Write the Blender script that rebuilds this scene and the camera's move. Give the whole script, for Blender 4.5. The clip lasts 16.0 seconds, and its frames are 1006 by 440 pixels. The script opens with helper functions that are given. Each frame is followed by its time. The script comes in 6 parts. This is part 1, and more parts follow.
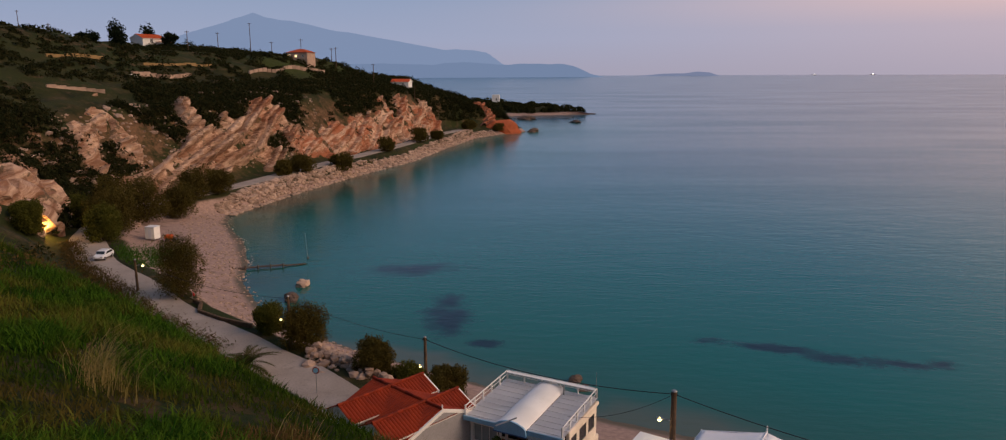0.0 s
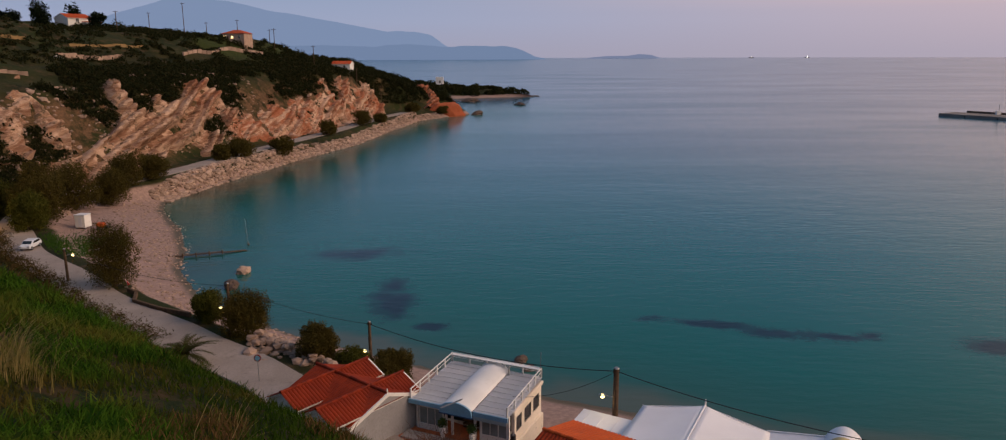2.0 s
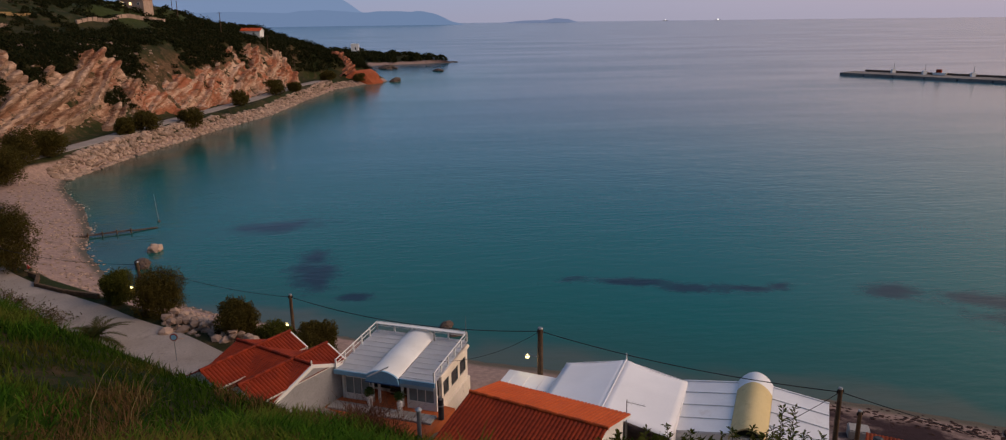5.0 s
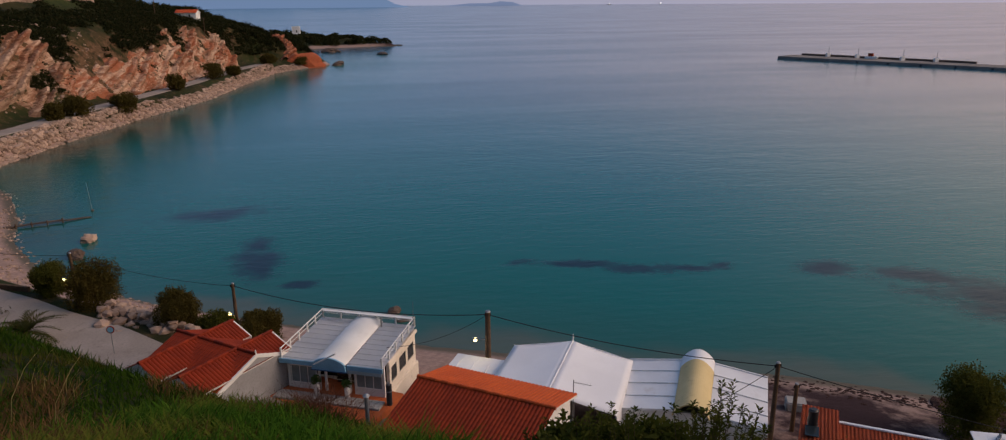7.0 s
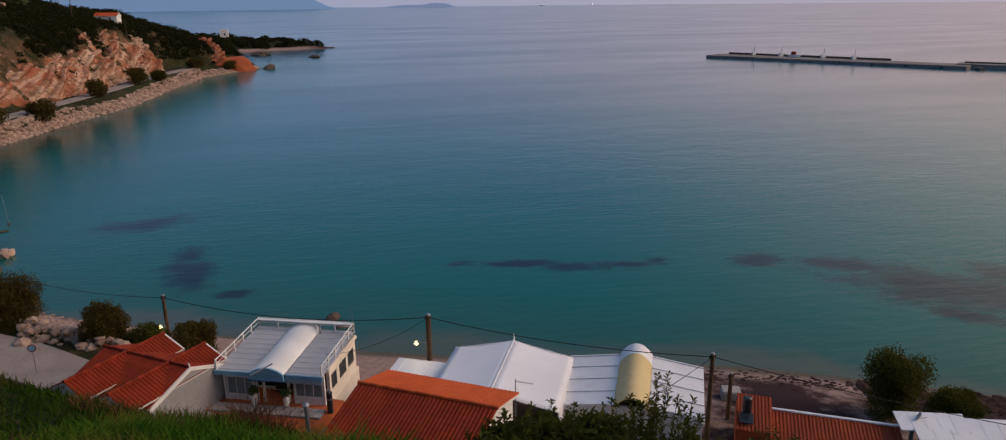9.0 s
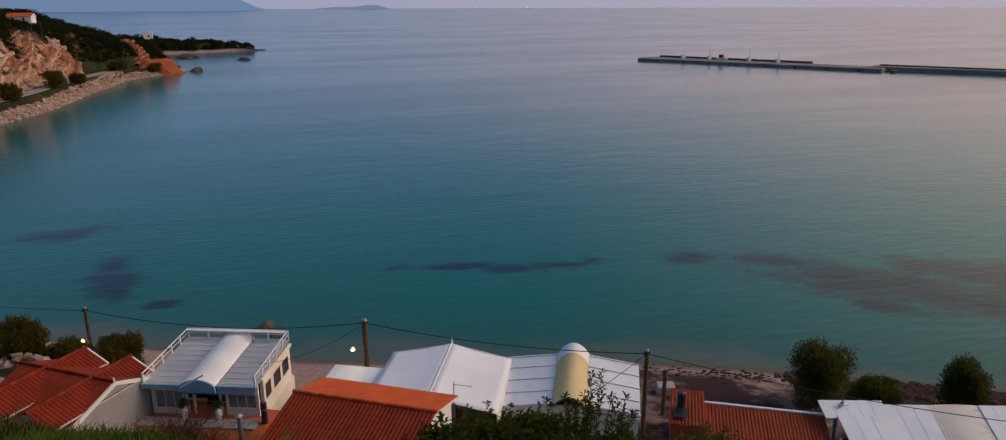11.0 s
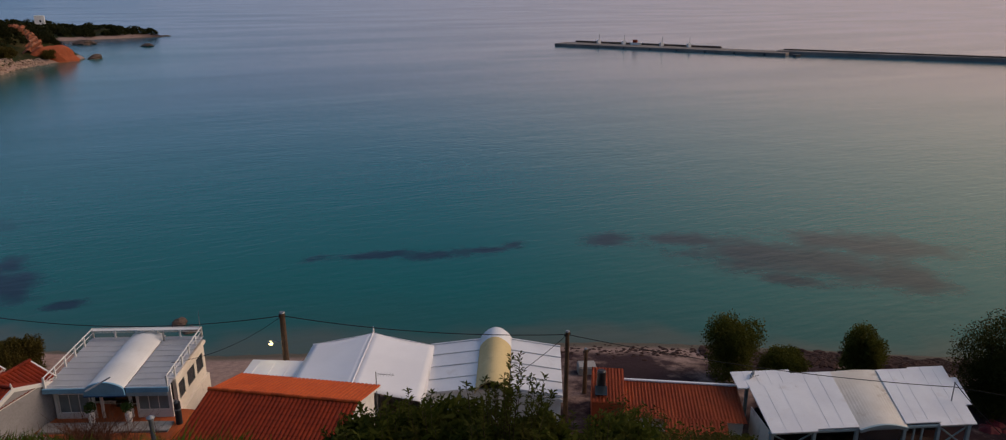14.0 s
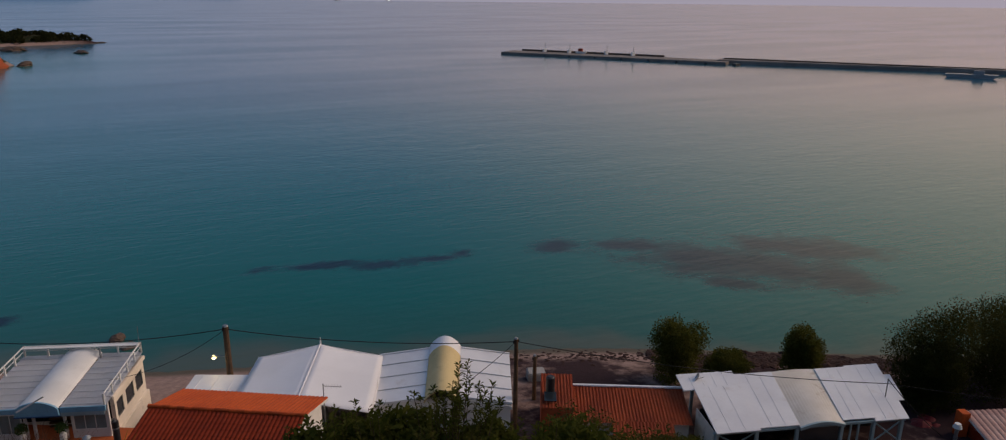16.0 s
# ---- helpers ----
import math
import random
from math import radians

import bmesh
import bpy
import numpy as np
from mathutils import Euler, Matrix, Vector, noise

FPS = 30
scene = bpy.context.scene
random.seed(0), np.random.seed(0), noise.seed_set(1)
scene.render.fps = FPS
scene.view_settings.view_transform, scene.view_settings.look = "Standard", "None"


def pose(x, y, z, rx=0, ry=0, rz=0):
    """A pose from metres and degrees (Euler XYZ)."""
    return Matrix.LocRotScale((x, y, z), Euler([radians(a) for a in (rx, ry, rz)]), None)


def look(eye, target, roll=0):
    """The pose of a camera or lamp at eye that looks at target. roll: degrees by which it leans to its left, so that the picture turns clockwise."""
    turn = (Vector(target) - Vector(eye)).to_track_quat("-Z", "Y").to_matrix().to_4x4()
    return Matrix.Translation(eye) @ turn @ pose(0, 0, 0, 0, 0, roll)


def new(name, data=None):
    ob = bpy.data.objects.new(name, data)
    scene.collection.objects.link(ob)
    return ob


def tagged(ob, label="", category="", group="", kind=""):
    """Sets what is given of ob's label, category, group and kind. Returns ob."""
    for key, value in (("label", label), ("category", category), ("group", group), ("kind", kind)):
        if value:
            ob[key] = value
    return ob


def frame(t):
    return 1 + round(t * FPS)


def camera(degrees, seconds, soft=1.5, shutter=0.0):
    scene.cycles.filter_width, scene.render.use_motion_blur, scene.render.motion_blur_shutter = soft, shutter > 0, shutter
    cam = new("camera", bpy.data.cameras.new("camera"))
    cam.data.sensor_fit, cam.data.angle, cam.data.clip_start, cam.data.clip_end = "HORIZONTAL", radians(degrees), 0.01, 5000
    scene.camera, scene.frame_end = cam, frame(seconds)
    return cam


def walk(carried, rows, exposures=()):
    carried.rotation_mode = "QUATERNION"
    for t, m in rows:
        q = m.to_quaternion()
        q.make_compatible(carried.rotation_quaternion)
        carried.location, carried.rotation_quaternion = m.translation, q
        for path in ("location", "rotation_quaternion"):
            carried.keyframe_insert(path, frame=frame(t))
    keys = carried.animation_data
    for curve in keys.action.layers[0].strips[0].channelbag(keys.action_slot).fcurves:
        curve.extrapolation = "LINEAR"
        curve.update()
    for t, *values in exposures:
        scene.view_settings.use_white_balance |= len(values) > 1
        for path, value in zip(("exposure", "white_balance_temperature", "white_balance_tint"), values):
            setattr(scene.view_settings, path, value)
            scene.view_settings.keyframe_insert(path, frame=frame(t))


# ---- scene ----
cam = camera(68.1, 16.0, soft=1.15)
PATH = [
    (0, (-0.046, 0.046, 30.524), (-0.172, 2.004, 30.132), -0.3),
    (0.5, (0.022, 0.15, 30.498), (-0.068, 2.109, 30.103), -0.4),
    (1, (0.094, 0.21, 30.493), (0.046, 2.168, 30.088), -0.5),
    (1.5, (0.189, 0.139, 30.48), (0.175, 2.094, 30.06), -0.1),
    (2, (0.179, 0.02, 30.471), (0.198, 1.971, 30.034), -0.2),
    (2.5, (0.209, -0.057, 30.443), (0.257, 1.89, 29.989), -0.2),
    (3, (0.24, -0.035, 30.379), (0.321, 1.906, 29.901), -0.2),
    (3.5, (0.27, -0.028, 30.366), (0.381, 1.906, 29.868), -0.4),
    (4, (0.301, -0.025, 30.349), (0.448, 1.904, 29.84), -0.6),
    (6.5, (0.495, -0.04, 30.307), (0.819, 1.854, 29.752), -0.5),
    (7, (0.508, -0.046, 30.297), (0.866, 1.839, 29.73), -0.4),
    (7.5, (0.552, -0.048, 30.313), (0.952, 1.827, 29.745), -0.4),
    (8, (0.613, -0.007, 30.299), (1.045, 1.863, 29.734), -0.5),
    (8.5, (0.593, -0.083, 30.334), (1.062, 1.778, 29.772), -0.6),
    (9, (0.607, -0.157, 30.324), (1.123, 1.691, 29.759), -0.6),
    (11.5, (0.778, -0.287, 30.352), (1.487, 1.495, 29.786), -0.2),
    (12, (0.817, -0.304, 30.328), (1.56, 1.46, 29.747), -0.2),
    (12.5, (0.86, -0.312, 30.313), (1.633, 1.437, 29.727), -0.0),
    (13, (0.87, -0.302, 30.323), (1.674, 1.432, 29.733), -0.0),
    (13.5, (0.9, -0.327, 30.313), (1.737, 1.392, 29.723), 0.1),
    (14, (0.951, -0.323, 30.294), (1.812, 1.382, 29.699), 0.1),
    (14.5, (0.96, -0.337, 30.31), (1.854, 1.352, 29.72), 0.2),
    (15, (0.972, -0.359, 30.323), (1.9, 1.315, 29.744), 0.4),
    (15.5, (1.003, -0.394, 30.323), (1.961, 1.266, 29.752), 0.5),
    (16, (0.972, -0.467, 30.346), (1.956, 1.177, 29.772), 0.6),
]
walk(cam, [(t, look(e, g, r)) for t, e, g, r in PATH], [(0, 0.05, 6850, 14), (3.5, 0.0, 6600, 12), (6.5, -0.02, 6300, 10), (9, 0.0, 6200, 9), (12, -0.02, 6250, 8), (16, -0.27, 6300, 8)])

# ---- sky and light: dusk, the glow of the set sun to the right of the bay ----
SUN_AZ = radians(104)
world = bpy.data.worlds.new("dusk_sky")
scene.world = world
world.use_nodes = True
nt = world.node_tree
nt.nodes.clear()


def wnode(kind, **values):
    n = nt.nodes.new(kind)
    for key, value in values.items():
        n.inputs[int(key[1:])].default_value = value
    return n


def ramp(tree, stops, fac):
    n = tree.nodes.new("ShaderNodeValToRGB")
    els = n.color_ramp.elements
    while len(els) < len(stops):
        els.new(0.5)
    for el, (p, c) in zip(els, stops):
        el.position, el.color = p, (*c, 1)
    tree.links.new(fac, n.inputs[0])
    return n.outputs[0]


def math_node(tree, op, a, b=None, clamp=False):
    n = tree.nodes.new("ShaderNodeMath")
    n.operation, n.use_clamp = op, clamp
    for i, v in enumerate((a, b)):
        if v is None:
            continue
        if isinstance(v, (int, float)):
            n.inputs[i].default_value = v
        else:
            tree.links.new(v, n.inputs[i])
    return n.outputs[0]


def mix_rgb(tree, fac, a, b, mode="MIX"):
    n = tree.nodes.new("ShaderNodeMix")
    n.data_type, n.blend_type = "RGBA", mode
    for i, v in ((0, fac), (6, a), (7, b)):
        if isinstance(v, (int, float)):
            n.inputs[i].default_value = v
        elif isinstance(v, tuple):
            n.inputs[i].default_value = (*v, 1)
        else:
            tree.links.new(v, n.inputs[i])
    return n.outputs[2]


coord = nt.nodes.new("ShaderNodeTexCoord")
xyz = nt.nodes.new("ShaderNodeSeparateXYZ")
nt.links.new(coord.outputs["Generated"], xyz.inputs[0])
up = math_node(nt, "MAXIMUM", xyz.outputs[2], 0.0)
side = math_node(nt, "ADD", math_node(nt, "MULTIPLY", xyz.outputs[0], math.sin(SUN_AZ)), math_node(nt, "MULTIPLY", xyz.outputs[1], math.cos(SUN_AZ)))
glow = math_node(nt, "MULTIPLY_ADD", side, 0.5)
glow.node.inputs[2].default_value = 0.5
cool = ramp(nt, [(0.0, (0.33, 0.345, 0.465)), (0.04, (0.31, 0.37, 0.53)), (0.12, (0.235, 0.33, 0.50)), (0.3, (0.14, 0.225, 0.38)), (1.0, (0.12, 0.19, 0.32))], up)
warm = ramp(nt, [(0.0, (0.46, 0.39, 0.46)), (0.05, (0.62, 0.46, 0.48)), (0.08, (0.95, 0.60, 0.50)), (0.13, (0.92, 0.70, 0.53)), (0.3, (0.86, 0.70, 0.50)), (0.55, (0.42, 0.39, 0.35)), (1.0, (0.10, 0.16, 0.27))], up)
fac = nt.nodes.new("ShaderNodeMapRange")
fac.interpolation_type = "SMOOTHSTEP"
fac.inputs[2].default_value = 0.97
high = nt.nodes.new("ShaderNodeMapRange")
high.interpolation_type = "SMOOTHSTEP"
for i, v in ((1, 0.06), (2, 0.24), (3, 0.24), (4, 0.54)):
    high.inputs[i].default_value = v
nt.links.new(up, high.inputs[0])
nt.links.new(high.outputs[0], fac.inputs[1])
nt.links.new(glow, fac.inputs[0])
bg = nt.nodes.new("ShaderNodeBackground")
bg.inputs[1].default_value = 1.0
nt.links.new(mix_rgb(nt, fac.outputs[0], cool, warm), bg.inputs[0])
out = nt.nodes.new("ShaderNodeOutputWorld")
nt.links.new(bg.outputs[0], out.inputs[0])

sun_data = bpy.data.lights.new("afterglow_sun", "SUN")
sun_data.energy, sun_data.angle, sun_data.color = 2.2, radians(40), (1.0, 0.72, 0.54)
sun = new("afterglow_sun", sun_data)
sun.matrix_world = look((0, 0, 200), (-math.sin(SUN_AZ) * 100, -math.cos(SUN_AZ) * 100, 200 - 68))


# ---- materials ----
def material(name):
    m = bpy.data.materials.new(name)
    m.use_nodes = True
    t = m.node_tree
    return m, t, t.nodes["Principled BSDF"]


def noise_fac(t, scale, detail=4, rough=0.55, vec=None, distort=0.0):
    n = t.nodes.new("ShaderNodeTexNoise")
    n.inputs["Scale"].default_value, n.inputs["Detail"].default_value = scale, detail
    n.inputs["Roughness"].default_value, n.inputs["Distortion"].default_value = rough, distort
    if vec is None:
        vec = place(t)
    t.links.new(vec, n.inputs["Vector"])
    return n.outputs["Fac"]


def place(t):
    """World position, in metres."""
    for n in t.nodes:
        if n.type == "NEW_GEOMETRY":
            return n.outputs["Position"]
    return t.nodes.new("ShaderNodeNewGeometry").outputs["Position"]


def bump(t, bsdf, height, strength, distance):
    n = t.nodes.new("ShaderNodeBump")
    n.inputs["Strength"].default_value, n.inputs["Distance"].default_value = strength, distance
    t.links.new(height, n.inputs["Height"])
    t.links.new(n.outputs[0], bsdf.inputs["Normal"])


def smooth(t, v, lo, hi):
    n = t.nodes.new("ShaderNodeMapRange")
    n.interpolation_type = "SMOOTHSTEP"
    n.inputs[1].default_value, n.inputs[2].default_value = lo, hi
    t.links.new(v, n.inputs[0])
    return n.outputs[0]


def plain(name, a, b, rough=0.7, coarse=0.6, fine=12.0, relief=0.3, depth=0.02, metal=0.0, stain=None, per=None, grain=0.4):
    """A surface that varies between two colours at two scales; stain: a third colour in blotches; per: 'object' or 'island' variation."""
    m, t, p = material(name)
    big = smooth(t, noise_fac(t, coarse), 0.35, 0.65)
    small = noise_fac(t, fine, 5, 0.65)
    c = mix_rgb(t, big, a, b)
    c = mix_rgb(t, math_node(t, "MULTIPLY", smooth(t, small, 0.4, 0.7), grain), c, tuple(0.55 * v for v in a))
    if stain:
        c = mix_rgb(t, math_node(t, "MULTIPLY", smooth(t, noise_fac(t, coarse * 2.3, 6, 0.7), 0.55, 0.72), 0.7), c, stain)
    if per:
        if per == "object":
            r = t.nodes.new("ShaderNodeObjectInfo").outputs["Random"]
        else:
            r = t.nodes.new("ShaderNodeNewGeometry").outputs["Random Per Island"]
        h = t.nodes.new("ShaderNodeHueSaturation")
        v = math_node(t, "MULTIPLY_ADD", r, 0.7)
        v.node.inputs[2].default_value = 0.65
        t.links.new(v, h.inputs["Value"])
        t.links.new(c, h.inputs["Color"])
        c = h.outputs[0]
    t.links.new(c, p.inputs["Base Color"])
    p.inputs["Roughness"].default_value, p.inputs["Metallic"].default_value = rough, metal
    p.inputs["Specular IOR Level"].default_value = 0.5 if rough < 0.55 else 0.2
    bump(t, p, small, relief, depth)
    return m


def leafy(name, a, b, tip, rough=0.85):
    """Foliage: colour by leaf cluster and by broad patches."""
    m, t, p = material(name)
    g = t.nodes.new("ShaderNodeNewGeometry")
    c = mix_rgb(t, g.outputs["Random Per Island"], a, b)
    c = mix_rgb(t, smooth(t, noise_fac(t, 0.9, 3, 0.5, g.outputs["Position"]), 0.45, 0.7), c, tip)
    t.links.new(c, p.inputs["Base Color"])
    p.inputs["Roughness"].default_value = rough
    p.inputs["Specular IOR Level"].default_value = 0.05
    thin = t.nodes.new("ShaderNodeBsdfTranslucent")
    t.links.new(c, thin.inputs[0])
    both = t.nodes.new("ShaderNodeMixShader")
    both.inputs[0].default_value = 0.45
    t.links.new(p.outputs[0], both.inputs[1])
    t.links.new(thin.outputs[0], both.inputs[2])
    t.links.new(both.outputs[0], t.nodes["Material Output"].inputs[0])
    return m


WHITE = plain("white_paint", (0.78, 0.77, 0.75), (0.70, 0.69, 0.67), 0.6, 0.5, 9, 0.15, 0.01, stain=(0.60, 0.58, 0.55), grain=0.08)
# On the orange house this pair paints a shaded and a lit slope.
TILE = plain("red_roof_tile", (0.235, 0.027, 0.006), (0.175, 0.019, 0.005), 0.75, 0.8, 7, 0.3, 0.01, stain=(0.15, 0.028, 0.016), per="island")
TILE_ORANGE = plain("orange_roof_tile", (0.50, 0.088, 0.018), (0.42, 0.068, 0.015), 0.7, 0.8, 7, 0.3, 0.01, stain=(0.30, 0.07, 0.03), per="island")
TIMBER = plain("weathered_pole_wood", (0.12, 0.075, 0.045), (0.08, 0.05, 0.03), 0.85, 2.0, 18, 0.5, 0.01)
# near-black that paints the shade inside open rooms
INTERIOR_SHADE = plain("painted_interior_shade", (0.03, 0.03, 0.032), (0.02, 0.02, 0.022), 0.8)
METAL = plain("galvanised_metal", (0.32, 0.33, 0.34), (0.25, 0.26, 0.27), 0.5, 2, 20, 0.1, 0.005, metal=0.6)
CABLE = plain("black_cable", (0.02, 0.02, 0.022), (0.015, 0.015, 0.016), 0.6)
STONE = plain("shore_stone", (0.37, 0.265, 0.205), (0.29, 0.20, 0.155), 0.85, 0.7, 6, 0.6, 0.05, stain=(0.15, 0.11, 0.085), per="island")
CONCRETE = plain("weathered_concrete", (0.36, 0.34, 0.32), (0.29, 0.27, 0.25), 0.85, 0.4, 8, 0.4, 0.02, stain=(0.18, 0.17, 0.16))


# ---- building helpers ----
def mesh_object(name, bm, mat=None, parent=None):
    me = bpy.data.meshes.new(name)
    bm.to_mesh(me)
    bm.free()
    ob = new(name, me)
    if mat:
        me.materials.append(mat)
    if parent:
        ob.parent = parent
    return ob


def part(name, bm, mat, parent, label=""):
    return tagged(mesh_object(name, bm, mat, parent), label)


def raw(name, verts, faces, mat, parent=None):
    me = bpy.data.meshes.new(name)
    me.from_pydata([tuple(v) for v in verts], [], faces)
    ob = new(name, me)
    if mat:
        me.materials.append(mat)
    if parent:
        ob.parent = parent
    return ob


def add_box(bm, x0, y0, z0, x1, y1, z1, bevel=0.0):
    r = bmesh.ops.create_cube(bm, size=1, matrix=Matrix.LocRotScale(((x0 + x1) / 2, (y0 + y1) / 2, (z0 + z1) / 2), None, (x1 - x0, y1 - y0, z1 - z0)))
    if bevel:
        es = list({e for v in r["verts"] for e in v.link_edges})
        bmesh.ops.bevel(bm, geom=es, offset=bevel, segments=2, affect="EDGES")
    return bm


def box(x0, y0, z0, x1, y1, z1, bevel=0.0):
    return add_box(bmesh.new(), x0, y0, z0, x1, y1, z1, bevel)


def add_tube(bm, a, b, r0, r1=None, n=8):
    a, b = Vector(a), Vector(b)
    d = b - a
    m = Matrix.Translation((a + b) / 2) @ d.to_track_quat("Z", "Y").to_matrix().to_4x4()
    bmesh.ops.create_cone(bm, cap_ends=True, segments=n, radius1=r0, radius2=r0 if r1 is None else r1, depth=d.length, matrix=m)
    return bm


def tube(a, b, r0, r1=None, n=8):
    return add_tube(bmesh.new(), a, b, r0, r1, n)


def thing(name, label, category, m=None, group="", kind=""):
    ob = new(name)
    ob.empty_display_size = 0.3
    if m is not None:
        ob.matrix_world = m
    return tagged(ob, label, category, group, kind)

# ---- land: one height field from the coastline inland ----
COAST = np.array([(-300, 720), (-60, 640), (12, 560), (30, 538), (-35, 512), (-64, 478), (-42, 424), (-12, 383), (-35.5, 348),
                  (-43.4, 298), (-48.4, 254), (-59.7, 213), (-66.6, 179), (-70, 156), (-66.7, 146), (-56.3, 130), (-49.4, 115),
                  (-45.8, 104), (-36, 88), (-22.7, 78), (4.5, 62.3), (18, 56.7), (35.2, 50), (44, 45), (61, 34), (110, 4), (200, -50), (330, -200)], float)
# stations along the coast; at each, four steps inland: distance and height
KK = [0, 4, 6, 7, 8, 9, 10, 11, 12, 13, 14.5, 16, 18, 19, 20, 21, 21.5, 22, 24, 27]
D1 = [3, 3, 3, 2, 4, 4, 4, 4, 4, 6, 10, 10, 7, 5, 6, 8, 8, 8, 8, 8]
Z1 = [1.5, 1.5, 2, 2, 3, 3, 3, 3, 3, 2.4, 2.3, 2.2, 2.3, 2.3, 1.6, 1.6, 1.6, 1.6, 1.4, 1.4]
D2 = [12, 12, 10, 6, 12, 13, 13, 14, 14, 17, 25, 28, 16, 20, 24, 25, 25, 25, 27, 27]
Z2 = [3, 3, 4, 6, 4.5, 4.5, 4.5, 4.5, 4.5, 4, 3.8, 4, 4.2, 4.2, 4.0, 3.8, 3.4, 3.2, 2.6, 2.6]
D3 = [30, 30, 18, 14, 24, 26, 27, 28, 31, 36, 50, 54, 46, 50, 50.5, 51, 51, 51, 50, 50]
Z3 = [6, 6, 12, 11, 20, 25, 22, 21.5, 22, 22, 21, 21, 25.6, 26.9, 27.9, 25.0, 23.1, 23, 21, 21]
D4 = [80, 80, 32, 28, 50, 50, 60, 70, 90, 105, 125, 125, 60, 59, 59, 59, 59, 59, 59, 59]
Z4 = [8, 8, 18, 16, 28, 36, 36, 38, 44, 48, 53, 53, 31, 29.4, 29.1, 28.9, 28.8, 28.6, 28, 28]


def coast_param(x, y):
    """Signed distance inland of the coast, and the station, for arrays of places."""
    best = np.full(x.shape, 1e9)
    k = np.zeros(x.shape)
    sgn = np.ones(x.shape)
    for i in range(len(COAST) - 1):
        a, b = COAST[i], COAST[i + 1]
        d = b - a
        n2 = d @ d
        u = np.clip(((x - a[0]) * d[0] + (y - a[1]) * d[1]) / n2, 0, 1)
        px, py = x - a[0] - u * d[0], y - a[1] - u * d[1]
        dist = np.hypot(px, py)
        hit = dist < best - 1e-9
        best = np.where(hit, dist, best)
        k = np.where(hit, i + u, k)
    # inside test for the land polygon, closed far to the west and south
    poly = np.vstack([COAST, [(330, -900), (-1500, -900), (-1500, 720)]])
    inside = np.zeros(x.shape, bool)
    for i in range(len(poly)):
        (x0, y0), (x1, y1) = poly[i], poly[(i + 1) % len(poly)]
        if y0 == y1:
            continue
        c = ((y0 > y) != (y1 > y)) & (x < (x1 - x0) * (y - y0) / (y1 - y0) + x0)
        inside ^= c
    return np.where(inside, best, -best), k


def wave_noise(x, y, scale, seed):
    """Smooth value noise on arrays, about -1 to 1."""
    rng = np.random.RandomState(seed)
    tab = rng.rand(64, 64) * 2 - 1
    u, v = x / scale, y / scale
    i, j = np.floor(u).astype(int), np.floor(v).astype(int)
    f, g = u - i, v - j
    f, g = f * f * (3 - 2 * f), g * g * (3 - 2 * g)
    a, b = tab[i % 64, j % 64], tab[(i + 1) % 64, j % 64]
    c, d = tab[i % 64, (j + 1) % 64], tab[(i + 1) % 64, (j + 1) % 64]
    return (a * (1 - f) + b * f) * (1 - g) + (c * (1 - f) + d * f) * g


ROAD = np.array([(-41, 345), (-48, 318), (-56, 263), (-62.5, 232.6), (-69, 201), (-74.5, 170), (-80, 150), (-83, 132), (-76, 114.5), (-64.5, 99),
                 (-49.3, 85), (-42.8, 77.9), (-32.3, 69.2), (-25, 63.3), (-18, 57.3), (-12, 50), (-6, 43.5), (6, 34)], float)


def polyline_distance(x, y, line):
    best = np.full(x.shape, 1e9)
    for a, b in zip(line[:-1], line[1:]):
        d = b - a
        u = np.clip(((x - a[0]) * d[0] + (y - a[1]) * d[1]) / (d @ d), 0, 1)
        best = np.minimum(best, np.hypot(x - a[0] - u * d[0], y - a[1] - u * d[1]))
    return best


def height(x, y):
    x, y = np.asarray(x, float), np.asarray(y, float)
    d, k = coast_param(x, y)
    cols = [np.interp(k, KK, c) for c in (D1, Z1, D2, Z2, D3, Z3, D4, Z4)]
    d1, z1, d2, z2, d3, z3, d4, z4 = cols

    def lerp(d0, za, da, zb):
        u = np.clip((d - d0) / np.maximum(da - d0, 0.01), 0, 1)
        return za + (zb - za) * u ** np.where((k > 17) & (d > d2) & (d < d3), 1.3, 1.0)
    z = np.where(d < d1, lerp(0, 0, d1, z1), np.where(d < d2, lerp(d1, z1, d2, z2), np.where(d < d3, lerp(d2, z2, d3, z3), lerp(d3, z3, d4, z4))))
    z = z + np.clip(d - d4, 0, 120) * 0.07
    z = np.where(d < 0, np.maximum(d * 0.12, -9), z)
    # the brow of the near hill climbs towards the west
    rough = np.clip((d - d2) / 8, 0, 1) * np.clip((y + x * 0.3 - 20) / 30, 0.12, 1)
    z = z + rough * (wave_noise(x, y, 23, 1) * 1.3 + wave_noise(x, y, 9, 2) * 0.6 + wave_noise(x, y, 3.7, 3) * 0.25)
    z = z + np.clip(d, 0, 2) / 2 * wave_noise(x, y, 5, 4) * 0.12
    r = polyline_distance(x, y, ROAD)
    w = np.clip((7 - r) / 3.5, 0, 1)
    w = w * w * (3 - 2 * w) * (d > 0)
    z = z * (1 - w) + 4.05 * w
    # level ground under the terrace between the houses
    w = np.clip((7.0 - np.hypot(x + 2.9, y - 44.6)) / 2.2, 0, 1)
    return z * (1 - w) + np.minimum(z, 3.55) * w


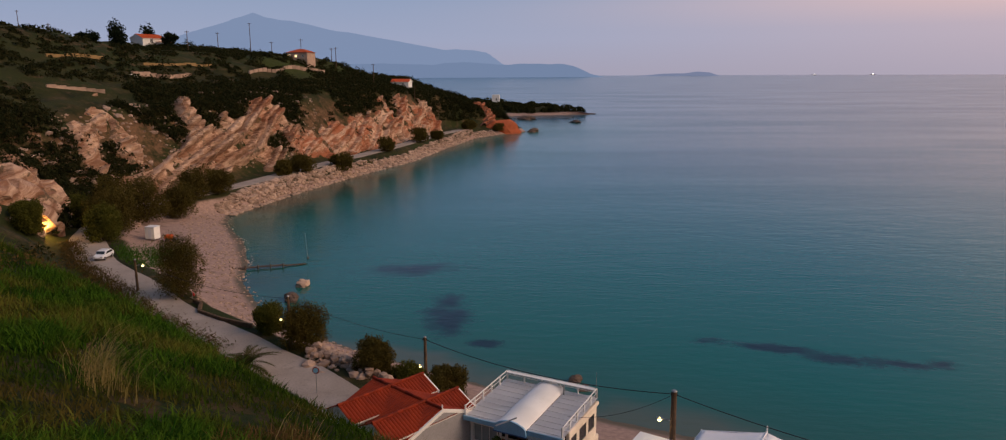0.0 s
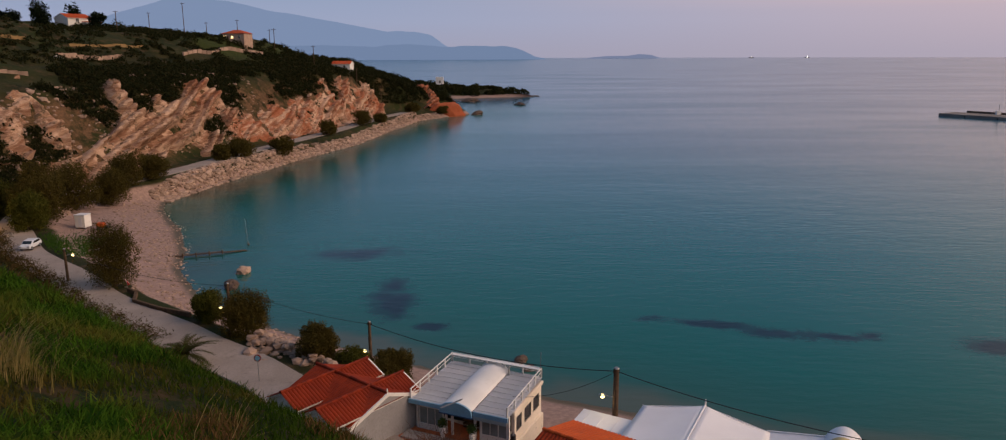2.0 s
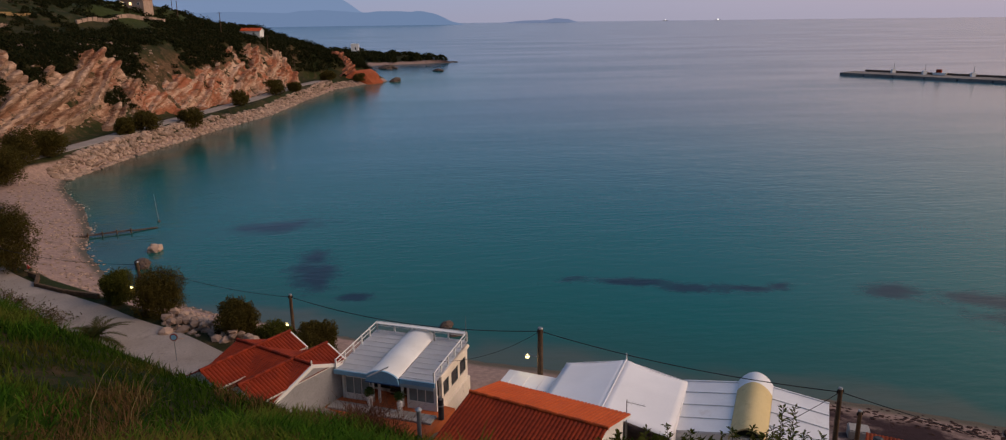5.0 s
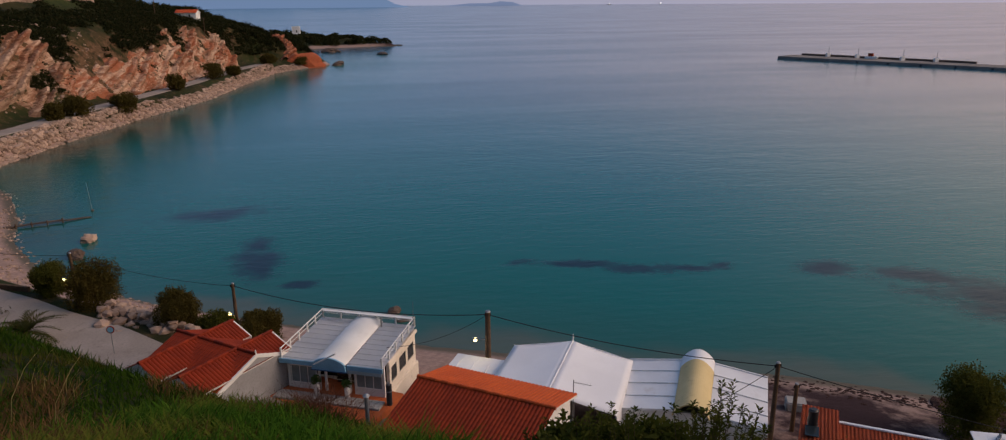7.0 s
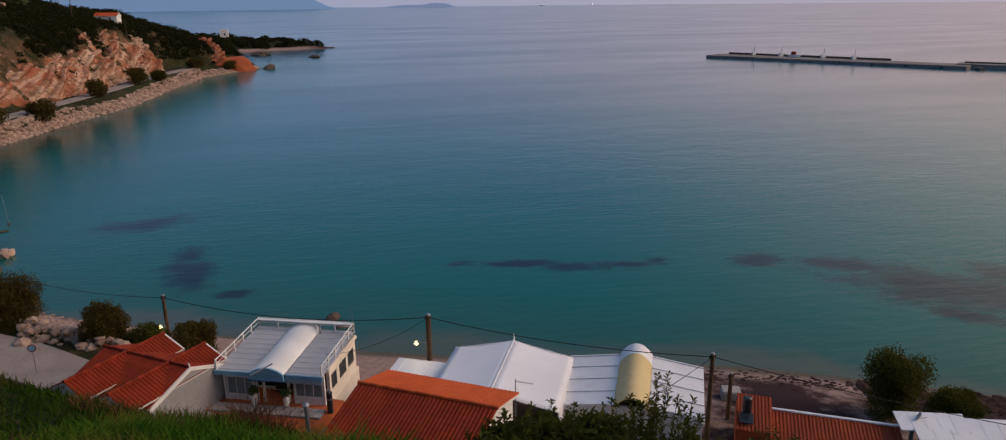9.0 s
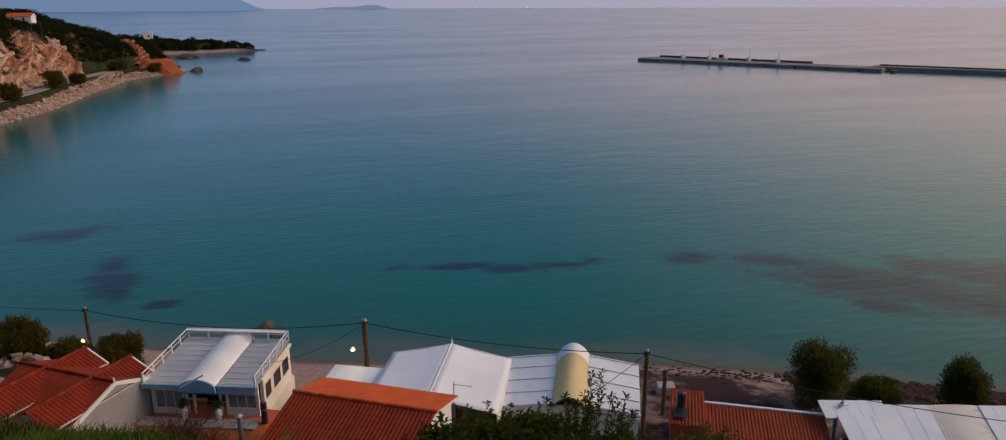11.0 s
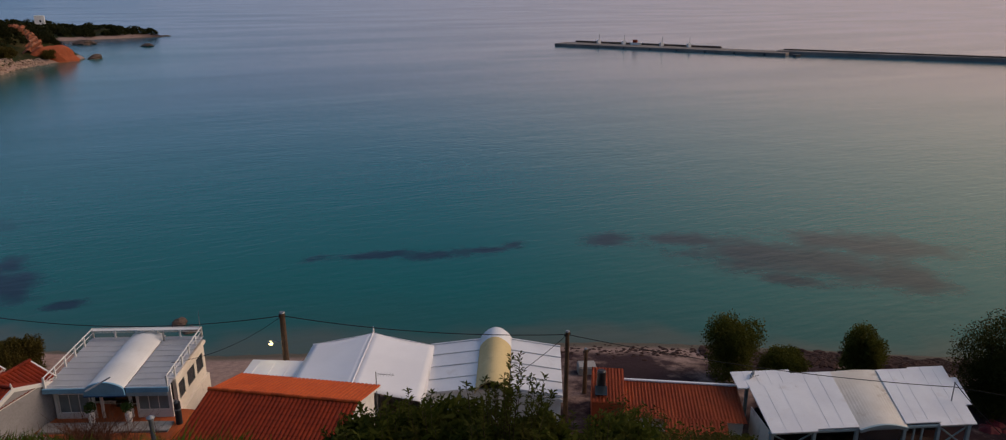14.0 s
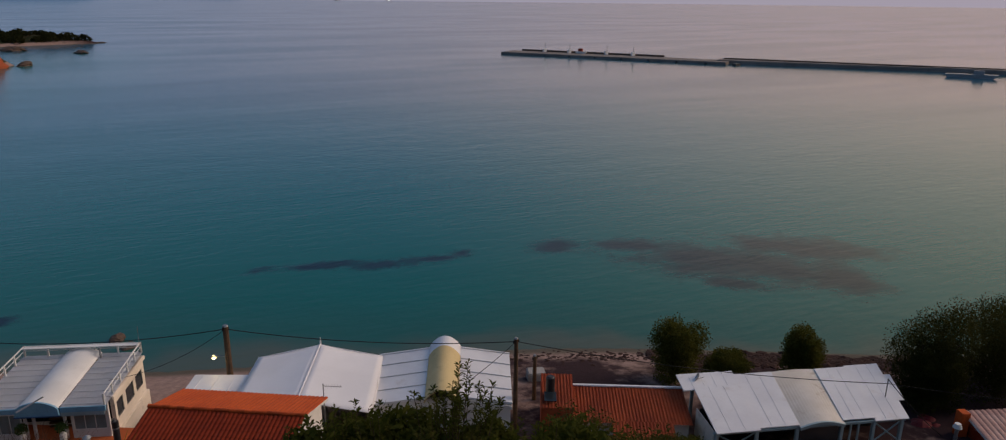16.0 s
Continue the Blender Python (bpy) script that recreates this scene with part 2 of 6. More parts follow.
# places where bare rock shows in the hillside (ax, ay, bx, by, radius) and where scrub fills it again
BARE = [(-69.5, 238, -65, 262, 6.0), (-64.5, 262, -54, 335, 6.2), (-77, 219, -72, 236, 4.5), (-84, 222, -84, 200, 4.6), (-84, 200, -89, 154, 4.4), (-78, 206, -79, 198, 3.2), (-96.5, 190, -93, 186, 2.6), (-30, 368, -40, 396, 6.5),
        (-100, 168, -96, 163, 3.2), (-102, 155, -98, 151, 3.0), (-104, 166, -102, 160, 2.2), (-110, 176, -108, 171, 1.6), (-92, 124, -86, 110, 8.0), (-99, 150, -95, 147, 3.0)]
SHRUBBY = [(-95, 177, -99, 173, 4.2), (-97, 141, -102, 138, 5.5), (-83, 233, -86, 228, 3.6), (-92, 206, -95, 200, 4.0), (-88, 142, -90, 135, 4.5), (-62, 296, -66, 300, 3.0)]


def capsules(x, y, zones):
    best = np.full(x.shape, -9.0)
    for ax, ay, bx, by, r in zones:
        dx, dy = bx - ax, by - ay
        u = np.clip(((x - ax) * dx + (y - ay) * dy) / (dx * dx + dy * dy), 0, 1)
        best = np.maximum(best, 1 - np.hypot(x - ax - u * dx, y - ay - u * dy) / r)
    return best


def bareness(x, y):
    """Above zero where rock shows."""
    n = wave_noise(x, y, 11, 34) * 0.30 + wave_noise(x, y, 4.3, 35) * 0.26 + wave_noise(x, y, 1.7, 38) * 0.14
    return capsules(x, y, BARE) - 0.10 + n * 1.25 - np.clip(capsules(x, y, SHRUBBY) + 0.25, 0, 1) * 1.3


def spaced(stops):
    out_ = []
    for a, b, s in stops:
        out_ += list(np.arange(a, b - 1e-6, s))
    return np.array(out_ + [stops[-1][1]])


gx = spaced([(-1500, -500, 100), (-500, -260, 12), (-260, -130, 3), (-130, 30, 1.15), (30, 80, 1.6), (80, 330, 10)])
gy = spaced([(-900, -150, 75), (-150, -20, 10), (-20, 2, 1.6), (2, 130, 1.15), (130, 360, 1.9), (360, 640, 4), (640, 720, 10)])
X, Y = np.meshgrid(gx, gy)
Z = height(X, Y)
nx, ny = len(gx), len(gy)
idx = np.arange(nx * ny).reshape(ny, nx)
keep = (np.maximum.reduce([Z[:-1, :-1], Z[1:, :-1], Z[:-1, 1:], Z[1:, 1:]]) > -8.9)
quads = np.stack([idx[:-1, :-1], idx[:-1, 1:], idx[1:, 1:], idx[1:, :-1]], -1)[keep]

GROUND, t, p = material("hillside_ground")
pos = place(t)
sep = t.nodes.new("ShaderNodeSeparateXYZ")
t.links.new(pos, sep.inputs[0])
n_big, n_mid, n_fine = noise_fac(t, 0.035, 3), noise_fac(t, 0.16, 5, 0.6), noise_fac(t, 1.7, 6, 0.7)
scrub = mix_rgb(t, smooth(t, n_mid, 0.38, 0.62), (0.011, 0.016, 0.005), (0.040, 0.036, 0.013))
scrub = mix_rgb(t, smooth(t, n_big, 0.45, 0.62), scrub, (0.024, 0.032, 0.009))
earth = mix_rgb(t, n_fine, (0.10, 0.064, 0.034), (0.060, 0.040, 0.021))
land = mix_rgb(t, smooth(t, noise_fac(t, 0.35, 6, 0.7), 0.50, 0.66), scrub, earth)
field = math_node(t, "MULTIPLY", smooth(t, noise_fac(t, 0.02, 2, 0.4), 0.52, 0.60), smooth(t, sep.outputs[2], 27, 32))
land = mix_rgb(t, math_node(t, "MULTIPLY", field, 0.75), land, (0.042, 0.056, 0.012))
meadow = math_node(t, "MULTIPLY", math_node(t, "MULTIPLY", smooth(t, sep.outputs[0], -97, -101), smooth(t, sep.outputs[1], 205, 190)), smooth(t, sep.outputs[2], 17, 20))
rows = t.nodes.new("ShaderNodeMapping")
rows.inputs["Scale"].default_value = (0.5, 0.06, 0.5)
rows.inputs["Rotation"].default_value[2] = radians(22)
t.links.new(pos, rows.inputs[0])
meadow = math_node(t, "MULTIPLY", meadow, smooth(t, noise_fac(t, 0.55, 4, 0.6, rows.outputs[0]), 0.40, 0.60))
land = mix_rgb(t, math_node(t, "MULTIPLY", meadow, 0.75), land, mix_rgb(t, n_fine, (0.024, 0.034, 0.008), (0.036, 0.033, 0.011)))
land = mix_rgb(t, math_node(t, "MULTIPLY", smooth(t, n_fine, 0.4, 0.7), 0.5), land, (0.016, 0.018, 0.008))
stony = math_node(t, "MULTIPLY", math_node(t, "MULTIPLY", smooth(t, sep.outputs[2], 4.5, 7), smooth(t, sep.outputs[2], 23, 18)), math_node(t, "MULTIPLY", smooth(t, sep.outputs[1], 112, 130), smooth(t, sep.outputs[0], -45, -60)))
stony = math_node(t, "MULTIPLY", stony, smooth(t, noise_fac(t, 0.22, 6, 0.7), 0.40, 0.60))
land = mix_rgb(t, math_node(t, "MULTIPLY", stony, 0.8), land, mix_rgb(t, smooth(t, n_fine, 0.35, 0.65), (0.20, 0.105, 0.06), (0.10, 0.06, 0.034)))
turf = math_node(t, "MULTIPLY", smooth(t, sep.outputs[1], 34, 28), smooth(t, sep.outputs[2], 18, 21))
land = mix_rgb(t, turf, land, mix_rgb(t, smooth(t, n_fine, 0.45, 0.62), (0.012, 0.020, 0.005), (0.050, 0.034, 0.015)))
pebble = mix_rgb(t, smooth(t, n_fine, 0.3, 0.7), (0.36, 0.25, 0.215), (0.24, 0.165, 0.14))
pebble = mix_rgb(t, smooth(t, noise_fac(t, 0.28, 4, 0.6), 0.55, 0.72), pebble, (0.16, 0.115, 0.095))
low = math_node(t, "MULTIPLY_ADD", n_mid, 1.6)
t.links.new(math_node(t, "ADD", sep.outputs[2], math_node(t, "MULTIPLY", smooth(t, sep.outputs[1], 158, 178), 1.5)), low.node.inputs[2])
wrack = math_node(t, "MULTIPLY", smooth(t, sep.outputs[0], 8, 27), smooth(t, low, 1.15, 1.75))
wrack = math_node(t, "MULTIPLY", wrack, smooth(t, noise_fac(t, 0.16, 6, 0.7), 0.33, 0.52))
pebble = mix_rgb(t, wrack, pebble, mix_rgb(t, n_fine, (0.050, 0.026, 0.030), (0.022, 0.013, 0.014)))
c = mix_rgb(t, smooth(t, low, 3.9, 4.6), pebble, land)
c = mix_rgb(t, smooth(t, sep.outputs[2], 0.45, 0.1), c, (0.11, 0.095, 0.075))
t.links.new(c, p.inputs["Base Color"])
p.inputs["Roughness"].default_value = 0.9
p.inputs["Specular IOR Level"].default_value = 0.1
bump(t, p, n_fine, 0.7, 0.12)
ground = raw("ground", np.stack([X.ravel(), Y.ravel(), Z.ravel()], 1), quads.tolist(), GROUND)
tagged(ground, "scrubby hillside running down to a pebble shore", "ground", kind="structure")
ground.data.polygons.foreach_set("use_smooth", np.ones(len(ground.data.polygons), bool))


def ground_z(x, y):
    return float(height(np.array([x]), np.array([y]))[0])


# ---- road ----
ASPHALT = plain("worn_pale_asphalt", (0.34, 0.285, 0.25), (0.28, 0.235, 0.205), 0.9, 0.25, 5, 0.3, 0.02, stain=(0.20, 0.165, 0.14))


def ribbon(name, line, half, z, mat, step=2.0):
    seg = np.hypot(*np.diff(line, axis=0).T)
    s = np.concatenate([[0], np.cumsum(seg)])
    u = np.arange(0, s[-1], step)
    c = np.stack([np.interp(u, s, line[:, 0]), np.interp(u, s, line[:, 1])], 1)
    for _ in range(3):
        c[1:-1] = (c[:-2] + 2 * c[1:-1] + c[2:]) / 4
    tang = np.gradient(c, axis=0)
    tang /= np.hypot(*tang.T)[:, None]
    nrm = np.stack([-tang[:, 1], tang[:, 0]], 1)
    wob = half + wave_noise(u, u * 0.3, 6, 9) * 0.25
    rows = [c + nrm * (o * wob)[:, None] for o in (-1, -0.97, 0, 0.97, 1)]
    verts = [(q[0], q[1], z - (0.25 if i in (0, 4) else 0) + (0.03 if i == 2 else 0)) for i, r in enumerate(rows) for q in r]
    n = len(c)
    return raw(name, verts, [(i * n + j, i * n + j + 1, (i + 1) * n + j + 1, (i + 1) * n + j) for i in range(4) for j in range(n - 1)], mat)


road = ribbon("road", ROAD, 2.5, 4.17, ASPHALT)
tagged(road, "narrow worn asphalt road along the shore", "road", kind="structure")

# ---- sea ----
WATER, t, p = material("sea_water")
pos = place(t)
sep = t.nodes.new("ShaderNodeSeparateXYZ")
t.links.new(pos, sep.inputs[0])


def off_line(a, b):
    """Distance seaward of the line through two shore points."""
    d = Vector((b[0] - a[0], b[1] - a[1])).normalized()
    nx_, ny_ = -d.y, d.x
    v = math_node(t, "ADD", math_node(t, "MULTIPLY", sep.outputs[0], nx_), math_node(t, "MULTIPLY", sep.outputs[1], ny_))
    return math_node(t, "ADD", v, -(a[0] * nx_ + a[1] * ny_))


warp = math_node(t, "MULTIPLY_ADD", noise_fac(t, 0.03, 4, 0.55), 26.0)
warp.node.inputs[2].default_value = -13.0
south = math_node(t, "ADD", off_line((-22.7, 78), (61, 34)), warp)
west = math_node(t, "MULTIPLY", math_node(t, "ADD", off_line((-44, 298), (-68, 160)), math_node(t, "MULTIPLY", warp, 0.3)), 2.2)
west = math_node(t, "MAXIMUM", west, math_node(t, "MULTIPLY", math_node(t, "ADD", sep.outputs[1], -390.0), 2.0))
depth = math_node(t, "SMOOTH_MIN", south, west)
depth.node.inputs[2].default_value = 25.0
teal = ramp(t, [(0.0, (0.070, 0.095, 0.075)), (0.018, (0.012, 0.090, 0.078)), (0.08, (0.0, 0.104, 0.094)), (0.24, (0.0, 0.116, 0.120)), (0.6, (0.0, 0.106, 0.140)), (1.0, (0.004, 0.078, 0.135))],
            math_node(t, "DIVIDE", depth, 190.0, True))
weeds = None
edge = math_node(t, "MULTIPLY_ADD", noise_fac(t, 0.16, 7, 0.75), 3.4)
edge.node.inputs[2].default_value = -1.7
for wx, wy, rx, ry, ang in ((24.5, 80.8, 6.0, 1.3, -16), (31.5, 77.8, 5.5, 1.7, -18), (38, 76.3, 3.6, 1.1, -10), (41, 76.6, 2.0, 1.5, 0), (53.3, 73.2, 3.4, 2.4, -15), (61, 69, 6, 2.6, -30),
                            (66, 60.5, 8, 5.5, -45), (71, 54, 6, 6, -40), (75, 48, 4, 6, -20), (63, 53, 4, 2, -50), (68, 58, 11, 6.5, -45), (80, 58, 10, 4, -45),
                            (-12.6, 88.5, 2.6, 5.5, 14), (-13.5, 96, 2.2, 3, 0), (-7.3, 80.6, 1.9, 1.2, 0), (-22, 112, 7, 3, 10)):
    ca, sa = math.cos(radians(ang)), math.sin(radians(ang))
    dx, dy = math_node(t, "ADD", sep.outputs[0], -wx), math_node(t, "ADD", sep.outputs[1], -wy)
    u = math_node(t, "ADD", math_node(t, "MULTIPLY", dx, ca / rx), math_node(t, "MULTIPLY", dy, sa / rx))
    v = math_node(t, "ADD", math_node(t, "MULTIPLY", dx, -sa / ry), math_node(t, "MULTIPLY", dy, ca / ry))
    r = math_node(t, "ADD", math_node(t, "SQRT", math_node(t, "ADD", math_node(t, "MULTIPLY", u, u), math_node(t, "MULTIPLY", v, v))), edge)
    f = smooth(t, r, 1.55, 0.30)
    weeds = f if weeds is None else math_node(t, "MAXIMUM", weeds, f)
# Dark reflection of the shore in the west bay, painted into the water colour.
cove_reflection = math_node(t, "MULTIPLY", smooth(t, sep.outputs[0], -28, -48), math_node(t, "MULTIPLY", smooth(t, depth, 42, 4), smooth(t, noise_fac(t, 0.07, 4, 0.6), 0.36, 0.56)))
teal = mix_rgb(t, math_node(t, "MULTIPLY", cove_reflection, 0.85), teal, (0.026, 0.038, 0.026))
c = mix_rgb(t, math_node(t, "MULTIPLY", weeds, 0.95), teal, (0.001, 0.008, 0.020))
t.links.new(c, p.inputs["Base Color"])
slick = t.nodes.new("ShaderNodeMapping")
slick.inputs["Rotation"].default_value[2] = radians(12)
slick.inputs["Scale"].default_value = (0.22, 1.0, 1.0)
t.links.new(pos, slick.inputs[0])
calm = smooth(t, noise_fac(t, 0.022, 5, 0.6, slick.outputs[0], 0.6), 0.36, 0.66)
gloss = math_node(t, "MULTIPLY_ADD", calm, 0.05)
gloss.node.inputs[2].default_value = 0.13
t.links.new(gloss, p.inputs["Roughness"])
p.inputs["IOR"].default_value = 1.33
p.inputs["Specular IOR Level"].default_value = 0.45
p.inputs["Specular Tint"].default_value = (0.58, 0.92, 0.97, 1)
mapping = t.nodes.new("ShaderNodeMapping")
mapping.inputs["Rotation"].default_value[2] = radians(25)
mapping.inputs["Scale"].default_value = (0.35, 1.0, 1.0)
t.links.new(pos, mapping.inputs[0])
ripple = math_node(t, "ADD", noise_fac(t, 0.9, 3, 0.6, mapping.outputs[0]), math_node(t, "MULTIPLY", noise_fac(t, 0.16, 3, 0.6, mapping.outputs[0]), 1.3))
bump(t, p, ripple, 0.34, 0.15)
rings = [0, 40, 90, 160, 300, 600, 1200, 2500, 4950]
vs, fs = [(0, 0, 0)], []
N = 96
for ri, r in enumerate(rings[1:]):
    vs += [(r * math.cos(2 * math.pi * i / N), r * math.sin(2 * math.pi * i / N), 0) for i in range(N)]
for i in range(N):
    fs.append((0, 1 + i, 1 + (i + 1) % N))
    for ri in range(len(rings) - 2):
        a, b = 1 + ri * N, 1 + (ri + 1) * N
        fs.append((a + i, b + i, b + (i + 1) % N, a + (i + 1) % N))
sea = raw("water", vs, fs, WATER)
tagged(sea, "calm turquoise sea with dark weed patches", "sea", kind="structure")


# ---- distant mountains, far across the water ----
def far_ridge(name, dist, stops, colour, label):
    # Haze is painted as one even emission colour; the ridge takes no light.
    m, t, p = material(name + "_haze_glow")
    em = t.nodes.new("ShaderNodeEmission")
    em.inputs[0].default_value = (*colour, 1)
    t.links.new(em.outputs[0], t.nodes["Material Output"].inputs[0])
    xs = np.linspace(stops[0][0], stops[-1][0], 160)
    zs = np.interp(xs, [s[0] for s in stops], [s[1] for s in stops])
    zs = zs + (wave_noise(xs, xs * 0, 160, 21) * 9 + wave_noise(xs, xs * 0, 55, 22) * 4) * np.clip(zs / 80, 0, 1)
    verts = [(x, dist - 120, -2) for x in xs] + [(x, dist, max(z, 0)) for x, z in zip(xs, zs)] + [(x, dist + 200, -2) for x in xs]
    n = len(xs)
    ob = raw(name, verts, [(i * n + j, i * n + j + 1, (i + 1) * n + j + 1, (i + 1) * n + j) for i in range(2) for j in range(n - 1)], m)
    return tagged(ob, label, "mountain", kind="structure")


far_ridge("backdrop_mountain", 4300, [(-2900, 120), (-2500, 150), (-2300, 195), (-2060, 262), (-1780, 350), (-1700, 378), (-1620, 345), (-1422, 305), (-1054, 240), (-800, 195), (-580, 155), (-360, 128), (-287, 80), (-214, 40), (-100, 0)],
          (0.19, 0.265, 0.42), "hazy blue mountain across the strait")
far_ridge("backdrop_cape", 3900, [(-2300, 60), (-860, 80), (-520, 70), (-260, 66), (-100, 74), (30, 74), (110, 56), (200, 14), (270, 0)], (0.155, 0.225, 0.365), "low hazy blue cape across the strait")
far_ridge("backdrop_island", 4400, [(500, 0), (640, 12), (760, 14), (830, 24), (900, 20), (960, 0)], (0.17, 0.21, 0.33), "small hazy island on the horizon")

# ---- more materials for the buildings ----
CREAM = plain("cream_wall_paint", (0.78, 0.70, 0.60), (0.70, 0.62, 0.52), 0.75, 0.5, 8, 0.2, 0.01, stain=(0.42, 0.37, 0.30), grain=0.15)
GREY_WALL = plain("grey_render_wall", (0.33, 0.325, 0.335), (0.275, 0.27, 0.28), 0.85, 0.4, 7, 0.35, 0.015, stain=(0.20, 0.19, 0.18))
BLUE = plain("blue_fascia_paint", (0.20, 0.42, 0.60), (0.16, 0.36, 0.53), 0.5, 0.8, 9, 0.1, 0.005)
PALE_BLUE = plain("pale_blue_steel", (0.34, 0.46, 0.50), (0.28, 0.39, 0.43), 0.5, 0.8, 9, 0.1, 0.005)
SHEET = plain("white_roof_sheet", (0.74, 0.75, 0.78), (0.66, 0.67, 0.71), 0.5, 0.35, 5, 0.12, 0.01, stain=(0.60, 0.58, 0.58), grain=0.06)
CANVAS = plain("white_tent_canvas", (0.80, 0.80, 0.83), (0.75, 0.75, 0.78), 0.7, 0.3, 4, 0.2, 0.03, grain=0.03)
YELLOW = plain("cream_vault_sheet", (0.62, 0.50, 0.26), (0.55, 0.43, 0.21), 0.6, 0.4, 5, 0.12, 0.01, stain=(0.40, 0.31, 0.16), grain=0.1)
TERRACE = plain("terracotta_terrace", (0.44, 0.11, 0.035), (0.36, 0.09, 0.03), 0.8, 0.6, 5, 0.2, 0.01, stain=(0.24, 0.09, 0.05))
OR_SHEET = plain("orange_ribbed_sheet", (0.46, 0.095, 0.035), (0.36, 0.07, 0.03), 0.65, 0.5, 6, 0.15, 0.01, stain=(0.22, 0.055, 0.03))
GREEN_POT = leafy("potted_leaves", (0.03, 0.07, 0.02), (0.06, 0.11, 0.03), (0.07, 0.12, 0.04))
BLACK = plain("black_tank_steel", (0.03, 0.03, 0.035), (0.022, 0.022, 0.025), 0.45)
RUST = plain("rusty_steel", (0.20, 0.07, 0.035), (0.14, 0.05, 0.03), 0.8, 2, 14, 0.3, 0.01)


def glass_material():
    m, t, p = material("window_glass")
    p.inputs["Base Color"].default_value = (0.02, 0.028, 0.034, 1)
    p.inputs["Roughness"].default_value = 0.06
    bump(t, p, noise_fac(t, 1.2, 2), 0.05, 0.02)
    return m


GLASS = glass_material()


def lit_material(name, colour, strength):
    m, t, p = material(name)
    p.inputs["Base Color"].default_value = (*colour, 1)
    p.inputs["Emission Color"].default_value = (*colour, 1)
    p.inputs["Emission Strength"].default_value = strength
    return m


LAMP_GLOW = lit_material("street_lamp_bulb", (1.0, 0.78, 0.30), 5.0)
LAMP_AMBER = lit_material("amber_lamp_bulb", (1.0, 0.60, 0.12), 2.6)
WINDOW_GLOW = lit_material("lit_window", (1.0, 0.66, 0.30), 2.2)


def tile_slope(name, parent, a, b, c, mat, tile=0.26, row=0.42, wave=0.07, label=""):
    """A slope of barrel tiles: ridge from a to b, falling to the eave at c below a. All in the parent's frame."""
    a, b, c = Vector(a), Vector(b), Vector(c)
    along, down = b - a, c - a
    nrm = along.cross(down).normalized()
    if nrm.z < 0:
        nrm = -nrm
    nu, nv = max(2, int(along.length / tile)) * 6, max(2, int(down.length / row))
    verts, faces = [], []
    rows = []
    for j in range(nv):
        rows += [(j / nv, 0.0), ((j + 1) / nv - 0.004, 0.035)]
    for v, lift in rows:
        for i in range(nu + 1):
            u = i / nu
            h = wave * abs(math.sin(math.pi * i / 6)) ** 0.7 + lift * 0.35
            verts.append(a + along * u + down * v + nrm * h)
    n = nu + 1
    for j in range(len(rows) - 1):
        for i in range(nu):
            faces.append((j * n + i, j * n + i + 1, (j + 1) * n + i + 1, (j + 1) * n + i))
    ob = raw(name, verts, faces, mat, parent)
    # a slab under the tiles gives the roof its thickness
    bm = bmesh.new()
    q = [a, b, b + down, c]
    top = [bm.verts.new(v - nrm * 0.01) for v in q]
    low = [bm.verts.new(v - nrm * 0.14) for v in q]
    bm.faces.new(top)
    bm.faces.new(low[::-1])
    for i in range(4):
        bm.faces.new((top[i], low[i], low[(i + 1) % 4], top[(i + 1) % 4]))
    bmesh.ops.recalc_face_normals(bm, faces=bm.faces)
    part("deck", bm, WHITE, ob, "white roof edge")
    return tagged(ob, label)


def ridge_caps(parent, a, b, mat, step=0.42):
    a, b = Vector(a), Vector(b)
    n = max(2, int((b - a).length / step))
    bm = bmesh.new()
    for i in range(n):
        p0, p1 = a.lerp(b, i / n), a.lerp(b, (i + 1.12) / n)
        add_tube(bm, p0, p1, 0.13, 0.11, 10)
    return part("ridge_tiles", bm, mat, parent)


def prism(points, y0, y1):
    """A solid from an outline in the x-z plane, between two y."""
    bm = bmesh.new()
    f = [bm.verts.new((x, y0, z)) for x, z in points]
    g = [bm.verts.new((x, y1, z)) for x, z in points]
    bm.faces.new(f)
    bm.faces.new(g[::-1])
    n = len(f)
    for i in range(n):
        bm.faces.new((f[i], g[i], g[(i + 1) % n], f[(i + 1) % n]))
    bmesh.ops.recalc_face_normals(bm, faces=bm.faces)
    return bm


def turned(bm, m):
    bmesh.ops.transform(bm, matrix=m, verts=bm.verts)
    return bm


def window(parent, m, w, h, frame_mat=WHITE, mullions=1, glow=None):
    """A framed window standing 4 cm proud of a wall; local x across, z up, facing -y."""
    f = bmesh.new()
    for x0, z0, x1, z1 in ((-w / 2 - 0.06, -0.06, w / 2 + 0.06, 0), (-w / 2 - 0.06, h, w / 2 + 0.06, h + 0.06), (-w / 2 - 0.06, 0, -w / 2, h), (w / 2, 0, w / 2 + 0.06, h)):
        add_box(f, x0, -0.05, z0, x1, 0.04, z1)
    for i in range(mullions):
        x = -w / 2 + w * (i + 1) / (mullions + 1)
        add_box(f, x - 0.02, -0.04, 0, x + 0.02, 0.03, h)
    fr = part("window", turned(f, m), frame_mat, parent)
    part("pane", turned(box(-w / 2, -0.02, 0, w / 2, 0.0, h), m), glow or GLASS, fr, "dark window glass" if glow is None else "window lit from inside" if glow is WINDOW_GLOW else "pale clear plastic curtain")
    return fr


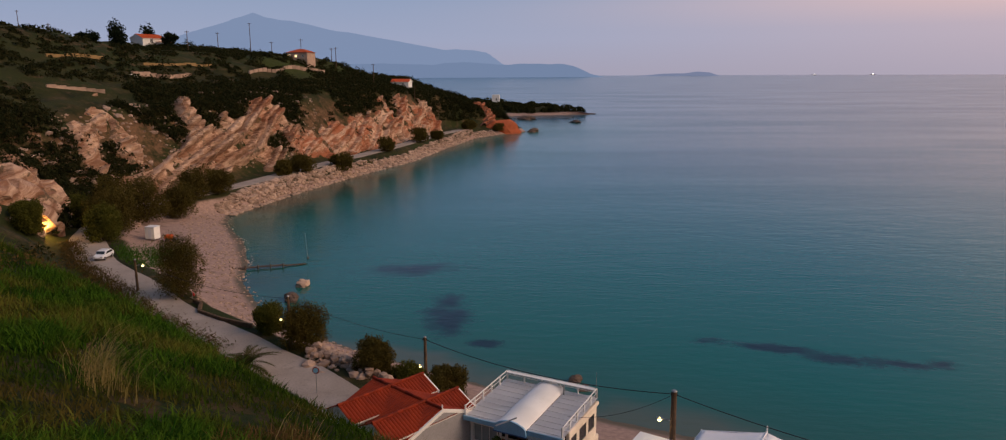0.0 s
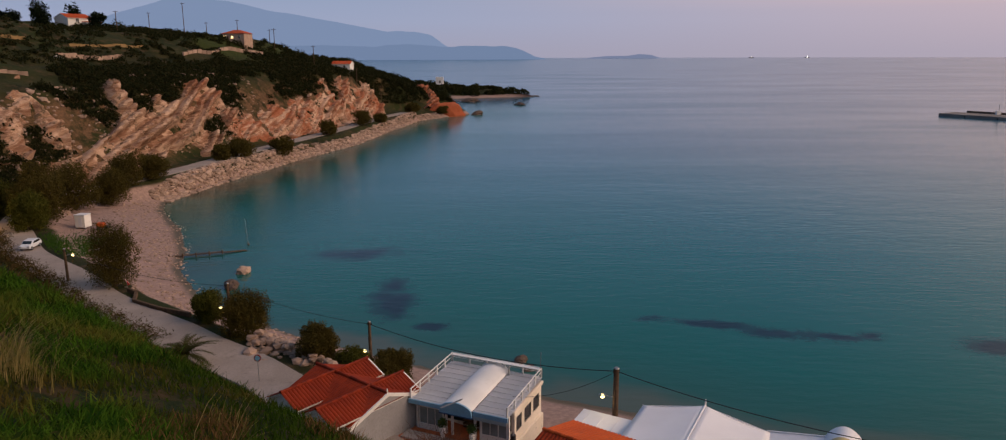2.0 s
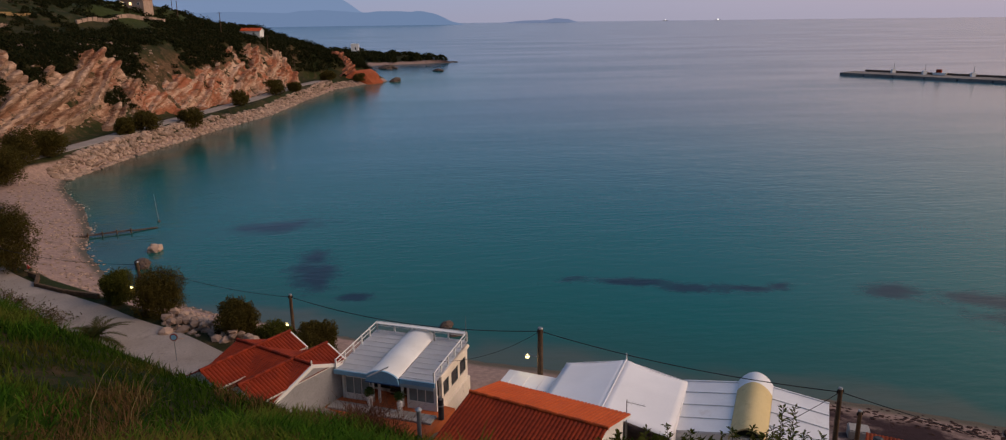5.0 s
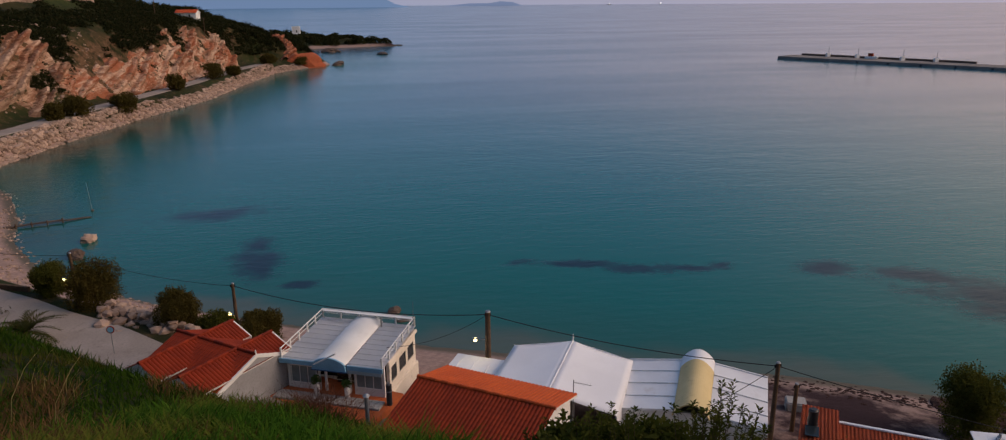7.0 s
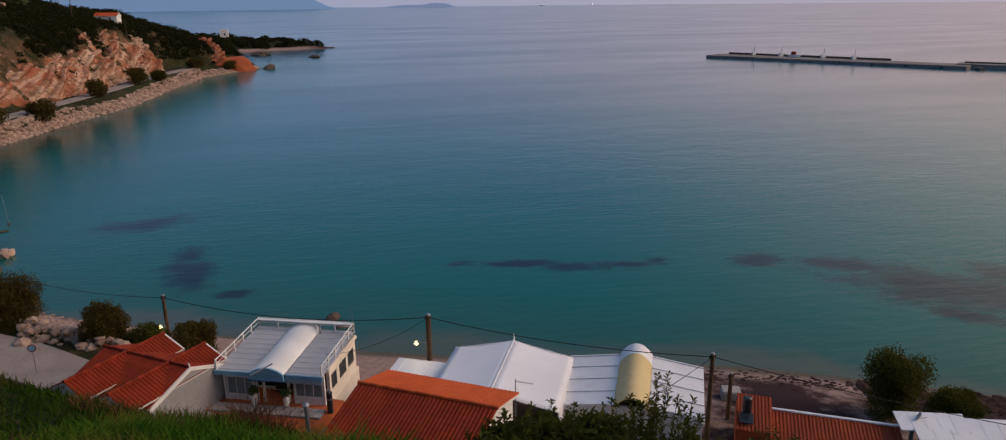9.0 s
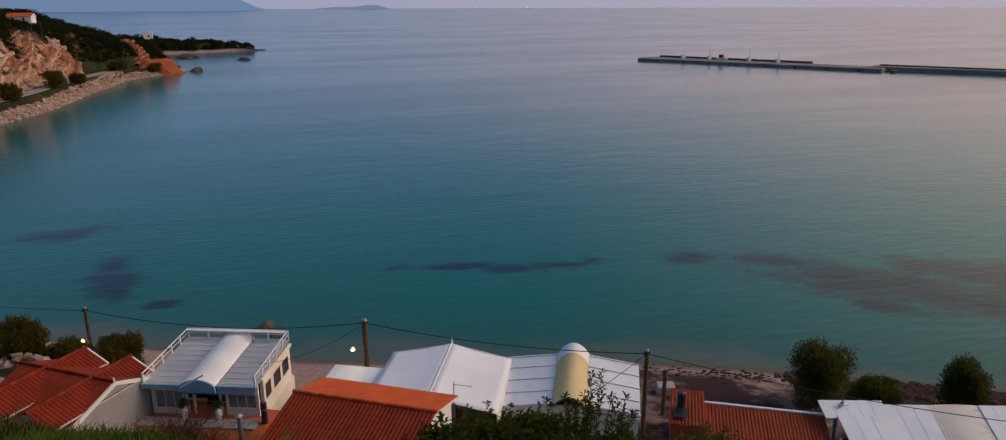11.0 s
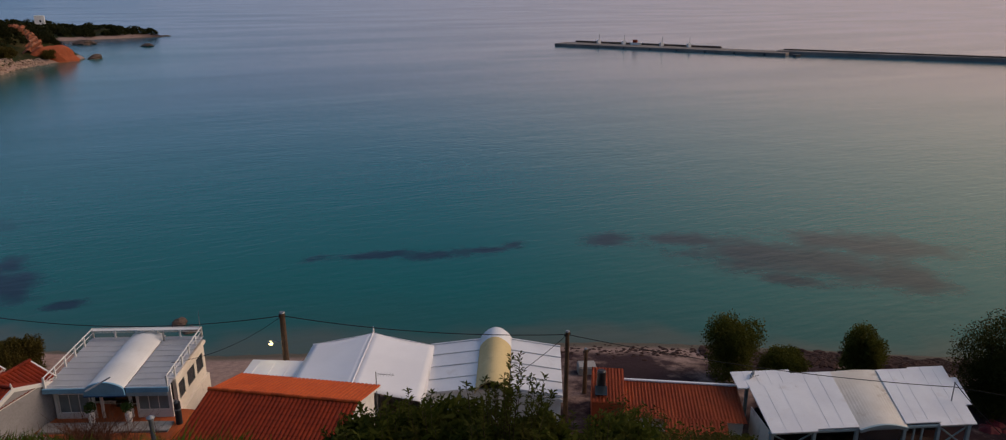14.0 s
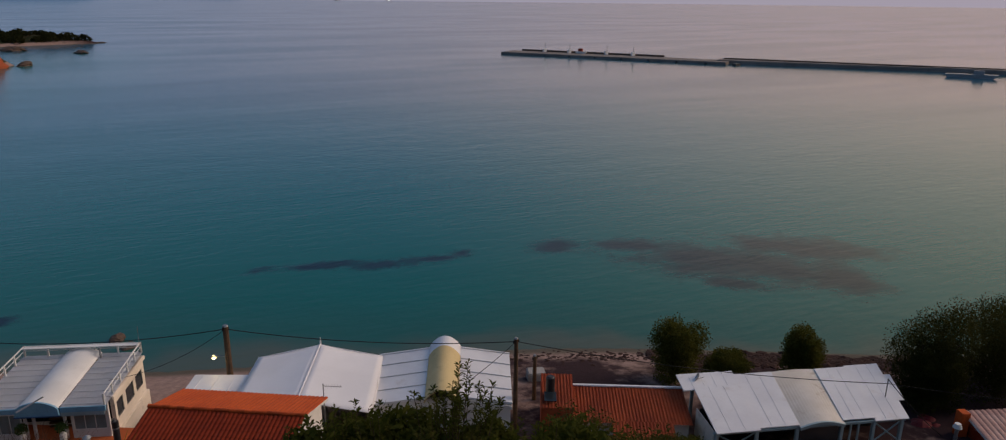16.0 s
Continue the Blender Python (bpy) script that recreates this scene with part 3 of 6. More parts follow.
# ---- beach restaurant with a white deck roof ----
def restaurant():
    r = thing("beach_restaurant", "white beach restaurant with railed roof and blue fascia", "restaurant", pose(-5.8, 49.6, 3.0, 0, 0, -24.5))
    r.scale = (1, 1, 0.9)
    W, D = 7.5, 6.0
    part("plinth", box(-0.15, -0.6, -2.2, W + 0.15, D + 0.15, 0.95, 0.04), CREAM, r)
    # right wall with window openings as separate piers and bands
    bm = bmesh.new()
    add_box(bm, W - 0.25, 0.9, 0.95, W, D, 1.75)
    add_box(bm, W - 0.25, 0.9, 3.0, W, D, 3.85)
    for y0, y1 in ((0.9, 1.2), (2.2, 2.7), (4.0, 4.4), (5.6, D)):
        add_box(bm, W - 0.25, y0, 1.75, W, y1, 3.0)
    part("side_wall", bm, CREAM, r, "cream side wall")
    for yc, w in ((1.7, 1.0), (3.35, 1.3), (5.0, 1.2)):
        window(r, pose(W - 0.08, yc, 1.75, 0, 0, 90), w, 1.25, CREAM, 0)
    bm = bmesh.new()
    add_box(bm, W - 0.12, 0.5, 3.55, W + 0.16, D + 0.1, 3.85, 0.05)
    part("cornice", bm, CREAM, r)
    part("side_wall", box(0, 0.9, 0.95, 0.25, D, 3.85), CREAM, r)
    bm = bmesh.new()
    add_box(bm, 0.25, D - 0.25, 0.95, W - 0.25, D, 1.8)
    add_box(bm, 0.25, D - 0.25, 3.1, W - 0.25, D, 3.9)
    for x in (0.25, 2.0, 3.9, 5.8, 7.0):
        add_box(bm, x, D - 0.25, 1.8, x + 0.25, D, 3.1)
    part("back_wall", bm, CREAM, r)
    # recessed front; the near-black inner wall paints the shade of the open room
    part("inner_wall", box(0.25, 2.4, 0.95, W - 0.25, 2.6, 3.8), INTERIOR_SHADE, r, "inner wall painted dark for the unlit dining room")
    for x in (0.12, 2.45, 2.95, 4.75, 5.2, 7.3):
        part("post", box(x, 0.05, 0.95, x + 0.16, 0.21, 3.75, 0.015), WHITE, r)
    part("front_wall", box(5.3, 0.06, 0.95, 7.3, 0.2, 1.7), WHITE, r)
    pvc = plain("clear_plastic_curtain", (0.20, 0.25, 0.27), (0.13, 0.17, 0.19), 0.3, 0.9, 6, 0.2, 0.02, grain=0.1)
    window(r, pose(6.3, 0.12, 1.75), 1.85, 1.35, mullions=2, glow=pvc)
    part("front_wall", box(0.3, 0.06, 0.95, 2.3, 0.2, 1.55), WHITE, r)
    window(r, pose(1.35, 0.12, 1.6), 1.85, 1.4, mullions=2, glow=pvc)
    bm = bmesh.new()
    for z in (1.0, 1.3, 1.6):
        add_box(bm, 3.2, 1.4, 0.95 + z - 0.9, 4.6, 1.6, 0.95 + z - 0.78)
    part("bench", bm, TIMBER, r)
    # roof: two ribbed sheets either side of a barrel vault
    for x0, x1 in ((-0.1, 2.55), (4.95, W + 0.1)):
        bm = bmesh.new()
        n = int((x1 - x0) / 0.12)
        prof = []
        for y, z in ((-0.5, 3.82), (D + 0.05, 4.16)):
            prof.append([bm.verts.new((x0 + (x1 - x0) * i / n, y, z + 0.008 * (i % 2))) for i in range(n + 1)])
        for i in range(n):
            bm.faces.new((prof[0][i], prof[0][i + 1], prof[1][i + 1], prof[1][i]))
        bmesh.ops.solidify(bm, geom=bm.faces[:], thickness=0.06)
        sh = part("roof_sheet", bm, SHEET, r, "white ribbed roof sheet")
        for k in range(9):
            y = -0.3 + k * 0.72
            part("batten", box(x0, y, 3.86 + 0.052 * (y + 0.5), x1, y + 0.04, 3.90 + 0.052 * (y + 0.5)), SHEET, sh)
    arc = [(2.55 + 2.4 * i / 16, 3.88 + 0.50 * math.sin(math.pi * i / 16) ** 0.7) for i in range(17)]
    inner = [(2.61 + 2.28 * i / 16, 3.83 + 0.46 * math.sin(math.pi * i / 16) ** 0.7) for i in range(17)]
    bm = prism(arc + inner[::-1], -0.62, D + 0.05)
    for v in bm.verts:
        v.co.z += 0.052 * (v.co.y + 0.5)
    part("vault", bm, WHITE, r, "white barrel vault over the entrance")
    part("arch_panel", prism([(2.5, 3.42)] + [(x, z + 0.04) for x, z in arc] + [(5.0, 3.42)], -0.80, -0.66), BLUE, r, "blue arched sign panel")
    part("panel_sill", box(2.45, -0.86, 3.34, 5.05, -0.62, 3.42, 0.015), plain("deep_blue_trim", (0.03, 0.09, 0.22), (0.02, 0.07, 0.18), 0.5), r, "deep blue sill under the sign")
    part("sign_bar", turned(box(-1.0, -0.03, -0.05, 1.0, 0.03, 0.05), pose(3.6, -1.0, 4.45, 0, -33, 0)), WHITE, r)
    part("fascia", box(-0.1, -0.6, 3.5, 2.5, -0.5, 3.86), BLUE, r, "blue front fascia")
    part("fascia", box(5.0, -0.6, 3.5, W + 0.1, -0.5, 3.86), BLUE, r, "blue front fascia")
    part("valance", box(5.0, -0.58, 3.2, W, -0.54, 3.5), PALE_BLUE, r)
    # railing on three sides
    for (x0, y0), (x1, y1) in (((0, -0.4), (0, D)), ((0, D), (W, D)), ((W, D), (W, -0.4))):
        n = 5
        z0, z1 = 3.86 + 0.052 * (y0 + 0.5), 3.86 + 0.052 * (y1 + 0.5)
        rail = part("railing", tube((x0, y0, z0 + 0.75), (x1, y1, z1 + 0.75), 0.045), WHITE, r, "white roof railing")
        part("rail", tube((x0, y0, z0 + 0.4), (x1, y1, z1 + 0.4), 0.025), WHITE, rail)
        for i in range(n + 1):
            f = i / n
            p0 = Vector((x0, y0, z0)).lerp(Vector((x1, y1, z1)), f)
            part("post", box(p0.x - 0.05, p0.y - 0.05, p0.z - 0.1, p0.x + 0.05, p0.y + 0.05, p0.z + 0.8), WHITE, rail)
    part("back_shelf", box(0.1, D - 0.35, 4.88, W - 0.1, D + 0.1, 4.95), WHITE, r)
    part("aerial", tube((7.45, D - 0.1, 4.1), (7.5, D - 0.1, 6.4), 0.025, 0.012), METAL, r)
    part("vent_pipe", tube((5.1, D - 0.6, 4.1), (5.1, D - 0.6, 5.0), 0.07), METAL, r)


restaurant()


def potted_plant(x, y, z):
    t_ = thing("potted_plant", "white tall vase with a leafy green plant", "plant pot", pose(x, y, z), "pots at the restaurant entrance")
    bm = bmesh.new()
    prof = [(0.0, 0.0), (0.16, 0.0), (0.2, 0.25), (0.22, 0.55), (0.15, 0.75), (0.19, 0.82)]
    for (r0, z0), (r1, z1) in zip(prof[1:-1], prof[2:]):
        bmesh.ops.create_cone(bm, segments=14, radius1=r0, radius2=r1, depth=z1 - z0, cap_ends=True, matrix=Matrix.Translation((0, 0, (z0 + z1) / 2)))
    part("vase", bm, WHITE, t_)
    rng = np.random.RandomState(int(abs(x * 10)))
    bm = bmesh.new()
    for i in range(130):
        d = Vector(rng.normal(size=3)).normalized() * rng.uniform(0.1, 0.4)
        c = Vector((0, 0, 1.1)) + d
        m = Matrix.Translation(c) @ Euler(rng.uniform(0, 6.28, 3)).to_matrix().to_4x4() @ Matrix.Diagonal((0.06, 0.16, 1, 1))
        bmesh.ops.create_grid(bm, x_segments=1, y_segments=1, size=0.6, matrix=m)
    part("foliage", bm, GREEN_POT, t_)


tagged(part("porch", box(-0.2, -1.7, 0.80, 7.7, -0.6, 1.12, 0.03), CONCRETE, None), "pale concrete porch before the restaurant", "porch", kind="structure").matrix_world = pose(-5.8, 49.6, 3.0, 0, 0, -24.5)
potted_plant(-3.65, 47.95, 4.12)
potted_plant(-1.55, 47.0, 4.12)


# ---- red-tiled house with a grey gable ----
def red_house():
    h = thing("red_tiled_house", "house with dark red tile roofs and grey gable wall", "house", pose(-7.6, 47.9, 0, 0, 0, -40))
    zr = 7.55
    # main roof along x
    for s in (-1, 1):
        tile_slope("roof_slope", h, (-7.6, 0, zr), (0.25, 0, zr), (-7.6, 3.45 * s, zr - 1.28), TILE, label="dark red barrel tiles")
    ridge_caps(h, (-7.6, 0, zr + 0.06), (0.25, 0, zr + 0.06), TILE)
    outline = [(-3.2, 2.2), (3.2, 2.2), (3.2, zr - 1.3), (0, zr - 0.14), (-3.2, zr - 1.3)]
    part("gable_wall", turned(prism(outline, -0.22, 0.0), pose(0, 0, 0, 0, 0, 90)), GREY_WALL, h, "plain grey rendered gable wall")
    part("gable_wall", turned(prism(outline, 7.3, 7.5), pose(0, 0, 0, 0, 0, 90)), WHITE, h)
    for s in (-1, 1):
        part("bargeboard", turned(box(0, -0.02, -0.2, 3.7, 0.1, 0.05), pose(0.26, 0, zr - 0.02, 0, 20.4, 90 * s)), WHITE, h, "white verge trim")
        part("long_wall", box(-7.4, 3.0 * s - 0.12, 2.2, 0, 3.0 * s + 0.12, zr - 1.25), WHITE, h)
    part("downpipe", tube((0.12, 3.25, 2.5), (0.12, 3.25, zr - 1.35), 0.06), WHITE, h)
    part("finial", tube((0.25, 0, zr), (0.25, 0, zr + 0.35), 0.09, 0.03), WHITE, h)
    # two cross wings
    for x, yf in ((-5.45, 3.1), (-1.5, 3.1)):
        for s in (-1, 1):
            tile_slope("wing_slope", h, (x, -4.7, zr + 0.02), (x, yf, zr + 0.02), (x + 1.75 * s, -4.7, zr - 0.85), TILE, label="dark red barrel tiles")
            part("bargeboard", turned(box(0, -0.04, -0.16, 2.0, 0.06, 0.05), pose(x, yf + 0.03, zr, 0, 26, 0) if s > 0 else pose(x, yf + 0.03, zr, 0, 26, 180)), WHITE, h, "white verge trim")
        ridge_caps(h, (x, -4.7, zr + 0.08), (x, yf, zr + 0.08), TILE)
        part("wing_gable", prism([(x - 1.6, zr - 1.5), (x + 1.6, zr - 1.5), (x + 1.6, zr - 0.8), (x, zr - 0.1), (x - 1.6, zr - 0.8)], yf - 0.2, yf - 0.05), WHITE, h)
        part("wing_wall", prism([(x - 1.6, 2.2), (x + 1.6, 2.2), (x + 1.6, zr - 0.9), (x, zr - 0.2), (x - 1.6, zr - 0.9)], -4.6, -4.4), WHITE, h)


red_house()

tagged(part("terrace", box(-6.3, -4.6, -0.9, 2.2, 3.0, 0.0, 0.03), TERRACE, None), "terracotta terrace between the houses", "terrace", kind="structure").matrix_world = pose(-1.2, 45.6, 3.98, 0, 0, -33)


# ---- orange-tiled house ----
def orange_house():
    h = thing("orange_tiled_house", "house under a broad orange barrel-tile roof", "house", pose(6.6, 38.5, 0, 0, 0, -36))
    zr = 8.25
    # One roof, light painted in: darker red landward, brighter orange towards the sea.
    tile_slope("front_slope", h, (-4.5, 0, zr), (4.5, 0, zr), (-4.9, -5.2, zr - 1.95), TILE, tile=0.25, label="barrel-tile slope with its shade painted as deep red")
    tile_slope("back_slope", h, (-4.5, 0, zr), (4.5, 0, zr), (-4.3, 3.2, zr - 0.7), TILE_ORANGE, tile=0.25, label="orange barrel-tile slope with the seaward light painted in")
    ridge_caps(h, (-4.5, 0, zr + 0.05), (4.5, 0, zr + 0.05), TILE_ORANGE)
    outline = [(-4.9, 2.0), (2.9, 2.0), (2.9, zr - 0.8), (0, zr - 0.15), (-4.9, zr - 1.9)]
    part("gable_wall", turned(prism(outline, -4.35, -4.1), pose(0, 0, 0, 0, 0, 90)), WHITE, h, "white gable wall")
    part("gable_wall", turned(prism(outline, 4.1, 4.35), pose(0, 0, 0, 0, 0, 90)), WHITE, h, "white gable wall")
    part("back_wall", box(-4.1, 2.65, 2.0, 4.1, 2.9, zr - 1.1), WHITE, h)
    part("front_wall", box(-4.1, -4.9, 2.0, 4.1, -4.65, zr - 1.9), WHITE, h)


orange_house()


def flue(x, y, z0, z1):
    f = thing("chimney_flue", "grey metal chimney pipe with a rain cap", "chimney", pose(x, y, 0))
    part("pipe", tube((0, 0, z0), (0, 0, z1), 0.13, n=14), METAL, f)
    part("cap", tube((0, 0, z1 + 0.08), (0, 0, z1 + 0.22), 0.24, 0.06, 14), METAL, f)
    part("collar", tube((0, 0, z1 - 0.1), (0, 0, z1 + 0.08), 0.16, n=14), METAL, f)


flue(-0.2, 41.0, 3.9, 7.3)


def grill(x, y, z):
    g = thing("gas_bottle", "tall dark green cylinder standing by the wall", "cylinder", pose(x, y, z))
    part("body", tube((0, 0, 0), (0, 0, 1.5), 0.2, n=16), BLACK, g)
    part("valve", tube((0, 0, 1.5), (0, 0, 1.72), 0.08, 0.05, 10), METAL, g)
    part("band", tube((0, 0, 1.0), (0, 0, 1.1), 0.215, n=16), METAL, g)


grill(1.25, 45.6, 3.97)

# ---- white lean-to roof behind the orange house ----
lean = thing("lean_to_shed", "long low shed with a flat off-white sheet roof", "shed", pose(5.4, 47.5, 0, 0, 0, -30))
part("roof", turned(box(0, 0, -0.06, 9.1, 2.1, 0.06, 0.02), pose(0, 0, 5.35, 2, 0.0, 0)), SHEET, lean)
part("wall", box(0.2, 0.15, 1.5, 8.9, 1.9, 5.3), WHITE, lean)
bm = bmesh.new()
for i in range(8):
    add_box(bm, 0.6 + i * 1.12, 0.02, 5.40, 0.63 + i * 1.12, 2.08, 5.48)
part("roof_ribs", bm, SHEET, lean)


def aerial(x, y, z0, z1):
    a = thing("television_aerial", "thin roof aerial on a metal mast", "aerial", pose(x, y, 0, 0, 0, -30))
    part("mast", tube((0, 0, z0), (0, 0, z1), 0.03), METAL, a)
    part("boom", tube((0, 0, z1 - 0.15), (1.1, 0, z1 - 0.2), 0.018), METAL, a)
    for i in range(6):
        part("element", tube((0.15 + i * 0.17, -0.2, z1 - 0.17), (0.15 + i * 0.17, 0.2, z1 - 0.17), 0.008, n=5), METAL, a)


aerial(12.1, 38.6, 5.5, 8.4)


# ---- white marquee ----
def marquee():
    m = thing("white_marquee", "white canvas marquee with a sharp ridge", "marquee", pose(14.5, 47.0, 0, 0, 0, -28))
    zr, ze, L, half = 6.8, 5.85, 7.6, 4.35
    for s in (-1, 1):
        bm = bmesh.new()
        nu, nv = 10, 12
        g = []
        for j in range(nv + 1):
            y = 0.0 - L * j / nv
            row = []
            for i in range(nu + 1):
                u = i / nu
                sag = -0.10 * math.sin(math.pi * u) * (0.5 + 0.5 * abs(math.cos(math.pi * 1.5 * j / nv)))
                row.append(bm.verts.new((s * half * u, y, zr + (ze - zr) * u + sag)))
            g.append(row)
        for j in range(nv):
            for i in range(nu):
                bm.faces.new((g[j][i], g[j][i + 1], g[j + 1][i + 1], g[j + 1][i]))
        bmesh.ops.recalc_face_normals(bm, faces=bm.faces)
        bmesh.ops.solidify(bm, geom=bm.faces[:], thickness=0.03)
        for f in bm.faces:
            f.smooth = True
        part("canvas_slope", bm, CANVAS, m, "taut white canvas")
        part("side_curtain", box(s * half - 0.03, -L, 2.4, s * half + 0.03, 0, ze - 0.02), CANVAS, m)
    part("ridge_seam", tube((0, 0.0, zr + 0.02), (0, -L, zr + 0.02), 0.05), CANVAS, m)
    part("finial", tube((0, 0, zr), (0, 0.05, zr + 0.45), 0.07, 0.03), WHITE, m)
    part("gable_curtain", prism([(-half, 2.4), (half, 2.4), (half, ze - 0.02), (0, zr - 0.05), (-half, ze - 0.02)], -0.05, 0.0), CANVAS, m)
    for x in (-half, half):
        for y in (0, -3.8, -7.6):
            part("post", tube((x, y, 1.4), (x, y, ze), 0.06), WHITE, m)


marquee()


# ---- white hall with a cream barrel vault ----
def vault_hall():
    m = thing("vaulted_hall", "white sheet-roofed hall with a cream barrel vault", "hall", pose(15.5, 40.3, 0, 0, 0, -29))
    W, D, zf, zb = 9.2, 5.6, 5.0, 5.8
    tilt = math.degrees(math.atan2(zb - zf, D))
    for x0, x1, roll, zx in ((0, 3.6, -9, 0.0), (0, 3.5, 9, 0.57)):
        base = pose(0 if roll < 0 else 5.75, 0, zf + zx, tilt, 0, 0) @ pose(0, 0, 0, 0, roll, 0)
        part("roof_sheet", turned(box(x0, 0, -0.05, x1, D + 0.05, 0.05, 0.015), base), SHEET, m, "white roof sheet")
        for k in range(5):
            y = min(0.02 + k * 1.4, D - 0.08)
            part("batten", turned(box(x0, y, 0.05, x1, y + 0.1, 0.13, 0.01), base), SHEET, m)
    n = 18
    arc = [(3.5 + 2.3 * i / n, 1.0 * math.sin(math.pi * i / n) ** 0.75) for i in range(n + 1)]
    inn = [(3.56 + 2.18 * i / n, 0.95 * math.sin(math.pi * i / n) ** 0.75 - 0.06) for i in range(n + 1)]
    for y0, y1, mat, label in ((-0.35, 4.6, YELLOW, "cream barrel vault"), (4.6, D + 0.2, SHEET, "white end of the barrel vault")):
        part("vault", turned(prism(arc + inn[::-1], y0, y1), pose(0, 0, zf + 0.5, tilt, 0, 0)), mat, m, label)
    part("vault_end", turned(prism([(x, z - 0.02) for x, z in inn], D + 0.05, D + 0.12), pose(0, 0, zf + 0.5, tilt, 0, 0)), SHEET, m)
    # this dark sheet paints the shade under the vault
    part("vault_end", turned(prism([(x, z - 0.02) for x, z in inn], 0.3, 0.36), pose(0, 0, zf + 0.5, tilt, 0, 0)), INTERIOR_SHADE, m, "dark sheet painting the shade inside the vault")
    part("wall", box(0.1, 0.2, 1.6, 0.3, D, zf - 0.02), WHITE, m)
    part("wall", box(W - 0.3, 0.2, 1.6, W - 0.1, D, zf - 0.02), WHITE, m)
    part("wall", box(0.3, D - 0.2, 1.6, W - 0.3, D, zf + 0.6), WHITE, m)
    part("wall", box(0.3, 0.2, 1.6, W - 0.3, 0.4, zf - 0.05), WHITE, m)
    part("front_gable", prism([(0, zf - 0.3), (W, zf - 0.3), (W, zf - 0.08), (5.75, zf + 0.5), (3.5, zf + 0.5), (0, zf - 0.08)], 0.0, 0.1), WHITE, m)


vault_hall()


# ---- orange-roofed beach bar with a solar tank ----
def ribbed(bm, x0, x1, y0, z0, y1, z1, pitch=0.22, depth=0.035):
    n = int((x1 - x0) / pitch) * 4
    rows = []
    for y, z in ((y0, z0), (y1, z1)):
        rows.append([bm.verts.new((x0 + (x1 - x0) * i / n, y, z + (depth if i % 4 in (1, 2) else 0))) for i in range(n + 1)])
    for i in range(n):
        bm.faces.new((rows[0][i], rows[0][i + 1], rows[1][i + 1], rows[1][i]))
    bmesh.ops.solidify(bm, geom=bm.faces[:], thickness=0.05)
    return bm


bar = thing("beach_bar", "low beach bar with an orange ribbed roof", "bar", pose(25.4, 35.2, 0, 0, 0, -33))
part("roof", ribbed(bmesh.new(), 2.0, 9.9, -0.2, 3.75, 3.9, 4.15), OR_SHEET, bar, "orange ribbed sheet roof")
part("roof", ribbed(bmesh.new(), 0.0, 2.2, 0.2, 4.5, 4.4, 4.75), OR_SHEET, bar, "higher orange roof section")
part("hip_roof", ribbed(bmesh.new(), 4.6, 8.6, -2.6, 3.35, -0.1, 3.85), OR_SHEET, bar, "lower orange ribbed roof")
part("ridge", turned(box(0, -0.12, -0.05, 8, 0.12, 0.07, 0.03), pose(2.0, 3.9, 4.2)), SHEET, bar, "pale ridge flashing")
part("parapet", box(0.0, 0.2, 1.6, 2.1, 4.2, 4.45), OR_SHEET, bar)
part("wall", box(2.1, 0.1, 1.6, 9.7, 3.8, 3.7), CREAM, bar)
part("wall", box(4.8, -2.4, 1.6, 8.4, 0.1, 3.3), CREAM, bar)

tank = thing("solar_water_heater", "black solar water tank on a roof stand", "water heater", pose(26.9, 36.4, 4.78, 0, 0, -33))
part("tank", turned(tube((0, 0, 0), (0, 0, 1.0), 0.3, n=18), pose(0, 0, 0.1)), BLACK, tank)
part("lid", tube((0, 0, 1.1), (0, 0, 1.18), 0.27, 0.2, 18), BLACK, tank)
bm = bmesh.new()
for sx in (-0.28, 0.28):
    add_tube(bm, (sx, -0.3, -0.02), (sx, -0.3, 0.4), 0.025)
    add_tube(bm, (sx, 0.3, -0.02), (sx, 0.3, 0.4), 0.025)
part("stand", bm, METAL, tank)
part("panel", turned(box(-0.4, -0.9, -0.03, 0.4, 0, 0.03), pose(0, -0.3, 0.15, 12, 0, 0)), GLASS, tank, "dark collector panel")


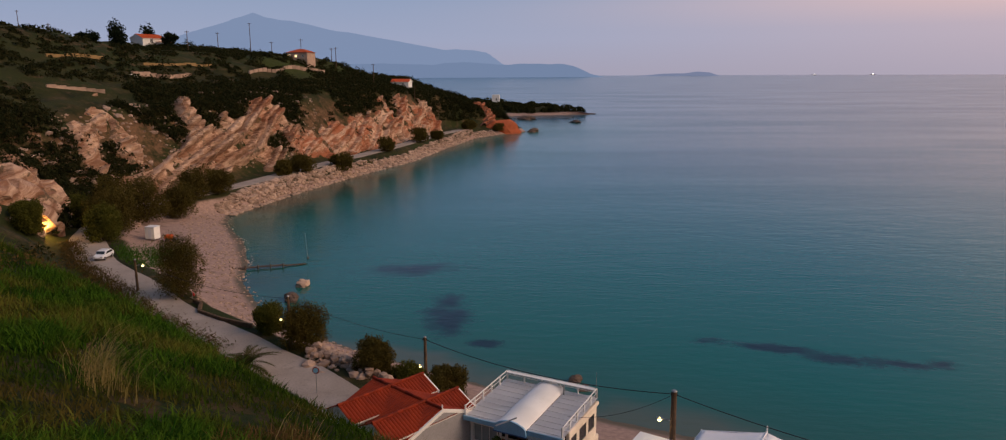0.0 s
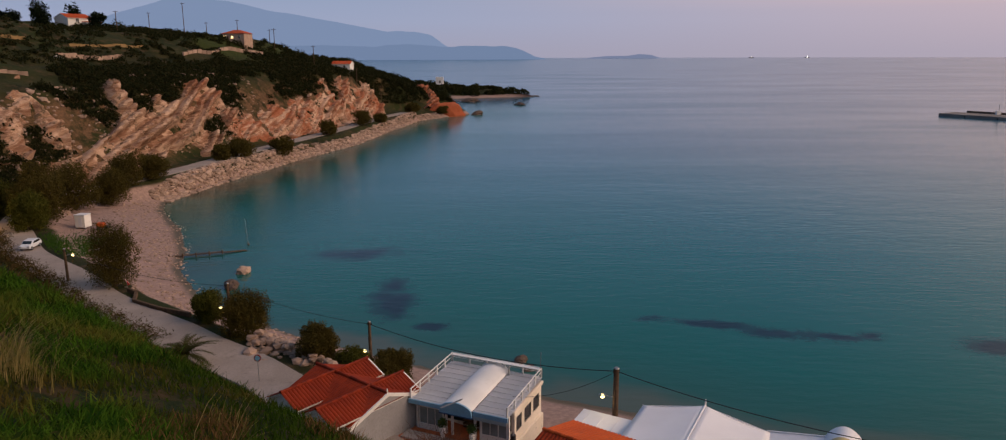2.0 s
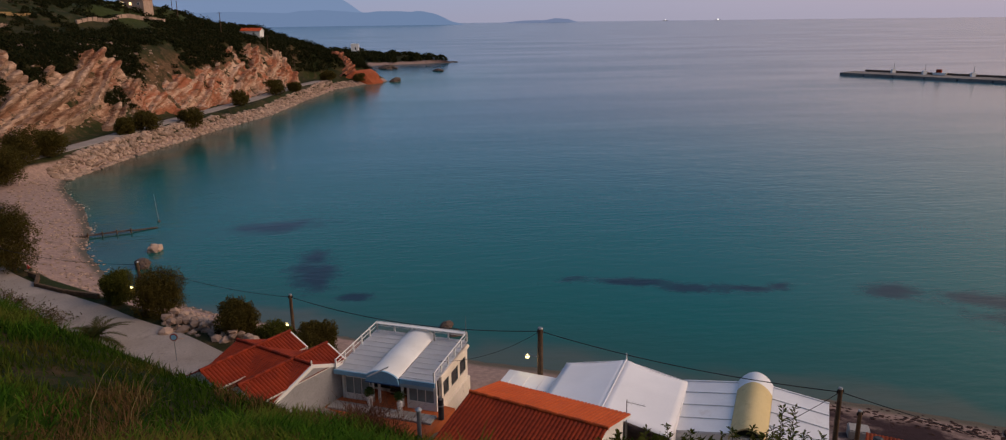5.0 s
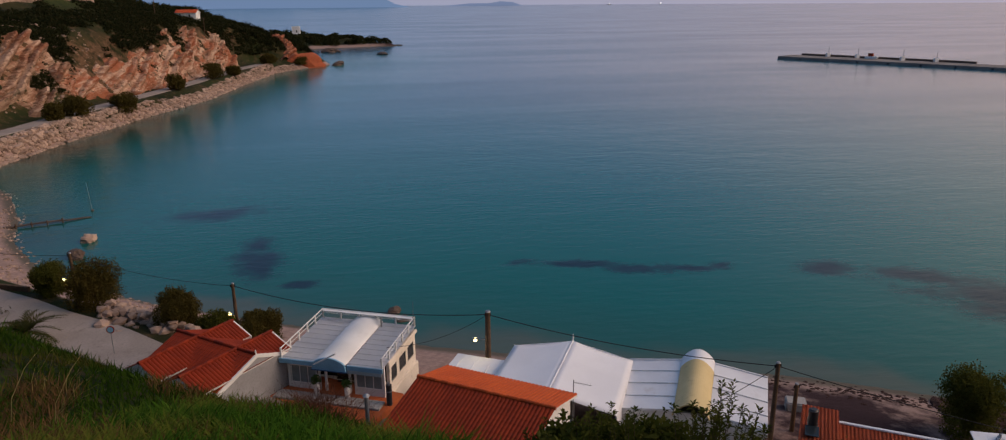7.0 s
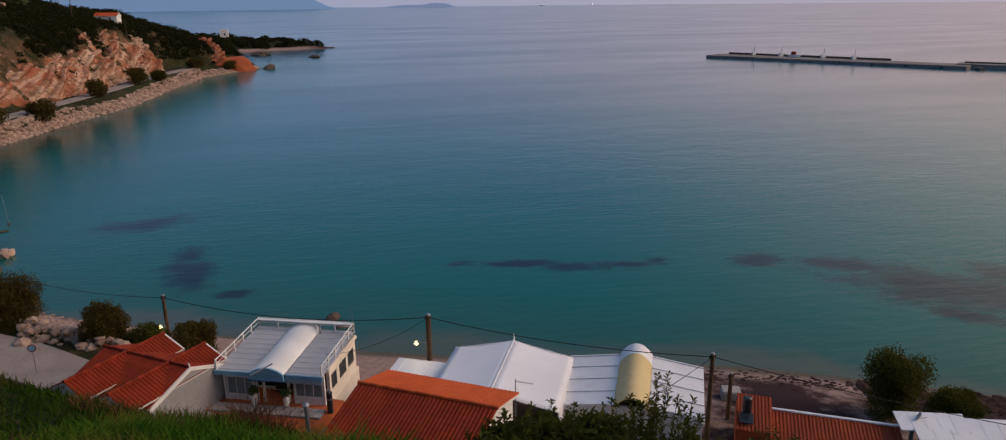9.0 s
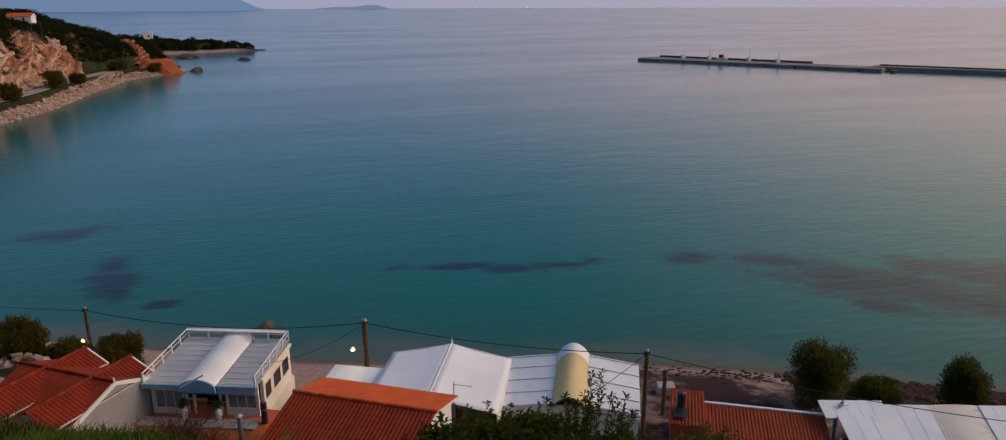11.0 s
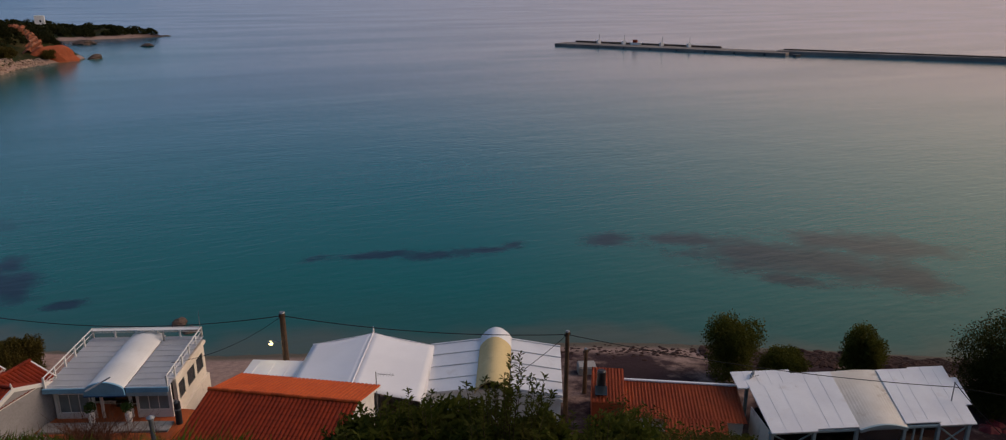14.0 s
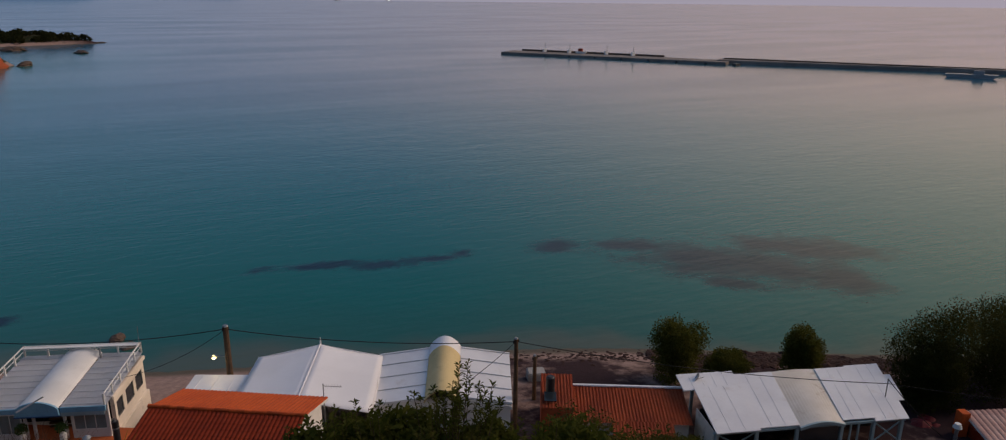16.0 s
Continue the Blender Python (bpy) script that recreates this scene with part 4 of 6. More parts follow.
# ---- white pavilion with a scalloped roof ----
def pavilion():
    m = thing("beach_pavilion", "white pavilion with stepped sheet roof and pale posts", "pavilion", pose(33.3, 27.4, 0, 0, 0, -22))
    zf, zb, D = 4.35, 4.95, 6.4
    tilt = math.degrees(math.atan2(zb - zf, D))

    def flared(bm):
        """The plan widens towards the back."""
        for v in bm.verts:
            v.co.x += max(v.co.y, 0) / D * (0.6 + 1.25 * v.co.x / 13.2)
        return bm

    def sheet(x0, x1, y0, y1, dz, name="roof_sheet", label="white sheet roof panel"):
        slope = pose(0, 0, zf + dz, tilt, 0, 0)
        sh = part(name, turned(flared(box(x0, y0, -0.04, x1, y1, 0.04, 0.012)), slope), SHEET, m, label)
        n = max(2, int((x1 - x0) / 0.75))
        for i in range(1, n):
            x = x0 + (x1 - x0) * i / n
            part("seam", turned(flared(box(x - 0.012, y0 + 0.02, 0.035, x + 0.012, y1 - 0.02, 0.055)), slope), SHEET, sh)
        return sh

    sheet(0.0, 2.95, 0.0, 4.9, 0.10)
    sheet(2.9, 5.7, 0.35, 6.3, 0.0)
    sheet(8.7, 11.0, 0.40, 6.2, 0.06)
    sheet(10.9, 13.3, 0.20, 6.5, -0.05)
    sheet(-0.7, 3.1, 4.75, 6.7, 0.02)
    sheet(12.6, 14.0, 2.6, 5.6, -0.40, label="lower side roof panel")
    n = 16
    arc = [(5.65 + 3.1 * i / n, 0.34 * math.sin(math.pi * i / n)) for i in range(n + 1)]
    inn = [(5.70 + 3.0 * i / n, 0.30 * math.sin(math.pi * i / n) - 0.05) for i in range(n + 1)]
    slope = pose(0, 0, zf, tilt, 0, 0)
    bm = prism(arc + inn[::-1], 0.15, 6.3)
    for v in bm.verts:
        v.co.z *= 1 - 0.75 * max(v.co.y, 0) / 6.3
    stained = plain("stained_roof_sheet", (0.70, 0.66, 0.60), (0.62, 0.57, 0.50), 0.55, 0.5, 5, 0.12, 0.01, stain=(0.44, 0.36, 0.28), grain=0.1)
    part("arched_roof", turned(flared(bm), slope), stained, m, "stained arched roof section")
    part("arch_frame", turned(prism([(x, z + 0.03) for x, z in arc] + [(x, z - 0.12) for x, z in inn[::-1]], 0.02, 0.15), slope), PALE_BLUE, m, "pale blue arch frame")
    xs = (0.2, 2.9, 5.65, 8.75, 11.0, 13.0)
    for x in xs:
        part("post", box(x - 0.11, 0.3, 1.2, x + 0.11, 0.52, zf - 0.05, 0.02), PALE_BLUE, m, "pale blue post")
        part("post", turned(flared(box(x - 0.1, 5.6, 1.0, x + 0.1, 5.8, zb - 0.2, 0.02)), Matrix.Identity(4)), PALE_BLUE, m, "pale blue post")
    for x in (9.4, 9.95):
        part("mullion", box(x - 0.05, 0.36, 1.2, x + 0.05, 0.46, zf - 0.1), PALE_BLUE, m)
    for x0, x1 in ((0.2, 2.9), (11.0, 13.0)):
        part("brace", tube((x0, 0.41, 2.6), (x1, 0.41, zf - 0.2), 0.05), PALE_BLUE, m)
        part("brace", tube((x1, 0.41, 2.6), (x0, 0.41, zf - 0.2), 0.05), PALE_BLUE, m)
        part("rail", tube((x0, 0.41, 2.6), (x1, 0.41, 2.6), 0.04), PALE_BLUE, m)
    part("beam", box(0.0, 0.32, zf - 0.2, 13.2, 0.5, zf - 0.06), PALE_BLUE, m)
    part("curtain", box(0.1, 0.6, 1.4, 0.16, 3.4, zf - 0.1), CREAM, m, "cream side curtain")
    # a dark sheet across the middle paints the pavilion's unlit depth
    part("shade_sheet", box(0.3, 3.2, 1.0, 13.0, 3.3, zf - 0.05), INTERIOR_SHADE, m, "dark sheet standing in for the shaded interior")
    part("floor", flared(box(0, 0, 0.6, 13.2, 6, 1.25)), CONCRETE, m)
    part("window", box(5.85, 0.38, 1.8, 8.55, 0.44, 4.15), GLASS, m, "dark arched window glass")


pavilion()


def dish(x, y, z):
    d = thing("satellite_dish", "small grey satellite dish on the roof edge", "satellite dish", pose(x, y, z, 0, 0, 40))
    bm = bmesh.new()
    bmesh.ops.create_uvsphere(bm, u_segments=18, v_segments=10, radius=0.6)
    bmesh.ops.delete(bm, geom=[v for v in bm.verts if v.co.y > -0.42], context="VERTS")
    for v in bm.verts:
        v.co.y += 0.5
    bmesh.ops.solidify(bm, geom=bm.faces[:], thickness=0.02)
    part("reflector", turned(bm, pose(0, 0, 0.55, 25, 0, 0)), METAL, d)
    part("mast", tube((0, 0.1, -0.2), (0, 0.1, 0.55), 0.03), METAL, d)
    part("arm", tube((0, 0.05, 0.4), (0, -0.45, 0.65), 0.015), METAL, d)


dish(36.6, 32.5, 4.55)

# a second tiled roof at the edge of the village, with red clutter before it
annex = thing("tiled_annex", "small annex with a pink and white tiled roof", "annex", pose(50.6, 20.6, 0, 0, 0, -25))
tile_slope("roof_slope", annex, (0, 1.6, 3.5), (4.5, 1.6, 3.5), (0, -1.6, 2.7), plain("faded_pink_tile", (0.55, 0.36, 0.31), (0.45, 0.26, 0.22), 0.8, 0.8, 7, 0.3, 0.01, per="island"), tile=0.4)
part("wall", box(0.2, -1.3, 0.8, 4.3, 1.5, 2.75), TILE, annex, "red painted wall")
part("chimney", box(-0.5, 0.9, 0.8, 0.1, 1.6, 3.7, 0.03), TILE_ORANGE, annex, "orange chimney block")
vent = thing("white_vent", "white mushroom vent beside the annex", "vent", pose(49.6, 21.4, 1.2))
part("pipe", tube((0, 0, 0), (0, 0, 1.9), 0.12, n=12), METAL, vent)
part("cowl", tube((0, 0, 1.9), (0, 0, 2.2), 0.3, 0.2, 16), WHITE, vent)
for x, y, s in ((50.2, 24.0, 0.9), (51.4, 24.3, 0.7), (50.9, 23.3, 0.6)):
    c_ = thing("covered_heap", "dark red tarpaulin over a stored heap", "tarpaulin heap", pose(x, y, 1.3))
    bm = bmesh.new()
    bmesh.ops.create_icosphere(bm, subdivisions=3, radius=s)
    for v in bm.verts:
        v.co.z = max(v.co.z, -0.2) * 0.9
        v.co += v.normal * 0.16 * noise.noise(v.co * 2.2 + Vector((x, y, 0)))
        if v.co.z < 0:
            v.co.z = -0.35
    part("cover", bm, plain("dark_red_tarpaulin", (0.16, 0.02, 0.025), (0.11, 0.015, 0.02), 0.6, 1, 6, 0.3, 0.02) if "dark_red_tarpaulin" not in bpy.data.materials else bpy.data.materials["dark_red_tarpaulin"], c_)

block = thing("concrete_block", "pale concrete block on the beach", "block", pose(30.2, 43.1, 0, 0, 0, -25))
part("body", box(-0.7, -0.6, 0.8, 0.7, 0.6, 2.4, 0.08), CONCRETE, block)


# ---- utility poles, lamps and wires ----
def utility_pole(x, y, z0, z1, lamp=None, bulb=LAMP_GLOW, lamp_z=None, r=0.15):
    p_ = thing("utility_pole", "dark weathered wooden utility pole" + (" with a lit lamp" if lamp else ""), "utility pole", pose(x, y, 0), "poles along the shore")
    part("pole", tube((0, 0, z0 - 0.5), (0, 0, z1), r * 1.15, r * 0.85, 12), TIMBER, p_)
    part("pole_cap", tube((0, 0, z1), (0, 0, z1 + 0.08), r * 0.95, r * 0.7, 12), METAL, p_)
    for s in (-1, 1):
        part("insulator", tube((0.18 * s, 0, z1 - 0.28), (0.18 * s, 0, z1 - 0.08), 0.05, 0.035, 8), CABLE, p_)
        part("bracket", tube((0, 0, z1 - 0.3), (0.2 * s, 0, z1 - 0.26), 0.02), METAL, p_)
    if lamp:
        dx, dy = lamp
        lz = lamp_z
        arm_ = part("lamp_arm", tube((0, 0, lz - 0.05), (dx, dy, lz + 0.08), 0.03), METAL, p_)
        head = part("lamp_head", turned(box(-0.22, -0.12, 0.02, 0.22, 0.12, 0.12, 0.03), pose(dx, dy, lz)), METAL, p_)
        bm = bmesh.new()
        bmesh.ops.create_icosphere(bm, subdivisions=2, radius=0.16, matrix=Matrix.Translation((dx, dy, lz - 0.02)))
        part("bulb", bm, bulb, head, "lit warm bulb")
        l = bpy.data.lights.new("street_lamp_light", "POINT")
        l.energy, l.color, l.shadow_soft_size = 22, (1.0, 0.75, 0.4), 0.15
        lo = new("street_lamp_light", l)
        lo.location = (x + dx, y + dy, lz - 0.3)
    return p_


P4, P3, P2, P1, P0, PR = (-50.8, 85.5, 8.1), (-25.4, 68.0, 9.2), (-11.1, 62.5, 7.3), (8.53, 48.31, 9.0), (24.1, 36.36, 9.4), (60.0, 13.5, 5.0)
utility_pole(P4[0], P4[1], 4.0, P4[2], (0.9, 0.1), lamp_z=7.4)
utility_pole(P3[0], P3[1], 3.8, P3[2], (-0.75, -0.1), lamp_z=6.9)
utility_pole(P2[0], P2[1], 2.8, P2[2], (-0.5, -0.1), lamp_z=4.6)
utility_pole(P1[0], P1[1], 1.5, P1[2], (-0.9, 0.2), lamp_z=6.85, r=0.22)
utility_pole(P0[0], P0[1], 2.2, P0[2])
utility_pole(28.0, 40.0, 1.6, 5.6)


def wire(a, b, sag, n=24, r=0.02):
    w = thing("overhead_wire", "thin black overhead wire between poles", "wire", group="wires along the shore")
    cu = bpy.data.curves.new("wire", "CURVE")
    cu.dimensions, cu.bevel_depth, cu.bevel_resolution = "3D", r, 1
    sp = cu.splines.new("POLY")
    sp.points.add(n)
    for i in range(n + 1):
        u = i / n
        sp.points[i].co = (a[0] + (b[0] - a[0]) * u, a[1] + (b[1] - a[1]) * u, a[2] + (b[2] - a[2]) * u - sag * 4 * u * (1 - u), 1)
    cu.materials.append(CABLE)
    tmp = bpy.data.objects.new("strand_curve", cu)
    me = bpy.data.meshes.new_from_object(tmp)
    bpy.data.objects.remove(tmp)
    ob = new("strand", me)
    ob.parent = w


def top(p_, s=0):
    return (p_[0] + s * 0.18, p_[1], p_[2] - 0.2)


wire(top(P4), top(P3), 0.9)
wire(top(P3), top(P2), 0.5)
wire(top(P2), top(P1), 0.9, r=0.028)
wire(top(P1), top(P0), 0.5, r=0.028)
wire(top(P0), (46.5, 24.8, 5.6), 0.5, r=0.025)
wire((46.5, 24.8, 5.6), PR, 0.2)
wire(top(P0), (19.5, 37.2, 6.1), 0.15, r=0.018)
wire(top(P1), (1.3, 49.0, 6.6), 0.6, r=0.015)

post = thing("thin_post", "thin metal post with a slack cable", "post", pose(46.5, 24.8, 0))
part("shaft", tube((0, 0, 4.0), (0, 0, 5.9), 0.04), METAL, post)
part("cap", tube((0, 0, 5.9), (0, 0, 5.96), 0.05), METAL, post)
wire((46.6, 24.9, 5.9), (50.0, 22.0, 1.6), 0.25, r=0.03)

# ---- rock faces and stones ----
BED_DIP = 0.27
ROCK, t, p = material("layered_cliff_rock")
pos = place(t)
red_zone = t.nodes.new("ShaderNodeSeparateXYZ")
t.links.new(pos, red_zone.inputs[0])
warp = math_node(t, "MULTIPLY", noise_fac(t, 0.06, 3, 0.5), 4.0)
bed = math_node(t, "ADD", math_node(t, "ADD", math_node(t, "MULTIPLY", red_zone.outputs[2], 0.9), math_node(t, "MULTIPLY", red_zone.outputs[1], -BED_DIP)), warp)
flat = t.nodes.new("ShaderNodeCombineXYZ")
t.links.new(math_node(t, "MULTIPLY", red_zone.outputs[0], 0.12), flat.inputs[0])
t.links.new(math_node(t, "MULTIPLY", math_node(t, "ADD", red_zone.outputs[1], red_zone.outputs[2]), 0.07), flat.inputs[1])
t.links.new(bed, flat.inputs[2])
strata = noise_fac(t, 0.7, 6, 0.72, flat.outputs[0], 0.35)
blot = noise_fac(t, 0.05, 4, 0.6)
c = mix_rgb(t, smooth(t, strata, 0.38, 0.62), (0.20, 0.092, 0.050), (0.50, 0.335, 0.235))
far_red = math_node(t, "MULTIPLY", smooth(t, red_zone.outputs[1], 205, 225), smooth(t, blot, 0.40, 0.55))
c = mix_rgb(t, math_node(t, "MULTIPLY", math_node(t, "MULTIPLY", far_red, smooth(t, strata, 0.62, 0.46)), 0.9), c, (0.30, 0.095, 0.040))
c = mix_rgb(t, math_node(t, "MULTIPLY", smooth(t, red_zone.outputs[1], 345, 362), 0.75), c, (0.30, 0.095, 0.045))
c = mix_rgb(t, math_node(t, "MULTIPLY", smooth(t, noise_fac(t, 0.35, 6, 0.75), 0.54, 0.64), 0.85), c, (0.060, 0.045, 0.022))
t.links.new(c, p.inputs["Base Color"])
p.inputs["Roughness"].default_value = 0.9
bump(t, p, strata, 1.0, 0.5)


def coast_frame(k, d):
    """A place d metres inland of the coast at station k."""
    i = np.clip(np.floor(k).astype(int), 0, len(COAST) - 2)
    f = (k - i)[..., None]
    c_ = COAST[i] * (1 - f) + COAST[i + 1] * f

    def nrm(j):
        j = np.clip(j, 0, len(COAST) - 2)
        e = COAST[j + 1] - COAST[j]
        return np.stack([e[..., 1], -e[..., 0]], -1) / np.hypot(e[..., 0], e[..., 1])[..., None]
    n = np.where(f < 0.5, nrm(i - 1) * (0.5 - f) + nrm(i) * (0.5 + f), nrm(i) * (1.5 - f) + nrm(i + 1) * (f - 0.5))
    n /= np.hypot(n[..., 0], n[..., 1])[..., None]
    return c_ + n * np.asarray(d)[..., None]


def cliff(name, k0, k1, nk, label):
    """Slanting rock beds breaking through the hillside; where scrub covers them they lie below ground."""
    ks = np.linspace(k0, k1, nk)
    us = np.linspace(-0.15, 1.55, 74)
    K, U = np.meshgrid(ks, us, indexing="ij")
    d2, d3 = np.interp(K, KK, D2), np.interp(K, KK, D3)
    Dd = d2 + (d3 - d2) * U
    P = coast_frame(K, Dd)
    x, y = P[..., 0], P[..., 1]
    z = height(x, y)
    # hard and soft beds dip along the face
    b = (z * 0.9 - y * BED_DIP + wave_noise(x, y, 20, 33) * 1.2 + wave_noise(x, y, 7, 39) * 0.35) / 1.25
    layer = np.floor(b).astype(int)
    saw = b - layer
    hard = np.random.RandomState(71).rand(256) ** 1.3
    ledge = hard[layer % 256] * np.clip(saw * 4, 0, 1) * np.clip((1 - saw) * 6, 0, 1)
    bare = bareness(x, y)
    crag = np.clip((225 - y) / 25, 0, 1) * np.clip((y - 140) / 20, 0, 1)
    push = 0.15 + ledge * (1.5 + 0.7 * crag) + wave_noise(x + z, y, 3.1, 36) * (0.45 + 0.6 * crag) + wave_noise(x, y + z, 1.15, 37) * (0.28 + 0.25 * crag)
    fade = np.clip(bare / 0.22, 0, 1) * np.clip(np.minimum(K - k0, k1 - K) / 0.08, 0, 1)
    out_ = coast_frame(K, Dd - np.maximum(push, -0.2) * fade * 1.2)
    zz = z + push * fade * 0.9 - (1 - fade) * 0.9
    n, m_ = K.shape
    vid = np.arange(n * m_).reshape(n, m_)
    f = np.stack([vid[:-1, :-1], vid[1:, :-1], vid[1:, 1:], vid[:-1, 1:]], -1)
    shown = (bare[:-1, :-1] > -0.25) | (bare[1:, 1:] > -0.25)
    ob = raw(name, np.stack([out_[..., 0].ravel(), out_[..., 1].ravel(), zz.ravel()], 1), f[shown].tolist(), ROCK)
    return tagged(ob, label, "cliff", kind="structure")


cliff("cliff_far", 7.2, 10.62, 370, "red and ochre slanting rock beds above the shore road")
cliff("cliff_middle", 10.6, 12.62, 300, "pale jagged rock beds slanting out of the hillside")
cliff("cliff_near", 12.6, 15.2, 300, "pale broken rock ledges with scrub between them")


def rock_mesh(rng, r, squash=0.7, sub=1):
    bm = bmesh.new()
    bmesh.ops.create_icosphere(bm, subdivisions=sub, radius=r)
    off = Vector(rng.uniform(-50, 50, 3))
    for v in bm.verts:
        v.co *= 1 + 0.55 * noise.noise(v.co / r * 0.9 + off) + 0.25 * noise.noise(v.co / r * 2.3 + off)
        v.co.z *= squash
    vs_ = np.array([v.co[:] for v in bm.verts])
    fs_ = [[v.index for v in f.verts] for f in bm.faces]
    bm.free()
    return vs_, fs_


def scatter(name, places, shapes, mat, label, category, rng):
    """Joined copies of a few shapes at (x, y, z, scale)."""
    verts, faces, n0 = [], [], 0
    floor_z = np.maximum(height(np.array([q[0] for q in places]), np.array([q[1] for q in places])), -0.3)
    for (x, y, z, s), fz in zip(places, floor_z):
        z = z + fz
        v, f = shapes[rng.randint(len(shapes))]
        a = rng.uniform(0, 6.28)
        ca, sa = math.cos(a), math.sin(a)
        w = v * s
        w = np.stack([w[:, 0] * ca - w[:, 1] * sa + x, w[:, 0] * sa + w[:, 1] * ca + y, w[:, 2] + z], 1)
        verts.append(w)
        faces += [[i + n0 for i in q] for q in f]
        n0 += len(v)
    ob = raw(name, np.concatenate(verts), faces, mat)
    return tagged(ob, label, category, kind="stuff")


rng = np.random.RandomState(5)
shapes = [rock_mesh(rng, 1.0) for _ in range(7)]
pl = []
for _ in range(2800):
    k = rng.uniform(7.6, 13.1)
    d = rng.uniform(-1.0, 2.7) if k > 8 else rng.uniform(-1, 3)
    q = coast_frame(np.array([k]), np.array([d]))[0]
    s = rng.uniform(0.3, 0.75) * (1.4 if rng.rand() < 0.15 else 1)
    pl.append((q[0], q[1], s * 0.1, s))
scatter("riprap_boulders", pl, shapes, STONE, "pinkish boulders piled along the shore", "boulders", rng)
pl = []
for _ in range(1500):
    k = rng.uniform(13.3, 19.2)
    d = rng.uniform(-1.5, 9) if k < 18 else rng.uniform(-1, 6)
    q = coast_frame(np.array([k]), np.array([d]))[0]
    s = rng.uniform(0.08, 0.26)
    pl.append((q[0], q[1], s * 0.1, s))
scatter("beach_stones", pl, shapes, STONE, "pale stones strewn over the beach", "stones", rng)
pl = []
for _ in range(620):
    x, y = rng.uniform(-23, -11.5), 0
    y = 62.0 + (-13 - x) * 0.55 + rng.normal(0, 1.5)
    s = rng.uniform(0.14, 0.5) * (1.5 if rng.rand() < 0.1 else 1)
    pl.append((x, y, rng.uniform(0, 0.9) * (s > 0.4), s))
scatter("shore_boulders", pl, shapes, STONE, "pale boulders heaped beside the road", "boulders", rng)
pl = []
for _ in range(1500):
    k = rng.uniform(10.4, 14.6)
    d = rng.uniform(15, 36)
    q = coast_frame(np.array([k]), np.array([d]))[0]
    s_ = rng.uniform(0.15, 0.5) * (1.8 if rng.rand() < 0.12 else 1)
    pl.append((q[0], q[1], s_ * 0.15, s_))
scatter("slope_stones", pl, shapes, STONE, "pale loose stones scattered down the hillside", "stones", rng)
WRACK = plain("dried_seaweed", (0.050, 0.024, 0.019), (0.030, 0.015, 0.013), 0.95, 0.8, 9, 0.6, 0.05)
pl = []
for _ in range(2600):
    k = rng.uniform(22.95, 24.35)
    d = 2.6 + rng.normal(0, 0.7) + 0.3 * math.sin(k * 9)
    q = coast_frame(np.array([k]), np.array([d]))[0]
    s_ = rng.uniform(0.2, 0.55)
    pl.append((q[0], q[1], 0.02, s_))
for _ in range(420):
    k = rng.uniform(20.6, 22.9)
    d = 2.4 + rng.normal(0, 0.9)
    q = coast_frame(np.array([k]), np.array([d]))[0]
    pl.append((q[0], q[1], -0.04, rng.uniform(0.1, 0.28)))
scatter("seaweed_bank", pl, [rock_mesh(rng, 1.0, 0.45) for _ in range(5)], WRACK, "dark red-brown bank of dried seaweed on the beach", "seaweed", rng)
big = [rock_mesh(rng, 1.0, 0.9, 3) for _ in range(4)]


def boulder(x, y, z, sx, sy, sz, label, mat=None, category="rock", group=""):
    v, f = big[rng.randint(4)]
    ob = raw("boulder", v * np.array([sx, sy, sz]), f, mat or STONE)
    ob.matrix_world = pose(x, y, z, 0, 0, rng.uniform(0, 360))
    return tagged(ob, label, category, group)


DARK_ROCK = plain("wet_dark_rock", (0.12, 0.085, 0.065), (0.08, 0.055, 0.045), 0.7, 0.6, 4, 0.6, 0.06)
boulder(-35.3, 95.8, 0.3, 0.95, 1.5, 0.9, "pink boulder standing in the shallows", DARK_ROCK)
boulder(-35.9, 102.6, 0.3, 1.0, 0.95, 0.85, "pink boulder standing in the shallows")
boulder(-15.8, 484, 0.6, 5.5, 4, 2.2, "dark islet rock off the headland", DARK_ROCK)
boulder(14.8, 453, 0.3, 3.2, 2.5, 1.5, "dark islet rock off the headland", DARK_ROCK)
boulder(29, 545, 0.0, 3.5, 2, 0.8, "flat dark reef rock at the headland's tip", DARK_ROCK)
for x, y, s in ((2.6, 70.5, 0.75), (3.4, 68.6, 0.7), (3.0, 66.5, 0.5)):
    boulder(x, y, -0.1, s, s * 1.2, s * 0.8, "dark round rock in the shallows", DARK_ROCK)
for x, y, z, s in ((-85, 113, 7.5, 4.0), (-88, 117.5, 9, 4.2), (-83, 108.5, 6.5, 3.2), (-88.5, 112, 11, 3.4), (-86, 106, 9, 3.0), (-92, 121, 12, 3.5), (-82.5, 115, 5, 2.2)):
    boulder(x, y, z, s, s * 1.1, s * 0.9, "huge pale boulder at the foot of the hill", ROCK, "boulder", "boulders above the road bend")
red_tip = boulder(-19, 376, 1.5, 10, 5, 6.5, "rust-red rock outcrop at the cape", plain("rust_red_rock", (0.36, 0.095, 0.04), (0.28, 0.07, 0.03), 0.9, 0.2, 2, 0.8, 0.3, stain=(0.20, 0.07, 0.04)), "outcrop")
red_tip.matrix_world = pose(-25, 371, 0.6, 0, 0, 40)
boulder(-9, 383, 0.2, 4, 2.5, 1.6, "dark reef rock off the cape", DARK_ROCK)

